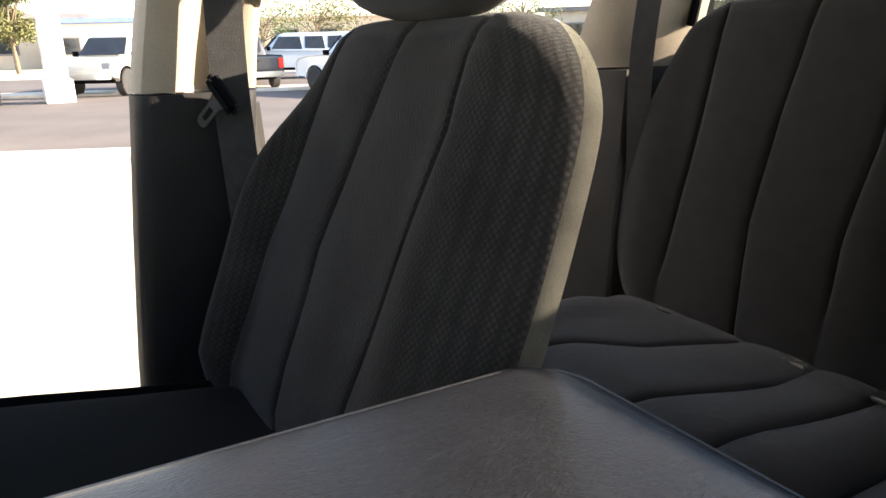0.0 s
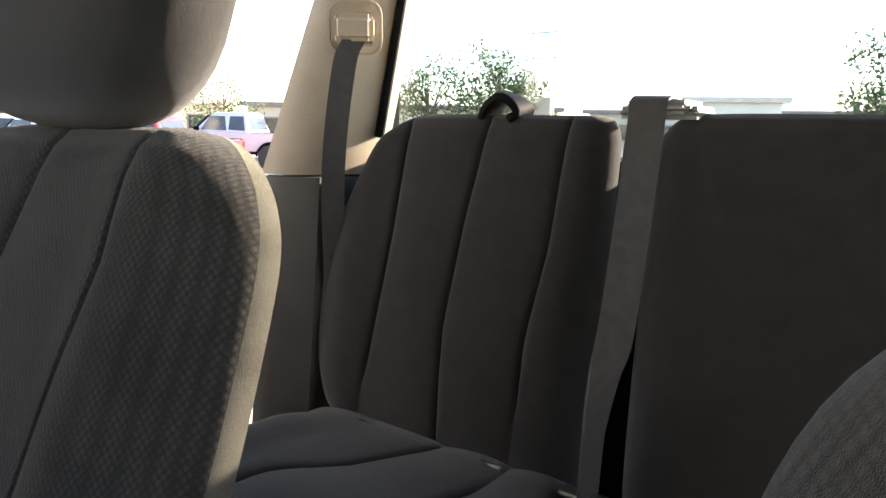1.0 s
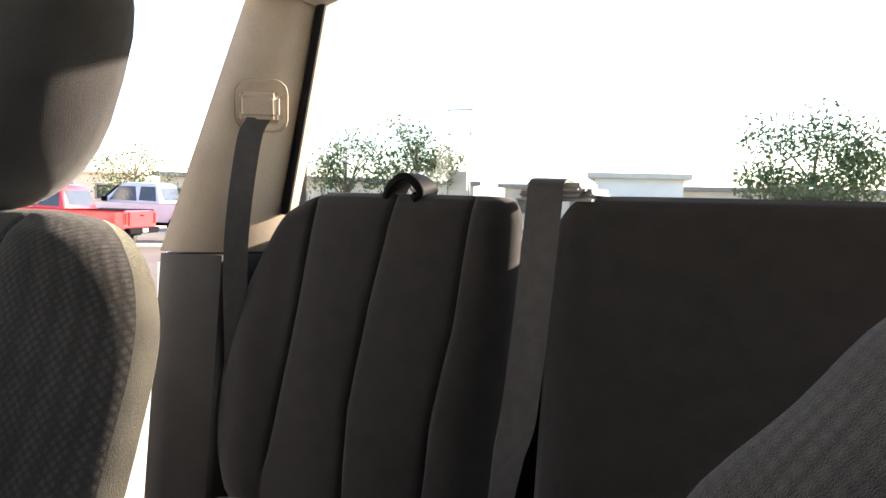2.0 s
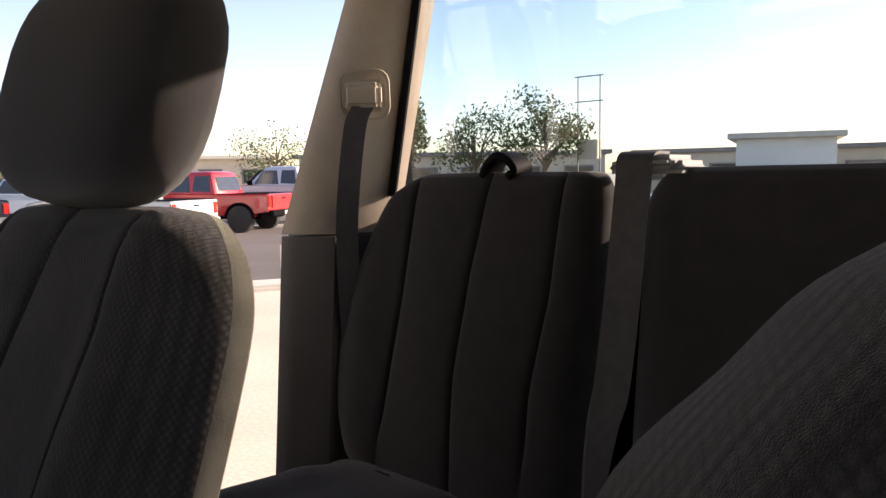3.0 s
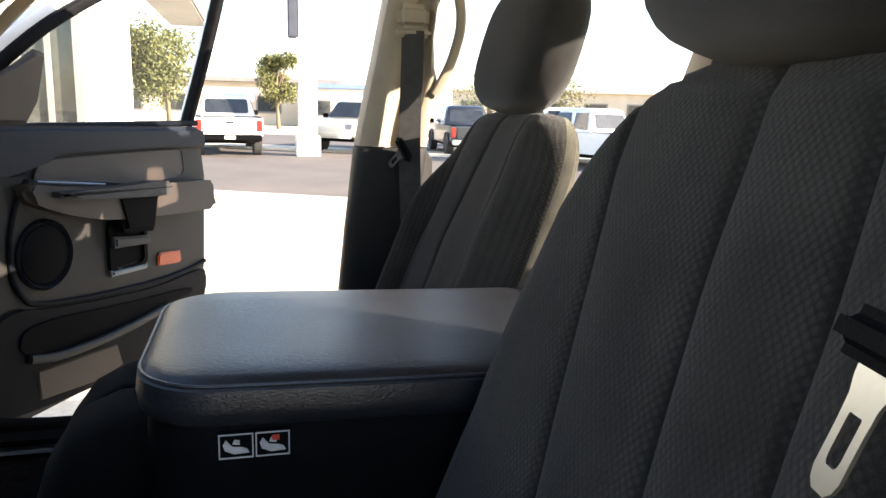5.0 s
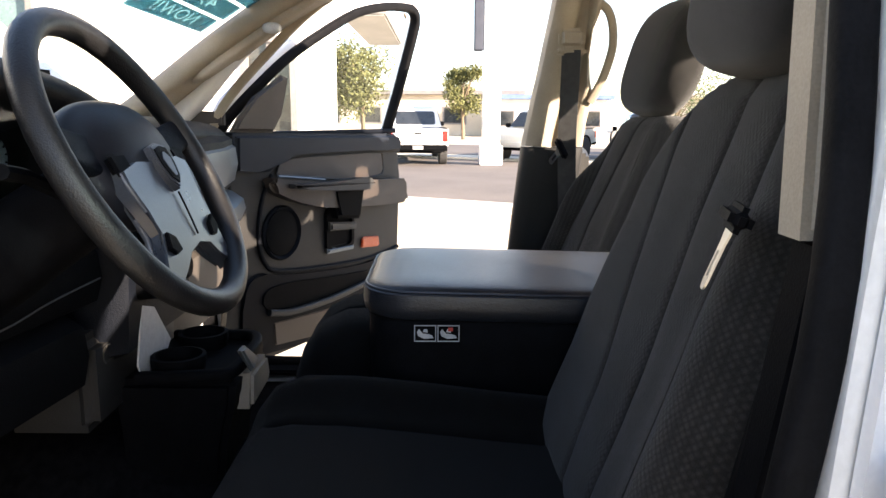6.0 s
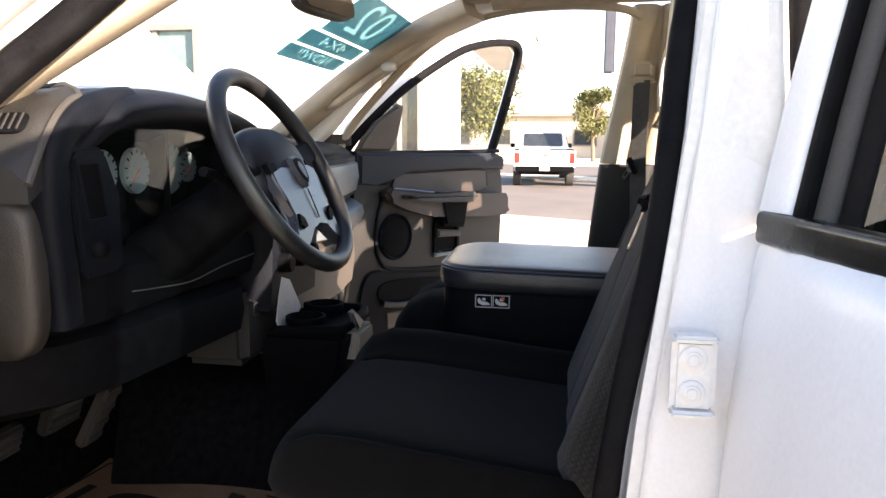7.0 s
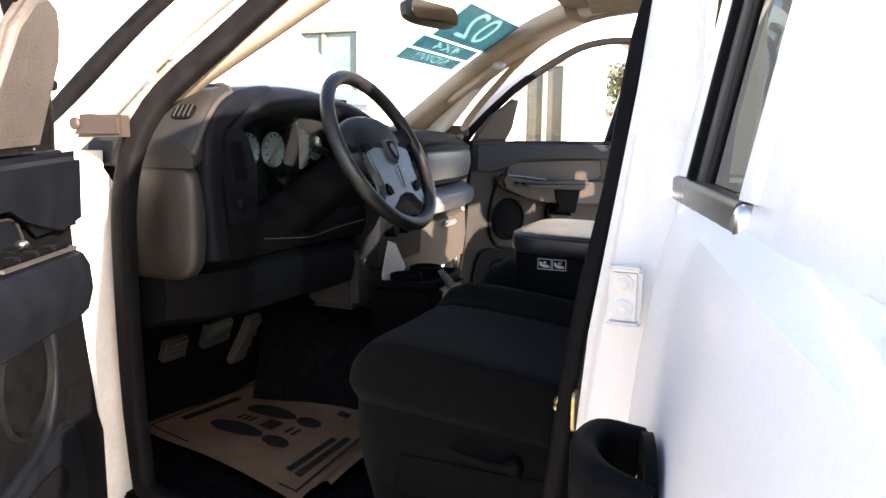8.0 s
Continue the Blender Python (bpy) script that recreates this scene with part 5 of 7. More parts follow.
for s_ in (-1, 1):
    bm = bmesh.new()
    slab(bm, [(s_ * 0.076, -0.082), (s_ * 0.083, -0.1), (s_ * 0.07, -0.108), (s_ * 0.055, -0.106), (s_ * 0.06, -0.09)], lambda u, v, w: SW @ Vector((u, -0.018 + w + 0.8 * v * v, v)), 0.006, 0.001)
    part("spoke_button", bm, BLACK, hub)
for a, w in ((12, 0.05), (168, 0.05)):
    bm = bmesh.new()
    ca_, sa_ = math.cos(radians(a)), math.sin(radians(a))
    pts = [SW @ Vector((ca_ * r, y, sa_ * r)) for r, y in ((0.05, 0.012), (0.11, 0.008), (0.175, 0.0))]
    sweep(bm, smooth_path(pts, 4), rrect(w, 0.018, 0.008), n_ax, lambda k: 1.15 - 0.35 * k)
    part("spoke", bm, SLATE, wheel)
for s in (-1, 1):
    bm = bmesh.new()
    rbox(bm, s * 0.085 - 0.02, s * 0.085 + 0.02, -0.013, -0.004, -0.012, 0.014, 0.005, 2, SW)
    part("cruise_buttons", bm, BLACK, hub)
bm = bmesh.new()
sweep(bm, [SW @ Vector((0, 0.03, 0)), SW @ Vector((0, 0.10, -0.004)), SW @ Vector((0, 0.30, -0.02))], rrect(0.12, 0.10, 0.035), (0, 0, 1), lambda k: 0.8 + 0.3 * k)
part("column_shroud", bm, BLACK, wheel)
bm = bmesh.new()
stroke(bm, [SW @ Vector((-0.05, 0.07, 0)), SW @ Vector((-0.13, 0.06, 0.03)), SW @ Vector((-0.17, 0.055, 0.035))], 0.008, 8)
part("turn_stalk", bm, BLACK, wheel)
bm = bmesh.new()
stroke(bm, [SW @ Vector((0.05, 0.07, 0.02)), SW @ Vector((0.14, 0.04, 0.03)), SW @ Vector((0.2, 0.03, 0.0))], 0.009, 8)
egg(bm, (0.03, 0.014, 0.014), Matrix.Translation(SW @ Vector((0.215, 0.028, -0.005))))
part("shift_lever", bm, BLACK, wheel)

# pedals
def pedal(name, x, z, w, h, tilt, material, label):
    t = thing(name, (x, 1.1, 0.95), label, "pedal", "pedals")
    P = Matrix.Translation((x, 1.04, z)) @ Matrix.Rotation(radians(tilt), 4, "X")
    bm = bmesh.new()
    rbox(bm, -w / 2, w / 2, -0.012, 0.012, -h / 2, h / 2, 0.006, 2, P)
    for k in range(4):
        rbox(bm, -w * 0.42, w * 0.42, -0.0155, -0.01, -h * 0.4 + k * h * 0.24, -h * 0.4 + k * h * 0.24 + h * 0.1, 0.002, 1, P)
    part("pad", bm, material, t)
    bm = bmesh.new()
    sweep(bm, smooth_path([(x, 1.055, z + h * 0.2), (x, 1.11, z + 0.06), (x, 1.17, z + 0.22)], 4), rrect(0.014, 0.03, 0.004), (1, 0, 0))
    part("pedal_arm", bm, BLACK, t)


pedal("accelerator_pedal", -0.36, 1.125, 0.055, 0.15, 28, GREY, "worn pale accelerator pedal above the floor")
pedal("brake_pedal", -0.47, 1.17, 0.1, 0.065, 18, DGREY, "black rubber brake pedal")
pedal("parking_brake_pedal", -0.62, 1.17, 0.075, 0.055, 18, DGREY, "black rubber parking brake pedal")

# floor console tray with transfer lever
con = thing("floor_console", (-0.02, 0.62, 0.98), "black plastic floor console tray with cup holders", "floor console")
bm = bmesh.new()
loft(bm, [[(a, f, z), (b, f + 0.01, z), (b, 0.78, z), (a, 0.78, z)] for a, b, f, z in ((-0.13, 0.09, 0.62, 1.0), (-0.135, 0.10, 0.60, 1.15), (-0.15, 0.105, 0.582, 1.21), (-0.15, 0.105, 0.578, 1.255))], cap=True)
bmesh.ops.bevel(bm, geom=bm.edges[:], offset=0.012, segments=2, affect="EDGES")
part("tray_body", bm, BLACK, con)
bm = bmesh.new()
slab(bm, [(-0.088, 1.248), (0.022, 1.246), (0.037, 1.205), (0.02, 1.192), (-0.10, 1.187)], lambda u, v, w: Vector((u, 0.563 + w, v)), 0.07, 0.006)
part("cup_holder", bm, BEIGE, con, "tan cup holder insert")
bm = bmesh.new()
slab(bm, [(-0.160, 1.312), (-0.132, 1.312), (-0.058, 1.27), (-0.092, 1.253)], lambda u, v, w: Vector((u, 0.560 + w, v)), 0.012, 0.004)
part("cup_flap", bm, SILVER, con, "pale grey cup holder flap")
for x in (-0.09, 0.045):
    bm = bmesh.new()
    loft(bm, [[(x + r * math.cos(2 * math.pi * i / 24), 0.69 + r * math.sin(2 * math.pi * i / 24), z) for i in range(24)] for r, z in ((0.042, 1.252), (0.046, 1.27), (0.046, 1.282), (0.04, 1.283), (0.037, 1.262))], cap=False)
    part("cup_ring", bm, BLACK, con)
bm = bmesh.new()
sweep(bm, smooth_path([(-0.148, 0.74, 1.260), (-0.15, 0.62, 1.266), (-0.135, 0.585, 1.268), (-0.05, 0.576, 1.274), (0.02, 0.582, 1.272), (0.08, 0.62, 1.266), (0.095, 0.76, 1.260)], 4), rrect(0.02, 0.02, 0.006))
part("tray_rim", bm, BLACK, con)
lev = thing("transfer_lever", (-0.1, 0.5, 1.0), "black four-wheel-drive lever beside the console", "gear lever")
bm = bmesh.new()
stroke(bm, smooth_path([(-0.10, 0.56, 1.0), (-0.11, 0.50, 1.10), (-0.115, 0.48, 1.17)], 4), 0.008, 8)
part("lever_rod", bm, BLACK, lev)
bm = bmesh.new()
egg(bm, (0.018, 0.018, 0.028), Matrix.Translation((-0.115, 0.478, 1.19)))
part("lever_knob", bm, BLACK, lev)

# paper floor mat
mat_ = thing("paper_floor_mat", (-0.5, 0.95, 0.91), "brown kraft paper floor mat printed with two shoe soles", "floor mat")
MA, MB, MC, MD = [Vector(p) for p in ((-0.73, 0.64, 0.918), (-0.25, 0.66, 0.918), (-0.15, 1.17, 0.918), (-0.56, 1.22, 0.918))]
def mat3(u, v, w):
    return MA * (1 - u) * (1 - v) + MB * u * (1 - v) + MC * u * v + MD * (1 - u) * v + Vector((0, 0, w + 0.006 * math.sin(u * 5 + 1) + 0.012 * math.sin(v * 4) + 0.05 * max(0, v - 0.78) ** 1.5 * 2 + 0.03 * max(0, u - 0.8)))
bm = bmesh.new()
rings = []
for v in np.linspace(0, 1, 14):
    rings.append([mat3(u, v, 0) for u in np.linspace(0, 1, 14)])
loft(bm, rings, closed=False)
bmesh.ops.solidify(bm, geom=bm.faces[:], thickness=0.0012)
part("paper_sheet", bm, KRAFT, mat_)
bm = bmesh.new()
loft(bm, [[mat3(u, 0.0, 0.001) + Vector((0, -dy, dz * (0.5 + 0.5 * math.sin(3 * u + 0.6)))) for u in np.linspace(0.12, 0.86, 14)] for dy, dz in ((0.0, 0.0), (0.014, 0.010), (0.03, 0.026), (0.042, 0.030), (0.05, 0.022))], closed=False)
bmesh.ops.solidify(bm, geom=bm.faces[:], thickness=0.0012)
part("turned_edge", bm, KRAFT, mat_, "creased paper edge turned up against the seat rails")


def on_mat(name, outline, label=""):
    bm = bmesh.new()
    slab(bm, outline, lambda u, v, w: mat3(u, v, 0.0035 + w), 0.0006)
    return part(name, bm, INK, mat_, label)


def sole(u0, flip):
    out = []
    for i in range(22):
        a = 2 * math.pi * i / 22
        out.append((u0 + 0.075 * math.cos(a) * (1.0 + 0.18 * math.sin(a) * flip), 0.60 + 0.17 * math.sin(a)))
    on_mat("sole_print", out, "dark printed shoe sole")
    on_mat("heel_print", [(u0 + 0.058 * math.cos(2 * math.pi * i / 16), 0.345 + 0.075 * math.sin(2 * math.pi * i / 16)) for i in range(16)], "dark printed heel")


sole(0.34, 1)
sole(0.66, 1)
for u0, v0, w, h in ((0.16, 0.08, 0.5, 0.03), (0.16, 0.13, 0.44, 0.03), (0.24, 0.88, 0.5, 0.045), (0.44, 0.44, 0.12, 0.09), (0.46, 0.6, 0.08, 0.02), (0.46, 0.64, 0.08, 0.02), (0.46, 0.68, 0.08, 0.02), (0.46, 0.36, 0.09, 0.016), (0.46, 0.32, 0.09, 0.016), (0.84, 0.2, 0.05, 0.07)):
    on_mat("print_bar", [(u0, v0), (u0 + w, v0), (u0 + w, v0 + h), (u0, v0 + h)])
for o in ([(0.05, 0.03), (0.95, 0.03), (0.95, 0.04), (0.05, 0.04)], [(0.05, 0.955), (0.95, 0.955), (0.95, 0.965), (0.05, 0.965)], [(0.05, 0.04), (0.06, 0.04), (0.06, 0.955), (0.05, 0.955)], [(0.94, 0.04), (0.95, 0.04), (0.95, 0.955), (0.94, 0.955)]):
    on_mat("print_line", o)

# rear-view mirror, visors, dome panel
mir = thing("rear_view_mirror", (CX, 0.62, 2.0), "grey rear-view mirror on the windshield", "mirror")
MM = Matrix.Translation((-0.02, 0.66, 1.985)) @ Matrix.Rotation(radians(-12), 4, "Z") @ Matrix.Rotation(radians(-8), 4, "X")
bm = bmesh.new()
egg(bm, (0.12, 0.022, 0.032), MM, 3.4, 28, 12)
part("mirror_shell", bm, GREY, mir)
bm = bmesh.new()
slab(bm, rrect(0.215, 0.05, 0.02), lambda u, v, w: MM @ Vector((u, -0.0225 - w, v)), 0.001)
part("mirror_glass", bm, surface("mirror_glass", (0.6, 0.6, 0.58), (0.62, 0.62, 0.6), 3, 0.04, 1.0, 0.0), mir)
bm = bmesh.new()
stroke(bm, [(-0.02, 0.68, 1.99), (-0.02, 0.72, 2.02)], 0.009, 8)
part("mirror_stem", bm, BLACK, mir)
for s in (1, -1):
    vz = thing("sun_visor", (CX + s * 0.35, 0.38, 2.08), "tan cloth sun visor folded against the headliner", "sun visor", "sun visors")
    bm = bmesh.new()
    V = Matrix.Translation((CX + s * 0.34, 0.24, 2.105)) @ Matrix.Rotation(radians(6), 4, "X")
    rbox(bm, -0.24, 0.24, -0.085, 0.085, -0.01, 0.01, 0.009, 3, V)
    part("visor_panel", bm, LINER, vz)
    bm = bmesh.new()
    stroke(bm, [V @ Vector((-0.24, 0.07, 0)), V @ Vector((0.26 , 0.07, 0))], 0.006, 8)
    part("visor_rod", bm, BEIGE, vz)
# assist grip on each windshield pillar
gp = thing("assist_handle", (0.65, 0.68, 1.88), "tan plastic grab handle on the windshield pillar", "grab handle")
bm = bmesh.new()
sweep(bm, smooth_path([(0.725, 0.90, 1.79), (0.69, 0.86, 1.80), (0.665, 0.76, 1.86), (0.635, 0.62, 1.95), (0.63, 0.54, 2.005), (0.65, 0.50, 2.03)], 5), rrect(0.04, 0.03, 0.012), (-1, 0, 0.3))
part("handle_bar", bm, BEIGE, gp)
bm = bmesh.new()
egg(bm, (0.012, 0.024, 0.014), Matrix.Translation((0.628, 0.668, 1.905)), 2.4)
part("handle_cap", bm, LABEL, gp, "pale screw cap")
gp = thing("assist_handle", (-0.71, 0.68, 1.88), "tan plastic grab handle on the driver's windshield pillar", "grab handle")
bm = bmesh.new()
sweep(bm, smooth_path([(-0.785, 0.90, 1.79), (-0.745, 0.86, 1.80), (-0.715, 0.76, 1.86), (-0.685, 0.62, 1.95), (-0.685, 0.54, 2.005), (-0.71, 0.50, 2.03)], 5), rrect(0.028, 0.022, 0.009), (1, 0, 0.3))
part("handle_bar", bm, BEIGE, gp)

# windshield sale stickers, read from outside
stk = thing("windshield_sticker", (0.4, 0.8, 1.92), "teal sale lettering stuck on the windshield", "sticker")
SO, SU, SV = Vector((0.16, 0.849, 1.893)), Vector((0.55, 0.004, -0.002)), Vector((-0.055, -0.118, 0.058))


def on_ws(name, u0, u1, v0, v1, material, lift=0.0, parent=None):
    bm = bmesh.new()
    nn = SU.cross(SV).normalized()
    slab(bm, [(u0, v0), (u1, v0), (u1, v1), (u0, v1)], lambda u, v, w: SO + SU * u + SV * v - nn * (w + lift), 0.0006)
    return part(name, bm, material, parent or stk)


def lettered_film(name, body, u0, u1, v0, v1, size, lift, stretch=1.0):
    """A dark film bar with its letters cut out, over a paler film; it reads from outside the glass."""
    nn = SU.cross(SV).normalized()
    W, Hh = (u1 - u0) * SU.length, (v1 - v0) * SV.length
    on_ws("backing_film", u0, u1, v0, v1, STICKER_PALE, 0.0)
    cu = bpy.data.curves.new("t", "FONT")
    cu.body, cu.size, cu.align_x, cu.align_y = body, size, "CENTER", "CENTER"
    o = new("t", cu)
    out = bpy.data.curves.new("t", "CURVE")
    for s0 in o.to_curve(bpy.context.evaluated_depsgraph_get()).splines:
        s1 = out.splines.new("BEZIER")
        s1.bezier_points.add(len(s0.bezier_points) - 1)
        for p, q in zip(s1.bezier_points, s0.bezier_points):
            p.handle_left_type = p.handle_right_type = "FREE"
            p.co, p.handle_left, p.handle_right = q.co, q.handle_left, q.handle_right
        s1.use_cyclic_u = True
    sp = out.splines.new("POLY")
    sp.points.add(3)
    for p, (x, y) in zip(sp.points, ((-W / 2, -Hh / 2), (W / 2, -Hh / 2), (W / 2, Hh / 2), (-W / 2, Hh / 2))):
        p.co = (x / stretch, y, 0, 1)
    sp.use_cyclic_u = True
    out.dimensions, out.fill_mode = "2D", "BOTH"
    o2 = bpy.data.objects.new("t", out)
    me = bpy.data.meshes.new_from_object(o2)
    bm = bmesh.new()
    bm.from_mesh(me)
    for q in (o2, o):
        bpy.data.objects.remove(q)
    bpy.data.meshes.remove(me)
    eu, ev = SU.normalized(), SV.normalized()
    at = SO + SU * (u0 + u1) / 2 + SV * (v0 + v1) / 2
    for q in bm.verts:
        q.co = at - eu * q.co.x * stretch + ev * q.co.y - nn * lift
    part(name, bm, TEAL, stk, "teal film with cut-out letters", smooth=False)


lettered_film("lower_bar", "NOW!!", 0.0, 0.86, 0.02, 0.46, 0.058, 0.003, 1.5)
lettered_film("upper_bar", "4X4", 0.02, 0.90, 0.54, 0.98, 0.058, 0.003, 2.2)
lettered_film("year_bar", "02", 0.1, 0.98, 1.06, 2.3, 0.2, 0.003, 1.3)

# ---------------------------------------------------------------- doors


def front_door(name, hx, hy, s, label, soft=GREY, wing=BROWN):
    """An open front door seen from inside. s: its side. u runs from the hinge to the free end, w towards the cab."""
    ux, uy = s * 0.874, -0.485
    nx, ny = -s * 0.485, -0.874
    d3 = lambda u, v, w: Vector((hx + ux * u + nx * (w + 0.30 * max(0, v - 1.62)), hy + uy * u + ny * (w + 0.30 * max(0, v - 1.62)), v))
    door = thing(name, (hx, hy, 0.92), label, "car door", "front doors")
    P = lambda nm, out, w0, dep, mat, r=0.008, par=None, lab="": part(nm, slab(bmesh.new(), out, lambda u, v, w: d3(u, v, w0 + w), dep, r, 3), mat, par or door, lab)
    # steel skin outside, white edge
    P("door_skin", [(0.0, 0.90), (0.90, 0.88), (0.985, 1.0), (1.0, 1.4), (0.985, 1.62), (0.02, 1.64), (0.0, 1.3)], -0.10, 0.085, WHITE, 0.02)
    # trim panel in its pieces
    S = lambda out: [(p.x, p.y) for p in smooth_path([(a, b, 0) for a, b in out + out[:1]], 3)][:-1]
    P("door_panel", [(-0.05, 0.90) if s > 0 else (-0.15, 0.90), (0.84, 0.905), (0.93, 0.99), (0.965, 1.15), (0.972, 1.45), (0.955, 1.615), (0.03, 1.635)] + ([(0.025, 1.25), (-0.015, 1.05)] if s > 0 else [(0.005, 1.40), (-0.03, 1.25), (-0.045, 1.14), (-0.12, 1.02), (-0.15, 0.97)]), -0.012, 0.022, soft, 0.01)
    P("upper_panel", [(0.03, 1.51), (0.12, 1.514), (0.19, 1.512), (0.225, 1.535), (0.25, 1.556), (0.30, 1.562), (0.47, 1.562), (0.72, 1.56), (0.845, 1.555), (0.955, 1.545), (0.955, 1.60), (0.90, 1.618), (0.03, 1.635)], 0.008, 0.03, DOORPAD if s > 0 else SLATE, 0.014)
    io = S([(0.222, 1.502), (0.238, 1.53), (0.27, 1.547), (0.478, 1.549), (0.80, 1.547), (0.83, 1.535), (0.836, 1.51), (0.828, 1.465), (0.71, 1.459), (0.56, 1.463), (0.456, 1.476), (0.33, 1.489)])
    P("cloth_inset", io, 0.008, 0.012, wing, 0.005)
    bm = bmesh.new()
    stroke(bm, [d3(u, v, 0.02) for u, v in io + io[:1]], 0.0025, 6)
    part("inset_line", bm, DGREY, door)
    bm = bmesh.new()
    stroke(bm, smooth_path([d3(0.215, 1.497, 0.034), d3(0.33, 1.484, 0.036), d3(0.45, 1.47, 0.036)], 4), 0.004, 6)
    part("bright_strip", bm, SILVER, door, "thin silver strip under the inset")
    P("armrest_wing", S([(0.168, 1.496), (0.24, 1.486), (0.461, 1.462), (0.70, 1.452), (0.925, 1.442), (0.965, 1.43), (0.965, 1.36), (0.93, 1.345), (0.665, 1.357), (0.44, 1.375), (0.294, 1.407), (0.19, 1.445), (0.162, 1.47)]), 0.008, 0.05, wing, 0.016)
    P("armrest", S([(0.236, 1.472), (0.45, 1.466), (0.60, 1.467), (0.66, 1.463), (0.69, 1.447), (0.665, 1.425), (0.60, 1.425), (0.446, 1.436), (0.253, 1.454)]), 0.045, 0.045, DGREY if s > 0 else SLATE, 0.012)
    P("lower_bolster", S([(0.04, 0.94), (0.17, 0.925), (0.40, 0.91), (0.83, 0.912), (0.92, 0.99), (0.95, 1.10), (0.94, 1.132), (0.854, 1.135), (0.67, 1.13), (0.388, 1.152), (0.2, 1.178), (0.13, 1.195), (0.06, 1.15)]), 0.006, 0.014, SLATE, 0.008)
    P("map_pocket", S([(0.135, 1.095), (0.155, 1.135), (0.254, 1.142), (0.40, 1.128), (0.581, 1.11), (0.83, 1.09), (0.84, 1.072), (0.62, 1.055), (0.511, 1.05), (0.38, 1.047), (0.246, 1.05), (0.165, 1.068)]), 0.019, 0.006, BLACK, 0.002)
    bm = bmesh.new()
    sweep(bm, smooth_path([d3(0.16, 1.062, 0.026), d3(0.25, 1.045, 0.032), d3(0.40, 1.041, 0.036), d3(0.55, 1.046, 0.034), d3(0.72, 1.058, 0.028)], 5), rrect(0.022, 0.02, 0.007), (nx, ny, 0))
    part("pocket_lip", bm, DGREY if s > 0 else SLATE, door)
    P("carpet_panel", [(0.185, 1.022), (0.48, 1.004), (0.50, 0.935), (0.379, 0.925), (0.189, 0.945)], 0.018, 0.006, wing, 0.003)
    # speaker
    bm = bmesh.new()
    c = (0.245, 1.31)
    el = lambda r, w, k=0.98: [d3(c[0] + r * math.cos(2 * math.pi * i / 36), c[1] + r * k * math.sin(2 * math.pi * i / 36), w) for i in range(36)]
    loft(bm, [el(0.092, 0.0), el(0.092, 0.018), el(0.086, 0.024), el(0.079, 0.016), el(0.077, 0.012)])
    sp = part("speaker_ring", bm, SLATE if s > 0 else BLACK, door)
    bm = bmesh.new()
    loft(bm, [el(0.077, 0.010), el(0.076, 0.017), el(0.055, 0.021), el(0.02, 0.022)])
    part("speaker_grille", bm, BLACK, sp, "black mesh speaker grille")
    # moulding ridge round the lower panel
    bm = bmesh.new()
    ridge = [(0.205, 1.50), (0.175, 1.46), (0.15, 1.40), (0.138, 1.335), (0.14, 1.27), (0.165, 1.22), (0.21, 1.19), (0.388, 1.165), (0.67, 1.145), (0.854, 1.148), (0.95, 1.16)]
    sweep(bm, [d3(u, v, 0.014) for u, v, _ in [(p.x, p.y, 0) for p in smooth_path([(a, b, 0) for a, b in ridge], 5)]], rrect(0.014, 0.014, 0.005), (nx, ny, 0))
    part("panel_ridge", bm, SLATE, door)
    # inner handle in its cup
    bm = bmesh.new()
    frame_slab(bm, rrect(0.165, 0.16, 0.03, 4), rrect(0.135, 0.13, 0.022, 4), lambda u, v, w: d3(0.555 + u, 1.285 + v, 0.006 + w), 0.016)
    hc = part("handle_cup", bm, BLACK, door)
    P("cup_lip", [(0.475, 1.203), (0.63, 1.198), (0.632, 1.216), (0.473, 1.222)], 0.008, 0.02, SILVER, 0.006, hc)
    P("cup_floor", [(0.49, 1.225), (0.62, 1.225), (0.62, 1.345), (0.49, 1.345)], 0.0105, 0.003, BLACK, 0, hc)
    P("inner_handle", [(0.478, 1.318), (0.635, 1.30), (0.635, 1.275), (0.478, 1.286)], 0.018, 0.022, GREY, 0.006, hc)
    P("pull_strap", [(0.466, 1.44), (0.655, 1.43), (0.628, 1.315), (0.50, 1.33)], 0.012, 0.052, BLACK, 0.012)
    P("lock_button", [(0.452, 1.372), (0.478, 1.37), (0.478, 1.385), (0.452, 1.387)], 0.03, 0.012, LABEL, 0.003)
    P("reflector", [(0.692, 1.192), (0.80, 1.182), (0.812, 1.188), (0.806, 1.222), (0.71, 1.232), (0.695, 1.226)], 0.01, 0.01, RED, 0.004, None, "amber-red door reflector")
    # sail trim at the mirror corner
    P("sail_trim", [(0.03, 1.637), (0.215, 1.632), (0.225, 1.69), (0.235, 1.80), (0.20, 1.808), (0.11, 1.74), (0.05, 1.68)] if s > 0 else [(0.165, 1.637), (0.34, 1.632), (0.345, 1.70), (0.335, 1.80), (0.30, 1.842), (0.26, 1.853), (0.222, 1.842), (0.195, 1.815), (0.183, 1.77)], -0.005, 0.03, TAUPE if s > 0 else SAIL, 0.012)
    bm = bmesh.new()
    egg(bm, (0.008, 0.008, 0.008), Matrix.Translation(d3(0.165, 1.735, 0.016)))
    part("screw_cap", bm, BLACK, door)
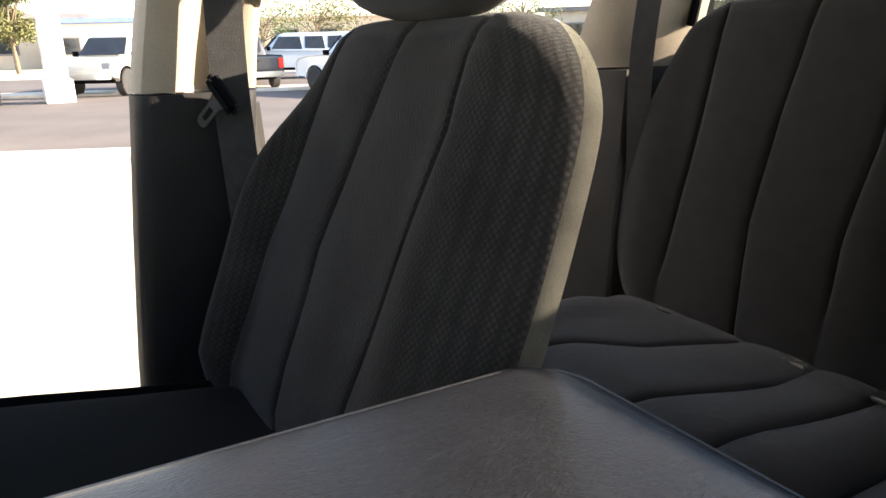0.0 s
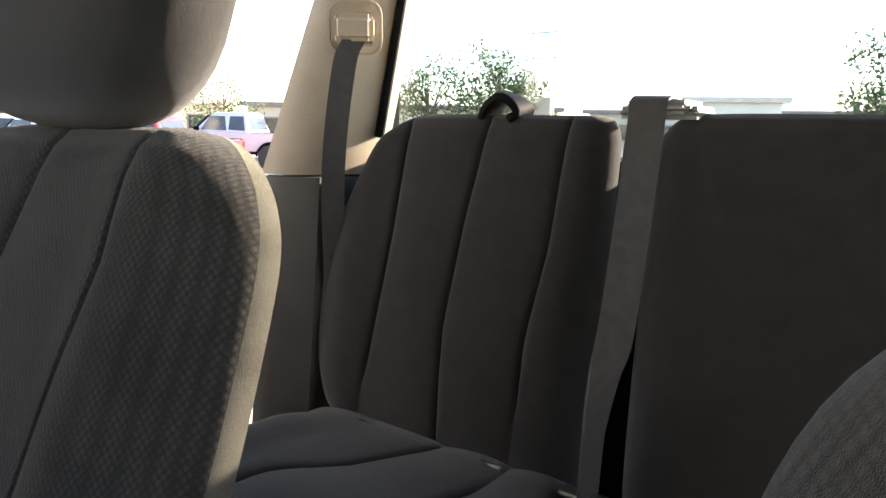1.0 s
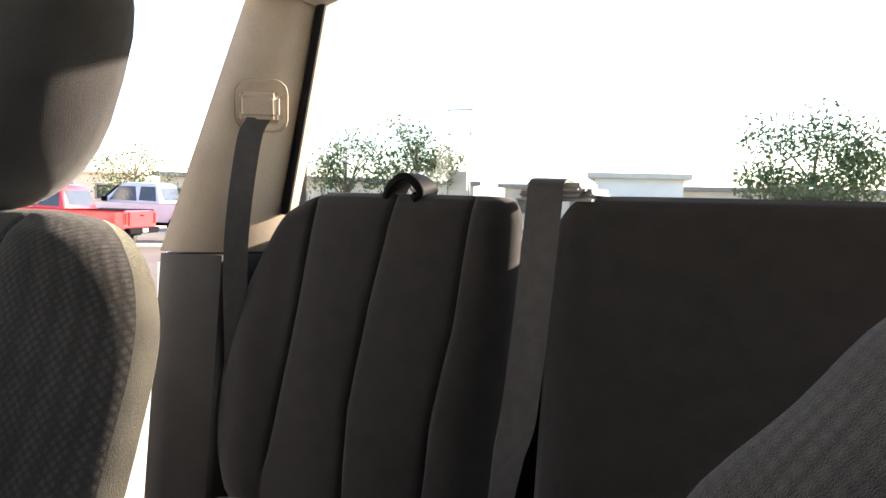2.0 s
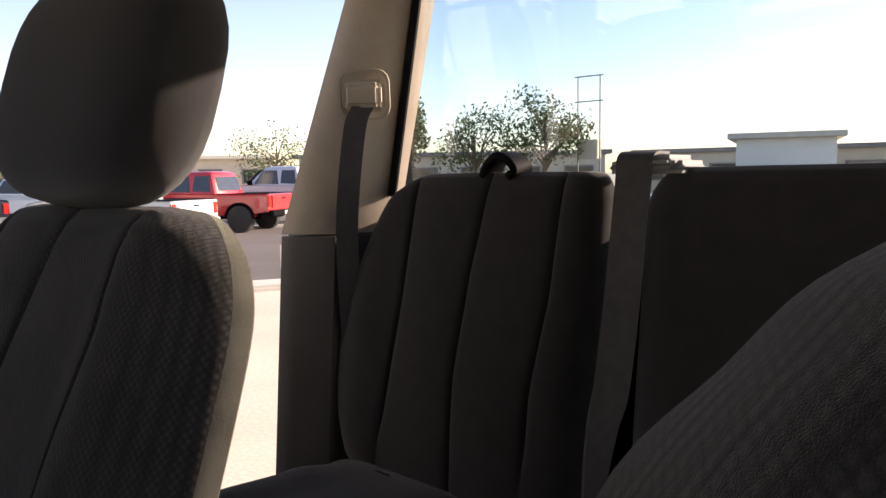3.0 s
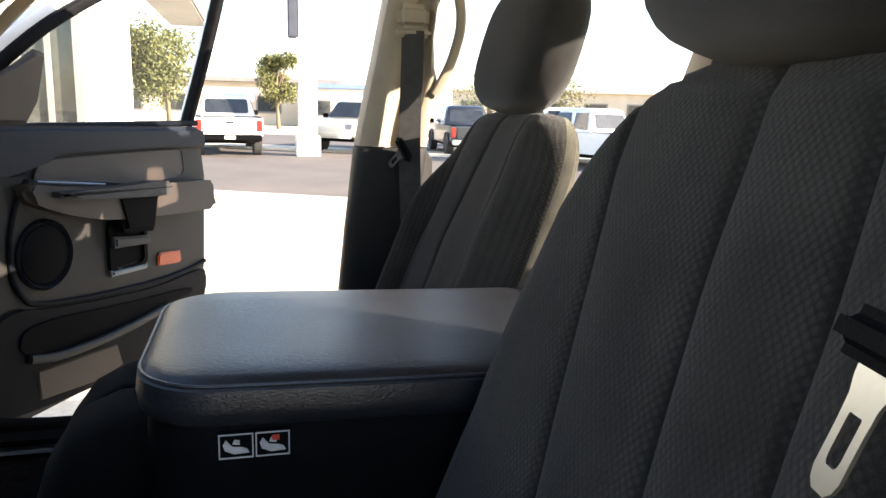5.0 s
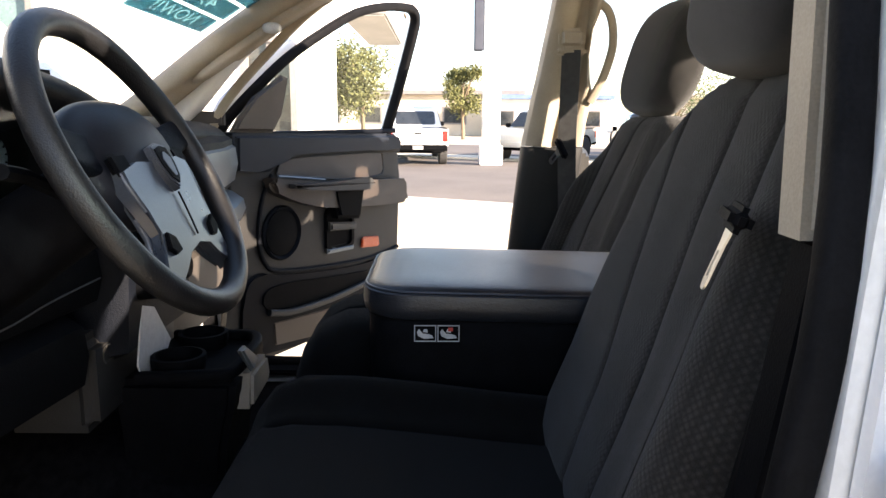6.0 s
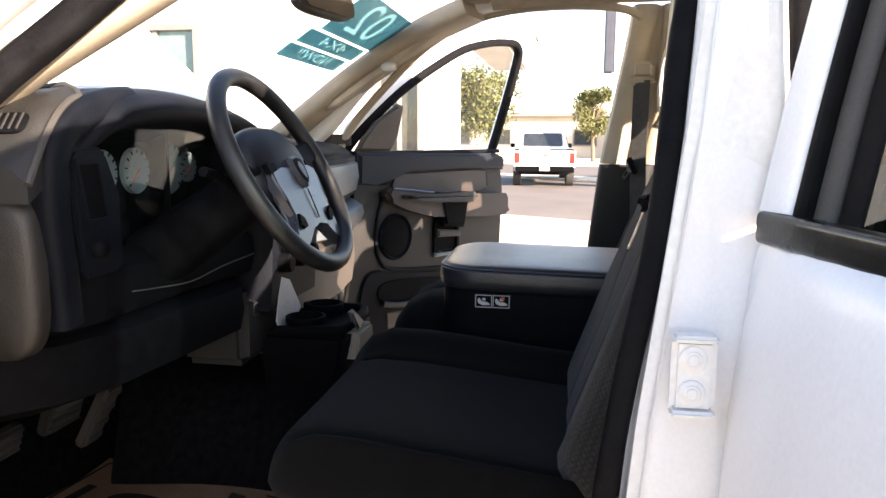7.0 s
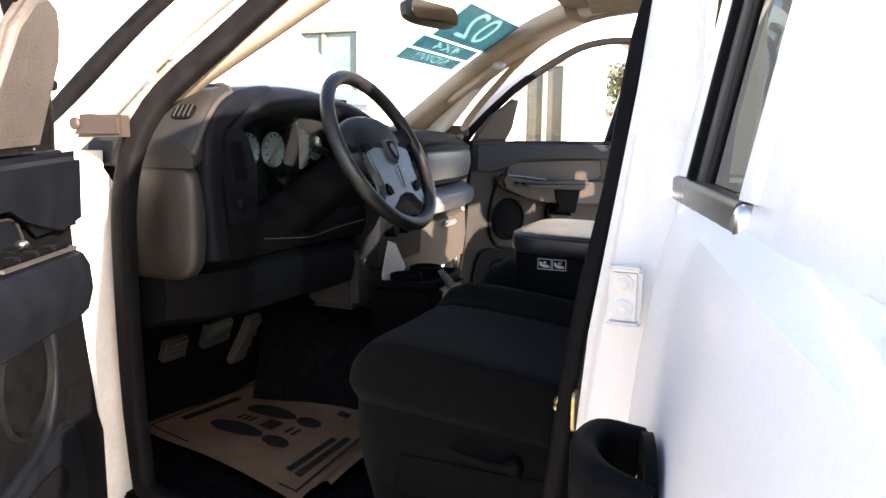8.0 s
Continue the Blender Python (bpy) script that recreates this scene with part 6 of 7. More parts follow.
    # window frame, glass, belt strip
    loop = [(0.02, 1.635), (0.07, 1.70), (0.15, 1.775), (0.26, 1.865), (0.40, 1.95), (0.56, 2.03), (0.72, 2.07), (0.86, 2.085), (0.915, 2.08), (0.948, 2.055), (0.958, 2.0), (0.952, 1.80), (0.938, 1.62)]
    fp = [(p.x, p.y) for p in smooth_path([(a, b, 0) for a, b in loop], 4)]
    bm = bmesh.new()
    sweep(bm, [d3(0.5 + (u - 0.5) * 1.045, v + 0.018 * (v > 1.7), -0.05) for u, v in fp], rrect(0.04, 0.03, 0.008), (nx, ny, 0))
    part("window_frame", bm, WHITE, door)
    bm = bmesh.new()
    sweep(bm, [d3(u, v, -0.03) for u, v in fp], rrect(0.03, 0.036, 0.008), (nx, ny, 0))
    part("frame_seal", bm, RUBBER, door)
    bm = bmesh.new()
    g = [bm.verts.new(d3(u, v, -0.045)) for u, v in fp]
    bm.faces.new(g)
    ob = part("window_glass", bm, GLASS, door)
    ob.visible_shadow = False
    bm = bmesh.new()
    sweep(bm, [d3(u, 1.628, -0.012) for u in (0.02, 0.5, 0.955)], rrect(0.03, 0.018, 0.006), (0, 0, 1))
    part("belt_strip", bm, SLATE, door)
    bm = bmesh.new()
    sweep(bm, [d3(0.222, 1.63, -0.035), d3(0.228, 1.80, -0.035)], rrect(0.014, 0.014, 0.004), (nx, ny, 0))
    part("division_bar", bm, LABEL, door, "pale vertical window bar")
    return door, d3


front_door("passenger_front_door", 0.86, 0.885, 1, "open front passenger door with grey and brown trim panel", DOORGREY)
# Driver's panel takes near-black tones for shade; the passenger's keeps its grey and brown.
ddoor, q3 = front_door("driver_front_door", -0.985, 0.925, -1, "open driver's door with trim darkened for shade and window switches", BLACK, SLATE)
# window switch pod on the driver's door
bm = bmesh.new()
prof = [(0.03, 1.40), (0.10, 1.405), (0.122, 1.42), (0.130, 1.45), (0.127, 1.485), (0.118, 1.502), (0.105, 1.508), (0.03, 1.512)]
loft(bm, [[q3(u, 1.46 + (v - 1.46) * k + d, 0.03 + (w - 0.03) * k) for w, v in prof] for u, k, d in ((0.235, 0.55, -0.012), (0.238, 0.75, -0.008), (0.248, 0.9, -0.004), (0.268, 0.97, 0.0), (0.30, 1.0, 0.0), (0.52, 1.0, 0.006), (0.62, 0.9, 0.004), (0.66, 0.7, 0.0))])
pod = part("switch_pod", bm, SLATE, ddoor)
bm = bmesh.new()
frame_slab(bm, [(0.272, 0.044), (0.50, 0.044), (0.50, 0.114), (0.285, 0.114), (0.272, 0.10)], [(0.278, 0.05), (0.494, 0.05), (0.494, 0.108), (0.288, 0.108), (0.278, 0.097)], lambda u, v, w: q3(u, 1.509 + 0.027 * (u - 0.3) + w, v), 0.004)
part("switch_frame", bm, GREY, pod, "grey frame round the window switches")
for i in range(4):
    for j in range(2):
        bm = bmesh.new()
        u0, w0 = 0.284 + 0.052 * i, 0.054 + 0.027 * j
        slab(bm, [(u0, w0), (u0 + 0.044, w0), (u0 + 0.044, w0 + 0.022), (u0, w0 + 0.022)], lambda u, v, w: q3(u, 1.508 + 0.027 * (u - 0.3) + w + 0.12 * abs(u - u0 - 0.022), v), 0.008, 0.0025)
        part("window_switch", bm, BLACK, pod)
bm = bmesh.new()
egg(bm, (0.008, 0.008, 0.005), Matrix.Translation(q3(0.33, 1.522, 0.062)), 2.5, 12, 8)
part("mirror_knob", bm, CHROME, pod, "small bright switch knob")

# rear doors, swung open, seen from outside


def hinge(z, rd):
    """A painted plate hinge between the pillar and this door."""
    bm = bmesh.new()
    rbox(bm, -0.950, -0.936, -0.044, -0.001, z - 0.038, z + 0.038, 0.006)
    rbox(bm, -0.957, -0.937, -0.044, -0.001, z + 0.034, z + 0.041, 0.003)
    rbox(bm, -0.957, -0.937, -0.044, -0.001, z - 0.041, z - 0.034, 0.003)
    hp = part("hinge", bm, PRIMER, rd, "white painted steel hinge plate")
    for dy, dz in ((-0.021, 0.017), (-0.021, -0.017)):
        bm = bmesh.new()
        for r, a, b in ((0.0135, 0.949, 0.9525), (0.0092, 0.949, 0.9535), (0.006, 0.949, 0.9548)):
            loft(bm, [[(-x, dy + r * k * math.cos(2 * math.pi * i / 14), z + dz + r * k * math.sin(2 * math.pi * i / 14)) for i in range(14)] for x, k in ((a, 1), (b - 0.001, 1), (b, 0.85))])
        part("bolt", bm, PRIMER, hp)


def rear_door(name, s, hx, hy, label, L=0.71, pane=GLASS):
    """s: its side. u runs from the hinge to the free end, w outwards."""
    RU, RN = Vector((s * 0.985, -0.172, 0)).normalized(), Vector((s * 0.172, 0.985, 0)).normalized()
    RH = Vector((hx, hy, 0))

    def r3(u, v, w):
        bulge = 0.09 * (1 - ((v - 1.2) / 0.55) ** 2) * math.tanh(max(0, u + 0.055) / 0.11) ** 0.8 if v < 1.75 else 0.0
        return RH + RU * u + RN * (w + bulge - 0.26 * max(0, v - 1.6)) + Vector((0, 0, v))

    # window: it leans in from the belt line
    WU, WN, WB = Vector((s * 0.977, -0.214, 0)).normalized(), Vector((s * 0.214, 0.977, 0)).normalized(), Vector((hx - s * 0.02, hy + 0.02, 0))
    w3 = lambda u, v, w: WB + WU * u + WN * (w - 0.19 * (v - 1.62)) + Vector((0, 0, v))
    rd = thing(name, RH + Vector((0, 0.02, 0.85)), label, "car door", "rear doors")
    bm = bmesh.new()
    rows = []
    edge = lambda v: -0.05 + (0.06 * ((v - 1.25) / 0.35) ** 3 if v > 1.25 else 0.12 * ((1.25 - v) / 0.4) ** 2)
    vv = list(np.linspace(0.82, 1.56, 16)) + [1.575, 1.585]
    for v in vv:
        k = min(1.0, (1.585 - v) / 0.04)
        e = edge(v)
        row = [r3(e, v, -0.05), r3(e - 0.004, v, -0.02), r3(e + 0.003, v, -0.004), r3(e + 0.012, v, 0.0)]
        row += [r3(u, v, -0.006 * (1 - k)) for u in np.linspace(e + 0.05, L - 0.015, 16)]
        row += [r3(L, v, -0.008), r3(L + 0.003, v, -0.05)]
        rows.append(row)
    us = [edge(1.585) + d for d in (0.0, -0.004, 0.003, 0.012)] + list(np.linspace(edge(1.585) + 0.05, L - 0.015, 16)) + [L, L + 0.003]
    rows.append([w3(u + 0.02, 1.602, 0.01 if 4 <= i < 20 else 0.0) for i, u in enumerate(us)])
    loft(bm, rows, closed=False)
    part("door_skin", bm, WHITE, rd)
    bm = bmesh.new()
    slab(bm, [(0.03, 0.84), (L - 0.08, 0.84), (L - 0.08, 1.58), (0.12, 1.58), (0.03, 1.35)], lambda u, v, w: RH + RU * u + RN * (-0.03 - w) + Vector((0, 0, v)), 0.06, 0.01)
    part("inner_panel", bm, GREY, rd)
    bm = bmesh.new()
    sweep(bm, [w3(u, 1.607, 0.008) for u in (0.045, 0.1, 0.2, 0.3, 0.41)], rrect(0.022, 0.031, 0.006), (0, 0, 1))
    bmo = part("belt_moulding", bm, GUNMETAL, rd, "dark satin belt moulding")
    bm = bmesh.new()
    egg(bm, (0.011, 0.012, 0.016), Matrix.Translation(w3(0.412, 1.605, 0.008)), 3.0, 16, 10)
    part("moulding_cap", bm, CHROME, bmo, "bright end cap")
    frame_pts = [(0.06, 1.62), (0.058, 1.75), (0.065, 1.95), (0.085, 2.04), (0.13, 2.085), (0.36, 2.09), (0.40, 2.06), (0.41, 1.85), (0.415, 1.62)]
    ff = [(p.x, p.y) for p in smooth_path([(a, b, 0) for a, b in frame_pts], 4)]
    fin = lambda d: [(u + d if u < 0.25 else u - 0.5 * d, v - (d if v > 2.0 else 0)) for u, v in ff]
    for nm, d, w0, wd, th, mat in (("window_frame", 0.0, 0.0, 0.058, 0.03, WHITE), ("frame_seal", 0.037, 0.002, 0.016, 0.022, RUBBER), ("glass_channel", 0.06, -0.004, 0.03, 0.014, GREY), ("inner_seal", 0.092, -0.008, 0.035, 0.012, RUBBER)):
        bm = bmesh.new()
        path = fin(d) if d < 0.05 else fin(d)[:14]
        sweep(bm, [w3(u, v, w0) for u, v in path], rrect(wd, th, 0.005), WN)
        part(nm, bm, mat, rd)
    bm = bmesh.new()
    bm.faces.new([bm.verts.new(w3(u, v, -0.004)) for u, v in ff])
    part("window_glass", bm, pane, rd, "side window glass").visible_shadow = pane is DARK_GLASS
    bm = bmesh.new()
    rows = []
    for v in np.linspace(1.585, 2.11, 10):
        k = max(0, v - 2.02) / 0.09
        rows.append([w3(0.405, v, -0.03), w3(0.405, v, 0.0), w3(0.43, v, 0.012), w3(0.55, v, 0.014), w3(L - 0.02 - 0.1 * k, v, 0.0), w3(L - 0.1 * k, v, -0.03)])
    loft(bm, rows)
    part("rear_pillar_panel", bm, WHITE, rd)
    hd = bmesh.new()
    H0 = r3(0.475, 1.405, 0.0)
    HM = Matrix.Translation(H0) @ Matrix(((RU.x, RN.x, 0, 0), (RU.y, RN.y, 0, 0), (0, 0, 1, 0), (0, 0, 0, 1))) @ Matrix.Scale(0.86, 4)
    frame_slab(hd, rrect(0.12, 0.11, 0.05, 5), rrect(0.09, 0.07, 0.03, 5), lambda u, v, w: HM @ Vector((u, 0.0 + w, v)), 0.01)
    oh = part("outer_handle", hd, BLACK, rd, "black plastic pull handle")
    bm = bmesh.new()
    sweep(bm, smooth_path([HM @ Vector(p) for p in ((-0.06, 0.012, 0.01), (-0.045, 0.046, 0.02), (0.0, 0.06, 0.022), (0.045, 0.046, 0.02), (0.06, 0.012, 0.01))], 5), rrect(0.02, 0.055, 0.009), (0, 0, 1))
    part("handle_flap", bm, BLACK, oh)
    bm = bmesh.new()
    slab(bm, rrect(0.10, 0.07, 0.03, 5), lambda u, v, w: HM @ Vector((u, 0.001 + w, v)), 0.002)
    part("handle_recess", bm, BLACK, oh)
    return rd


# Length and dark tint are added to keep sun off the driver's dash.
rdoor = rear_door("driver_rear_door", -1, -0.905, -0.105, "open white rear door beside the driver's door pillar", 0.86, DARK_GLASS)
hinge(1.462, rdoor)
hinge(1.06, rdoor)
rear_door("passenger_rear_door", 1, 0.845, -0.105, "open white rear door on the passenger side")

# ---------------------------------------------------------------- white building beside the lot
bld = thing("dealer_building", (8, 4, 0), "white stucco building with dark-framed windows", "building")


def wall_x(bm, x, y0, y1, z0, z1, th, holes):
    """A wall facing -x with window holes through it."""
    ys = sorted({y0, y1, *[h[0] for h in holes], *[h[1] for h in holes]})
    zs = sorted({z0, z1, *[h[2] for h in holes], *[h[3] for h in holes]})
    for a, b in zip(ys, ys[1:]):
        for c, d in zip(zs, zs[1:]):
            if not any(h[0] <= a and b <= h[1] and h[2] <= c and d <= h[3] for h in holes):
                rbox(bm, x, x + th, a, b, c, d, 0)
    return bm


HOLES = [(1.62, 2.15, 1.05, 2.43), (4.10, 5.15, 1.9, 2.88), (6.6, 7.8, 1.2, 2.7)]
bm = bmesh.new()
wall_x(bm, 6.0, 1.27, 16.0, 0, 4.2, 0.25, HOLES)
loft(bm, [[(6.25, 1.27, z), (14.0, 3.4, z), (14.0, 3.65, z), (6.25, 1.5, z)] for z in (0, 4.2)])
part("wall", bm, STUCCO, bld, smooth=False)
bm = bmesh.new()
loft(bm, [[(5.85, 1.15, z), (14.0, 3.3, z), (14.0, 16.0, z), (5.85, 16.0, z)] for z in (4.2, 4.4)])
part("roof", bm, ROOFING, bld)
bm = bmesh.new()
rbox(bm, 6.3, 9.5, 0.78, 1.25, 2.66, 2.78, 0.02)
part("eave", bm, ROOFING, bld)
for y0, y1, z0, z1 in HOLES:
    bm = bmesh.new()
    frame_slab(bm, [(y0, z0), (y1, z0), (y1, z1), (y0, z1)], [(y0 + 0.06, z0 + 0.06), (y1 - 0.06, z0 + 0.06), (y1 - 0.06, z1 - 0.06), (y0 + 0.06, z1 - 0.06)], lambda u, v, w: Vector((5.97 + w, u, v)), 0.12)
    wf = part("window", bm, ROOFING, bld)
    bm = bmesh.new()
    rbox(bm, 6.05, 6.06, y0 + 0.05, y1 - 0.05, z0 + 0.05, z1 - 0.05, 0)
    part("pane", bm, DARK_PANE if y0 < 2 else PANE, wf)
    bm = bmesh.new()
    rbox(bm, 6.0, 6.05, (y0 + y1) / 2 - 0.02, (y0 + y1) / 2 + 0.02, z0 + 0.05, z1 - 0.05, 0)
    part("mullion", bm, ROOFING, wf)

# ---------------------------------------------------------------- parked vehicles


def wheel_mesh(bm_t, bm_r, x, y, r, w):
    for bm, rr, prof in ((bm_t, r, ((0.62, -0.5), (0.95, -0.5), (1.0, -0.4), (1.0, 0.4), (0.95, 0.5), (0.62, 0.5))), (bm_r, r, ((0.05, -0.42), (0.2, -0.5), (0.55, -0.38), (0.63, -0.48), (0.63, 0.48), (0.55, 0.38), (0.2, 0.5), (0.05, 0.42)))):
        loft(bm, [[(x + rr * k * math.cos(2 * math.pi * i / 20), y + w * o, r + rr * k * math.sin(2 * math.pi * i / 20)) for i in range(20)] for k, o in prof])


def pickup(name, at, yaw, paint, label, lift=0.0, cap=False, scale=1.0):
    """A parked pickup; its nose towards local +x, origin on the ground under its middle. cap: a closed rear, as of a wagon."""
    t = thing(name, (0, 0, 0), label, "pickup truck", "parked vehicles")
    z = lift
    wr = 0.39 + lift * 0.35
    arch = lambda cx: [(cx + (wr + 0.07) * math.cos(a), wr + (wr + 0.07) * math.sin(a) - z) for a in np.linspace(math.pi - 0.12, 0.12, 9)]
    low = [(-2.74, 0.56), (-2.76, 0.8), (-2.75, 1.07), (-2.70, 1.10), (-0.6, 1.11), (1.36, 1.15), (2.0, 1.12), (2.45, 1.05), (2.60, 0.95), (2.66, 0.8), (2.64, 0.52)] + [(2.30, 0.48)] + arch(1.72)[::-1] + [(1.2, 0.44), (-1.2, 0.44)] + arch(-1.75)[::-1] + [(-2.3, 0.5)]
    bm = bmesh.new()
    rings = []
    for y, k in ((-0.93, 0.9), (-0.965, 0.35), (-0.97, 0.0), (-0.955, 0.0), (0.955, 0.0), (0.97, 0.0), (0.965, 0.35), (0.93, 0.9)):
        rings.append([(a * (1 - 0.012 * k), y, z + b - (0.035 * k if b > 1.0 else 0.0)) for a, b in low])
    loft(bm, rings)
    part("body", bm, paint, t)
    # cab above the belt line
    b0, b1, t0, t1 = (-2.62, 1.40, -2.40, 0.66) if cap else (-0.95, 1.40, -0.72, 0.66)
    at_ = lambda k: (b0 + (t0 - b0) * k, b1 + (t1 - b1) * k, 0.905 - 0.185 * k)
    bm = bmesh.new()
    rings = []
    for k, q in ((0.0, 0.0), (0.5, 0.0), (0.88, 0.0), (0.96, 0.02), (1.0, 0.07), (1.03, 0.16)):
        r0, r1, hw_ = at_(k)
        r0, r1, hw_ = r0 + q, r1 - q, hw_ - q
        c_ = 0.12
        zz = z + 1.08 + 0.72 * min(k, 1.0) + (0.03 if k > 1 else 0)
        rings.append([(r0, -hw_ + c_, zz), (r0 + c_ * 0.5, -hw_ + 0.02, zz), (r0 + c_ * 1.3, -hw_, zz), (r1 - c_ * 2, -hw_, zz), (r1 - c_ * 0.6, -hw_ + 0.05, zz), (r1, -hw_ + 0.2, zz), (r1 + 0.05, 0, zz), (r1, hw_ - 0.2, zz), (r1 - c_ * 0.6, hw_ - 0.05, zz), (r1 - c_ * 2, hw_, zz), (r0 + c_ * 1.3, hw_, zz), (r0 + c_ * 0.5, hw_ - 0.02, zz), (r0, hw_ - c_, zz)])
    loft(bm, rings)
    part("cab", bm, paint, t)
    if not cap:
        bm = bmesh.new()
        rbox(bm, -2.64, -1.0, -0.78, 0.78, z + 1.06, z + 1.112, 0.006)
        part("bed_opening", bm, BLACK, t)
        for s in (-1, 1):
            bm = bmesh.new()
            rbox(bm, -2.72, -0.98, min(s * 0.80, s * 0.95), max(s * 0.80, s * 0.95), z + 1.095, z + 1.125, 0.01)
            part("bed_rail", bm, BLACK, t)
    side = lambda u, v, w, s: Vector((u, s * (0.905 - 0.185 * (v - 1.08) / 0.72 + 0.004 + w), z + v))
    spans = [(-0.74, -0.1), (-0.02, 0.98)] if not cap else [(-2.3, -1.35), (-1.25, -0.4), (-0.3, 0.98)]
    for s in (-1, 1):
        for a, b in spans:
            lean_ = 0.30 if b > 0.5 else 0.02
            bm = bmesh.new()
            slab(bm, [(a, 1.17), (a + 0.10, 1.68), (b - lean_, 1.68), (b, 1.2)], lambda u, v, w: side(u, v, w, s), 0.008)
            part("side_window", bm, CAR_GLASS, t)
    bm = bmesh.new()
    slab(bm, rrect(1.36, 0.44, 0.07), lambda u, v, w: Vector((b0 + (t0 - b0) * (v + 0.35) / 0.72 - 0.004 - w, u * (1 - 0.12 * (v + 0.22)), z + 1.43 + v)), 0.008)
    part("rear_window", bm, CAR_GLASS, t)
    bm = bmesh.new()
    slab(bm, [(-0.78, 1.18), (0.78, 1.18), (0.66, 1.72), (-0.66, 1.72)], lambda u, v, w: Vector((1.45 - 0.74 * (v - 1.08) / 0.72 + 0.02 + w, u, z + v)), 0.01)
    part("windshield", bm, CAR_GLASS, t)
    # tail
    bm = bmesh.new()
    rbox(bm, -2.79, -2.74, -0.74, 0.74, z + 0.66, z + 1.05, 0.012)
    tg = part("tailgate", bm, paint, t)
    bm = bmesh.new()
    rbox(bm, -2.80, -2.785, -0.12, 0.12, z + 0.93, z + 0.98, 0.006)
    part("tailgate_handle", bm, BLACK, tg)
    bm = bmesh.new()
    rbox(bm, -2.90, -2.72, -0.93, 0.93, z + 0.42, z + 0.60, 0.03)
    bp = part("rear_bumper", bm, BLACK if lift else CHROME, t)
    bm = bmesh.new()
    rbox(bm, -2.905, -2.895, -0.16, 0.16, z + 0.46, z + 0.57, 0.003)
    part("plate", bm, LABEL, bp)
    for s in (-1, 1):
        bm = bmesh.new()
        rbox(bm, -2.78, -2.68, min(s * 0.79, s * 0.95), max(s * 0.79, s * 0.95), z + 0.70, z + 1.03, 0.015)
        part("tail_lamp", bm, LAMP_RED, t)
        bm = bmesh.new()
        rbox(bm, 2.55, 2.66, min(s * 0.62, s * 0.9), max(s * 0.62, s * 0.9), z + 0.75, z + 0.95, 0.02)
        part("headlight", bm, DIAL, t)
        bm = bmesh.new()
        rbox(bm, 1.0, 1.15, min(s * 0.95, s * 1.12), max(s * 0.95, s * 1.12), z + 1.14, z + 1.3, 0.02)
        part("side_mirror", bm, BLACK, t)
        for x in (-1.75, 1.72):
            r = wr
            bm = bmesh.new()
            sweep(bm, [(x + (r + 0.075) * math.cos(a), s * 0.955, r + (r + 0.075) * math.sin(a)) for a in np.linspace(0.1, math.pi - 0.1, 12)], rrect(0.05, 0.05, 0.012), (0, 1, 0))
            part("wheel_arch", bm, BLACK if lift else paint, t)
            bt_, br_ = bmesh.new(), bmesh.new()
            wheel_mesh(bt_, br_, x, s * 0.86, r, 0.26)
            w_ = part("wheel", bt_, TYRE, t)
            part("rim", br_, CHROME, w_)
    bm = bmesh.new()
    rbox(bm, 2.58, 2.72, -0.9, 0.9, z + 0.45, z + 0.66, 0.03)
    part("front_bumper", bm, CHROME, t)
    bm = bmesh.new()
    rbox(bm, -2.4, 2.3, -0.8, 0.8, z + 0.32, z + 0.55, 0.03)
    part("underbody", bm, BLACK, t)
    t.matrix_basis = Matrix.Translation(at) @ Matrix.Rotation(radians(yaw), 4, "Z") @ Matrix.Scale(scale, 4)
    return t


def paint(name, c):
    return surface(name, [v * 0.94 for v in c], c, 4, 0.3, 0, 0.02, 100, 0.06, 0.8)


WPAINT, RPAINT, KPAINT, SPAINT, BPAINT = paint("white_truck_paint", (0.75, 0.75, 0.74)), paint("red_truck_paint", (0.5, 0.02, 0.025)), paint("black_truck_paint", (0.015, 0.018, 0.025)), paint("silver_truck_paint", (0.5, 0.53, 0.57)), paint("pale_gold_paint", (0.55, 0.52, 0.44))
pickup("pickup_truck", (26.5, 1.15, 0), 4, WPAINT, "white pickup parked with its tail to the lot", 0.08, False, 1.06)
pickup("pickup_truck", (27.8, -3.9, 0), 145, BPAINT, "pale silver-gold pickup parked beside the sign post", 0.12)
pickup("pickup_truck", (27.6, -7.8, 0), -4, KPAINT, "black pickup with red tail lamps in the parking row")
pickup("pickup_truck", (21.2, -13.2, 0), 26, RPAINT, "red pickup with dark rear bumper parked in the row", 0.1)
pickup("pickup_truck", (21.0, -10.2, 0), 20, WPAINT, "white pickup parked in front of the red one")
pickup("pickup_truck", (22.5, -17.6, 0), 25, SPAINT, "lifted silver pickup on large tyres", 0.28)

pickup("sport_utility", (30.9, -11.4, 0), 62, paint("pale_blue_paint", (0.55, 0.62, 0.68)), "pale blue-white utility vehicle behind the black pickup", 0.05, True)
# ---------------------------------------------------------------- posts, signs, far side of the street
post = thing("sign_post", (24.5, -1.3, 0), "white square sign post with a dark panel on top", "sign post")
bm = bmesh.new()
rbox(bm, 24.2, 24.8, -1.85, -1.25, 0, 9, 0.03)
part("post_shaft", bm, WPAINT, post)
bm = bmesh.new()
rbox(bm, 24.1, 24.9, -1.95, -1.15, 0, 0.7, 0.03)
part("post_foot", bm, WPAINT, post)
bm = bmesh.new()
rbox(bm, 24.2, 24.8, -1.24, -0.93, 3.85, 9, 0.03)
part("sign_panel", bm, SIGN_DARK, post)


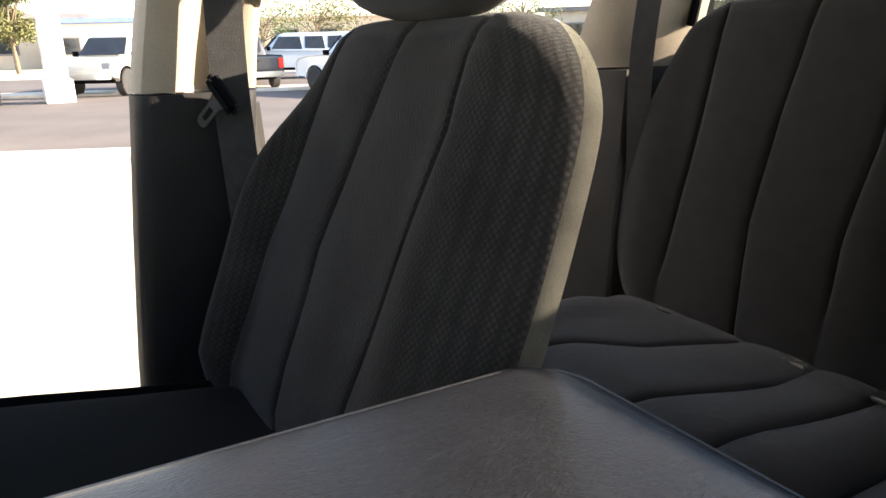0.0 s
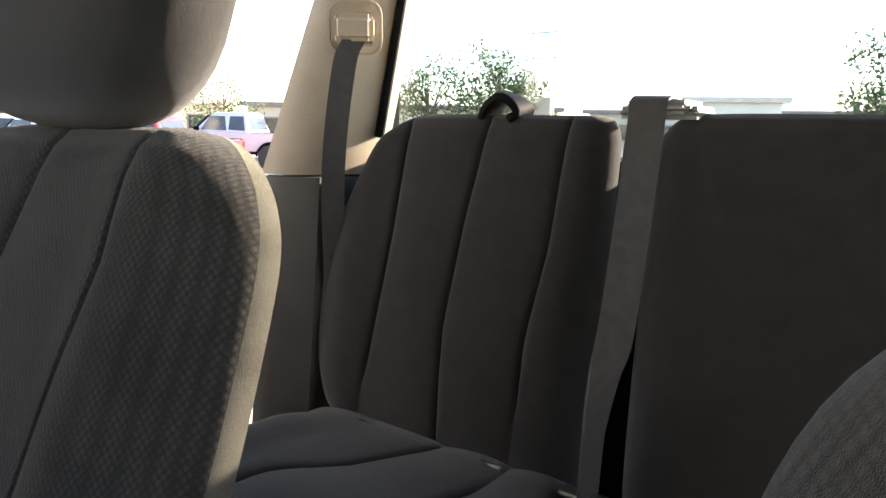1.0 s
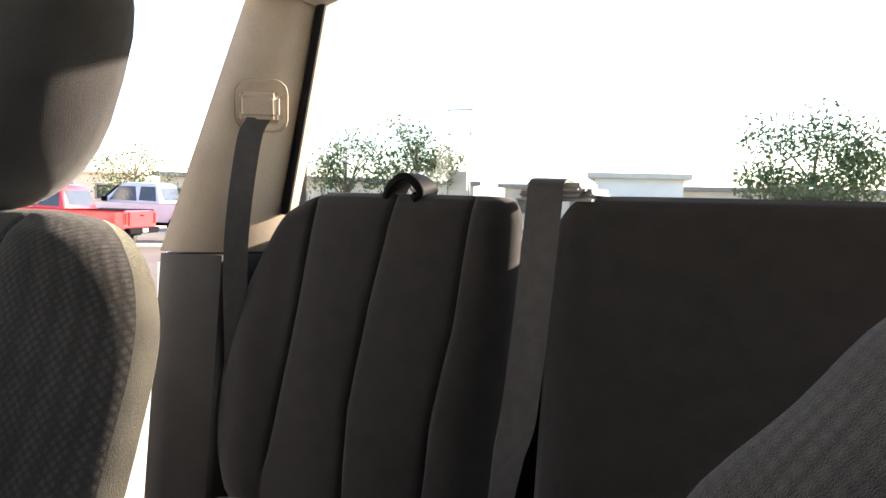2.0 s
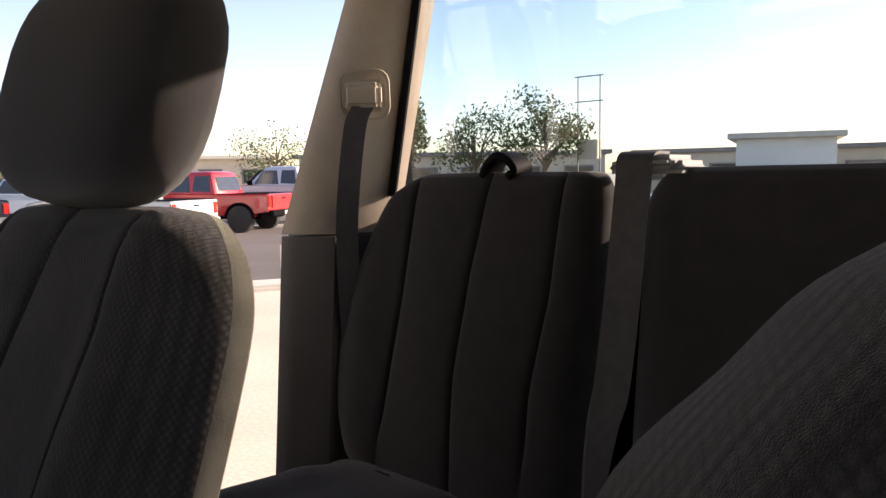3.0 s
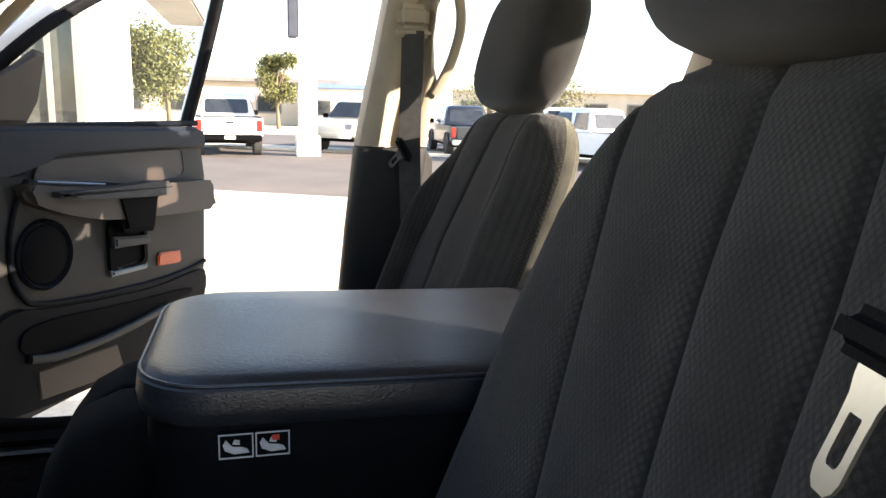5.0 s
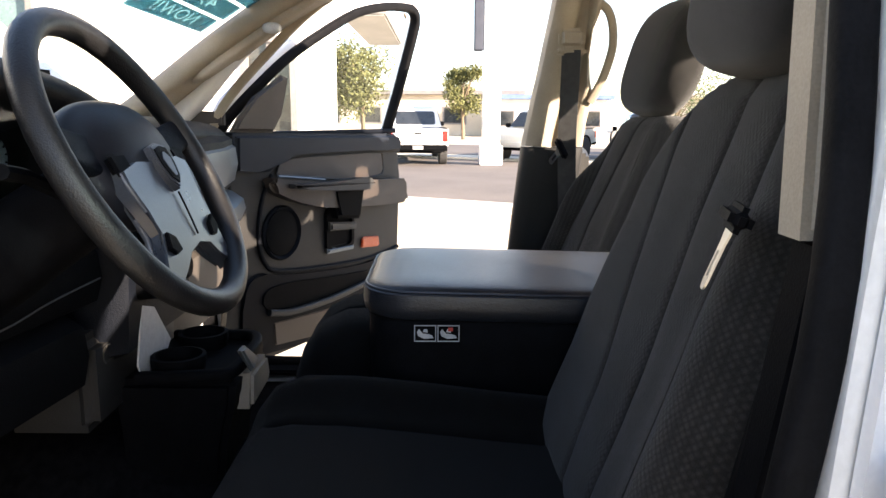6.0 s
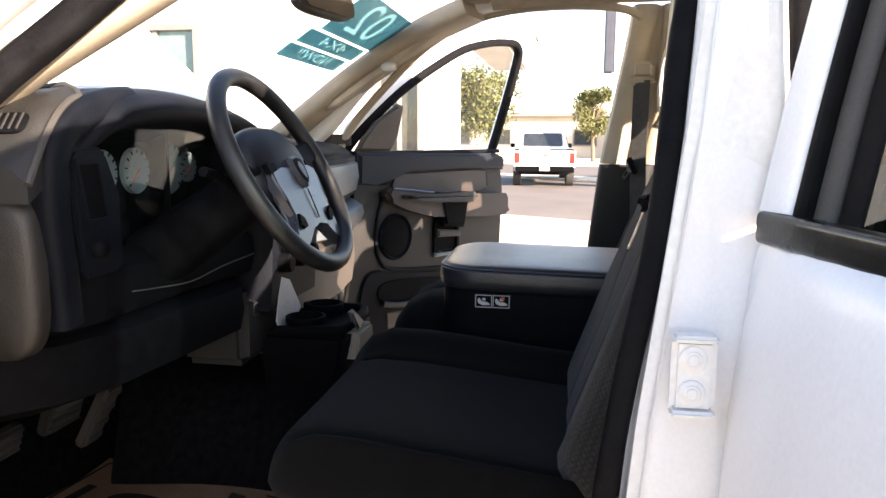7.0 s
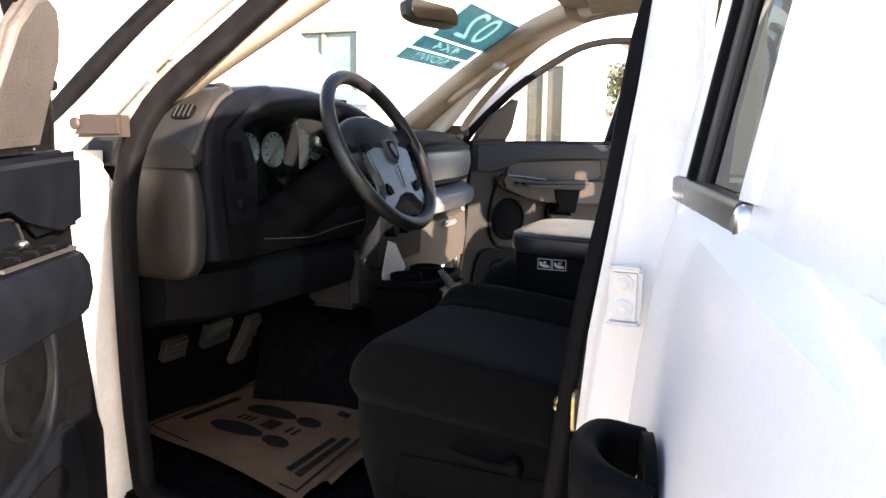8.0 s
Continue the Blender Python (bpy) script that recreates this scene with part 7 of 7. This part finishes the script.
def far_house(name, x, y, w, d, h, yaw, wall_m, roof_m, label, n=4):
    t = thing(name, (x, y, 0), label, "building", "far buildings")
    M = Matrix.Translation((x, y, 0)) @ Matrix.Rotation(radians(yaw), 4, "Z")
    bm = bmesh.new()
    rbox(bm, 0, d, -w / 2, w / 2, 0, h, 0.02, 1, M)
    part("wall", bm, wall_m, t)
    bm = bmesh.new()
    rbox(bm, -0.6, d + 0.6, -w / 2 - 0.5, w / 2 + 0.5, h, h + 0.35, 0.03, 1, M)
    part("roof", bm, roof_m, t)
    for i in range(n):
        yy = -w / 2 + w * (i + 0.5) / n
        bm = bmesh.new()
        rbox(bm, -0.06, 0.02, yy - w / n * 0.28, yy + w / n * 0.28, h * 0.28, h * 0.72, 0.01, 1, M)
        wd = part("window", bm, ROOFING, t)
        bm = bmesh.new()
        rbox(bm, -0.08, -0.05, yy - w / n * 0.24, yy + w / n * 0.24, h * 0.32, h * 0.68, 0, 1, M)
        part("pane", bm, CAR_GLASS, wd)
    return t


far_house("low_building", 62, 2.5, 18, 10, 3.4, -8, TANWALL, ROOFING, "low tan building with dark windows across the street", 5)
far_house("low_building", 58, -8.5, 9, 8, 3.0, -8, STUCCO, BLUE, "white shop with a blue fascia across the street", 4)
far_house("low_building", 70, -34, 30, 10, 3.6, -25, TANWALL, KERB, "long low tan building behind the parking row", 7)
far_house("low_building", 40, -48, 26, 10, 3.2, -55, TANWALL, ROOFING, "tan building with a dark roof behind the lot", 6)
far_house("low_building", 14, -62, 30, 10, 3.2, -85, TANWALL, ROOFING, "low brown building behind the truck", 6)
far_house("low_building", 13.2, -48, 5.6, 8, 3.6, -74, STUCCO, KERB, "pale box-shaped building behind the truck", 0)


def blade_tree(name, at, h, spread, label, leaf=LEAF, n=900, seed=1):
    """A tree: tapered trunk, limbs and a loose crown of many small leaf sprays."""
    rnd = random.Random(seed)
    t = thing(name, at, label, "tree", "trees")
    A = Vector(at)
    bm = bmesh.new()
    sweep(bm, smooth_path([A, A + Vector((0.1, 0.05, h * 0.25)), A + Vector((-0.1, 0.1, h * 0.5)), A + Vector((0.0, 0.0, h * 0.8))], 4), disc(h * 0.03, 8), (1, 0, 0), lambda k: 1 - 0.7 * k)
    tips = []
    for i in range(15):
        a, b = rnd.uniform(0, 6.28), rnd.uniform(0.42, 0.98)
        p0 = A + Vector((0, 0, h * rnd.uniform(0.3, 0.6)))
        p2 = A + Vector((math.cos(a) * spread * rnd.uniform(0.4, 0.95), math.sin(a) * spread * rnd.uniform(0.4, 0.95), h * b))
        sweep(bm, [p0, (p0 + p2) / 2 + Vector((0, 0, h * 0.05)), p2], disc(h * 0.012, 6), (0.3, 0.7, 0.1), lambda k: 1 - 0.75 * k)
        tips.append(p2)
    part("trunk", bm, BARK, t)
    bm = bmesh.new()
    tips += [A + Vector((0, 0, h * 0.9))]
    for c in tips:
        for _ in range(2 * n // len(tips)):
            d = Vector((rnd.gauss(0, 1), rnd.gauss(0, 1), rnd.gauss(0, 0.8)))
            d = d * (spread * 0.27 * min(1.0, 2.1 / max(d.length, 0.01)))
            p = c + d
            s = h * rnd.uniform(0.012, 0.03)
            e1 = Vector((rnd.gauss(0, 1), rnd.gauss(0, 1), rnd.gauss(0, 1))).normalized()
            e2 = e1.cross(Vector((rnd.gauss(0, 1), rnd.gauss(0, 1), rnd.gauss(0, 1)))).normalized()
            vs = [bm.verts.new(p + e1 * s * u + e2 * s * v) for u, v in ((-1, 0), (0, -0.45), (1, 0), (0, 0.45))]
            bm.faces.new(vs)
    tagged(part("crown", bm, leaf, t, smooth=False), kind="stuff")
    return t


blade_tree("tree", (52, -1.5, 0), 5.0, 1.25, "leafy yellow-green street tree across the road", LEAF2, 2600, seed=3)
blade_tree("tree", (46, 5.0, 0), 5.6, 2.4, "olive-green tree beyond the white building", LEAF2, 5000, seed=4)
blade_tree("tree", (56, -18, 0), 4.5, 3.2, "dark green tree across the street", LEAF, 1200, seed=5)
blade_tree("tree", (60, -24, 0), 5.0, 3.5, "round green tree across the street", LEAF2, 1300, seed=6)
blade_tree("tree", (45, -34, 0), 5.0, 2.8, "sparse green tree behind the parking row", LEAF, 900, seed=7)
blade_tree("tree", (27.3, -28.6, 0), 5.6, 1.4, "dense dark green tree behind the lot", LEAF, 3600, seed=8)
blade_tree("tree", (24.3, -31.4, 0), 5.0, 1.8, "airy tree with thin foliage behind the truck", LEAF, 1000, seed=9)
blade_tree("tree", (21.2, -33.6, 0), 5.6, 2.0, "tall thin-leaved tree behind the truck", LEAF, 1500, seed=10)
blade_tree("tree", (2.1, -34.8, 0), 5.0, 2.4, "bushy green tree behind the lot", LEAF, 4000, seed=11)


def pole(name, at, h, r, label, arm_=0.0):
    t = thing(name, at, label, "pole")
    bm = bmesh.new()
    stroke(bm, [Vector(at), Vector(at) + Vector((0, 0, h))], r, 8)
    part("pole_shaft", bm, BARK, t)
    if arm_:
        bm = bmesh.new()
        rbox(bm, at[0] - arm_, at[0] + arm_, at[1] - 0.08, at[1] + 0.08, h - 0.6, h - 0.4, 0.02)
        part("crossarm", bm, BARK, t)


pole("utility_pole", (40, -33, 0), 6, 0.1, "short wooden utility pole behind the lot")
pole("utility_pole", (13.8, -37, 0), 7.5, 0.1, "thin wooden utility pole")
pole("utility_pole", (8, -39, 0), 7.2, 0.1, "thin wooden utility pole far off")
pole("utility_pole", (60, 3, 0), 10, 0.12, "utility pole across the street", 1.0)
sg = thing("empty_billboard", (19.2, -34.7, 0), "tall empty metal billboard frame behind the lot", "billboard")
bm = bmesh.new()
for x in (18.6, 19.9):
    rbox(bm, x - 0.03, x + 0.03, -34.78, -34.72, 0, 6.7, 0.01)
for z in (5.4, 6.7):
    rbox(bm, 18.4, 20.1, -34.78, -34.72, z - 0.03, z + 0.03, 0.01)
part("frame", bm, GUIDE, sg)
bm = bmesh.new()
rbox(bm, 18.7, 19.8, -35.1, -34.6, 2.4, 3.4, 0.03)
part("sign_box", bm, TANWALL, sg)
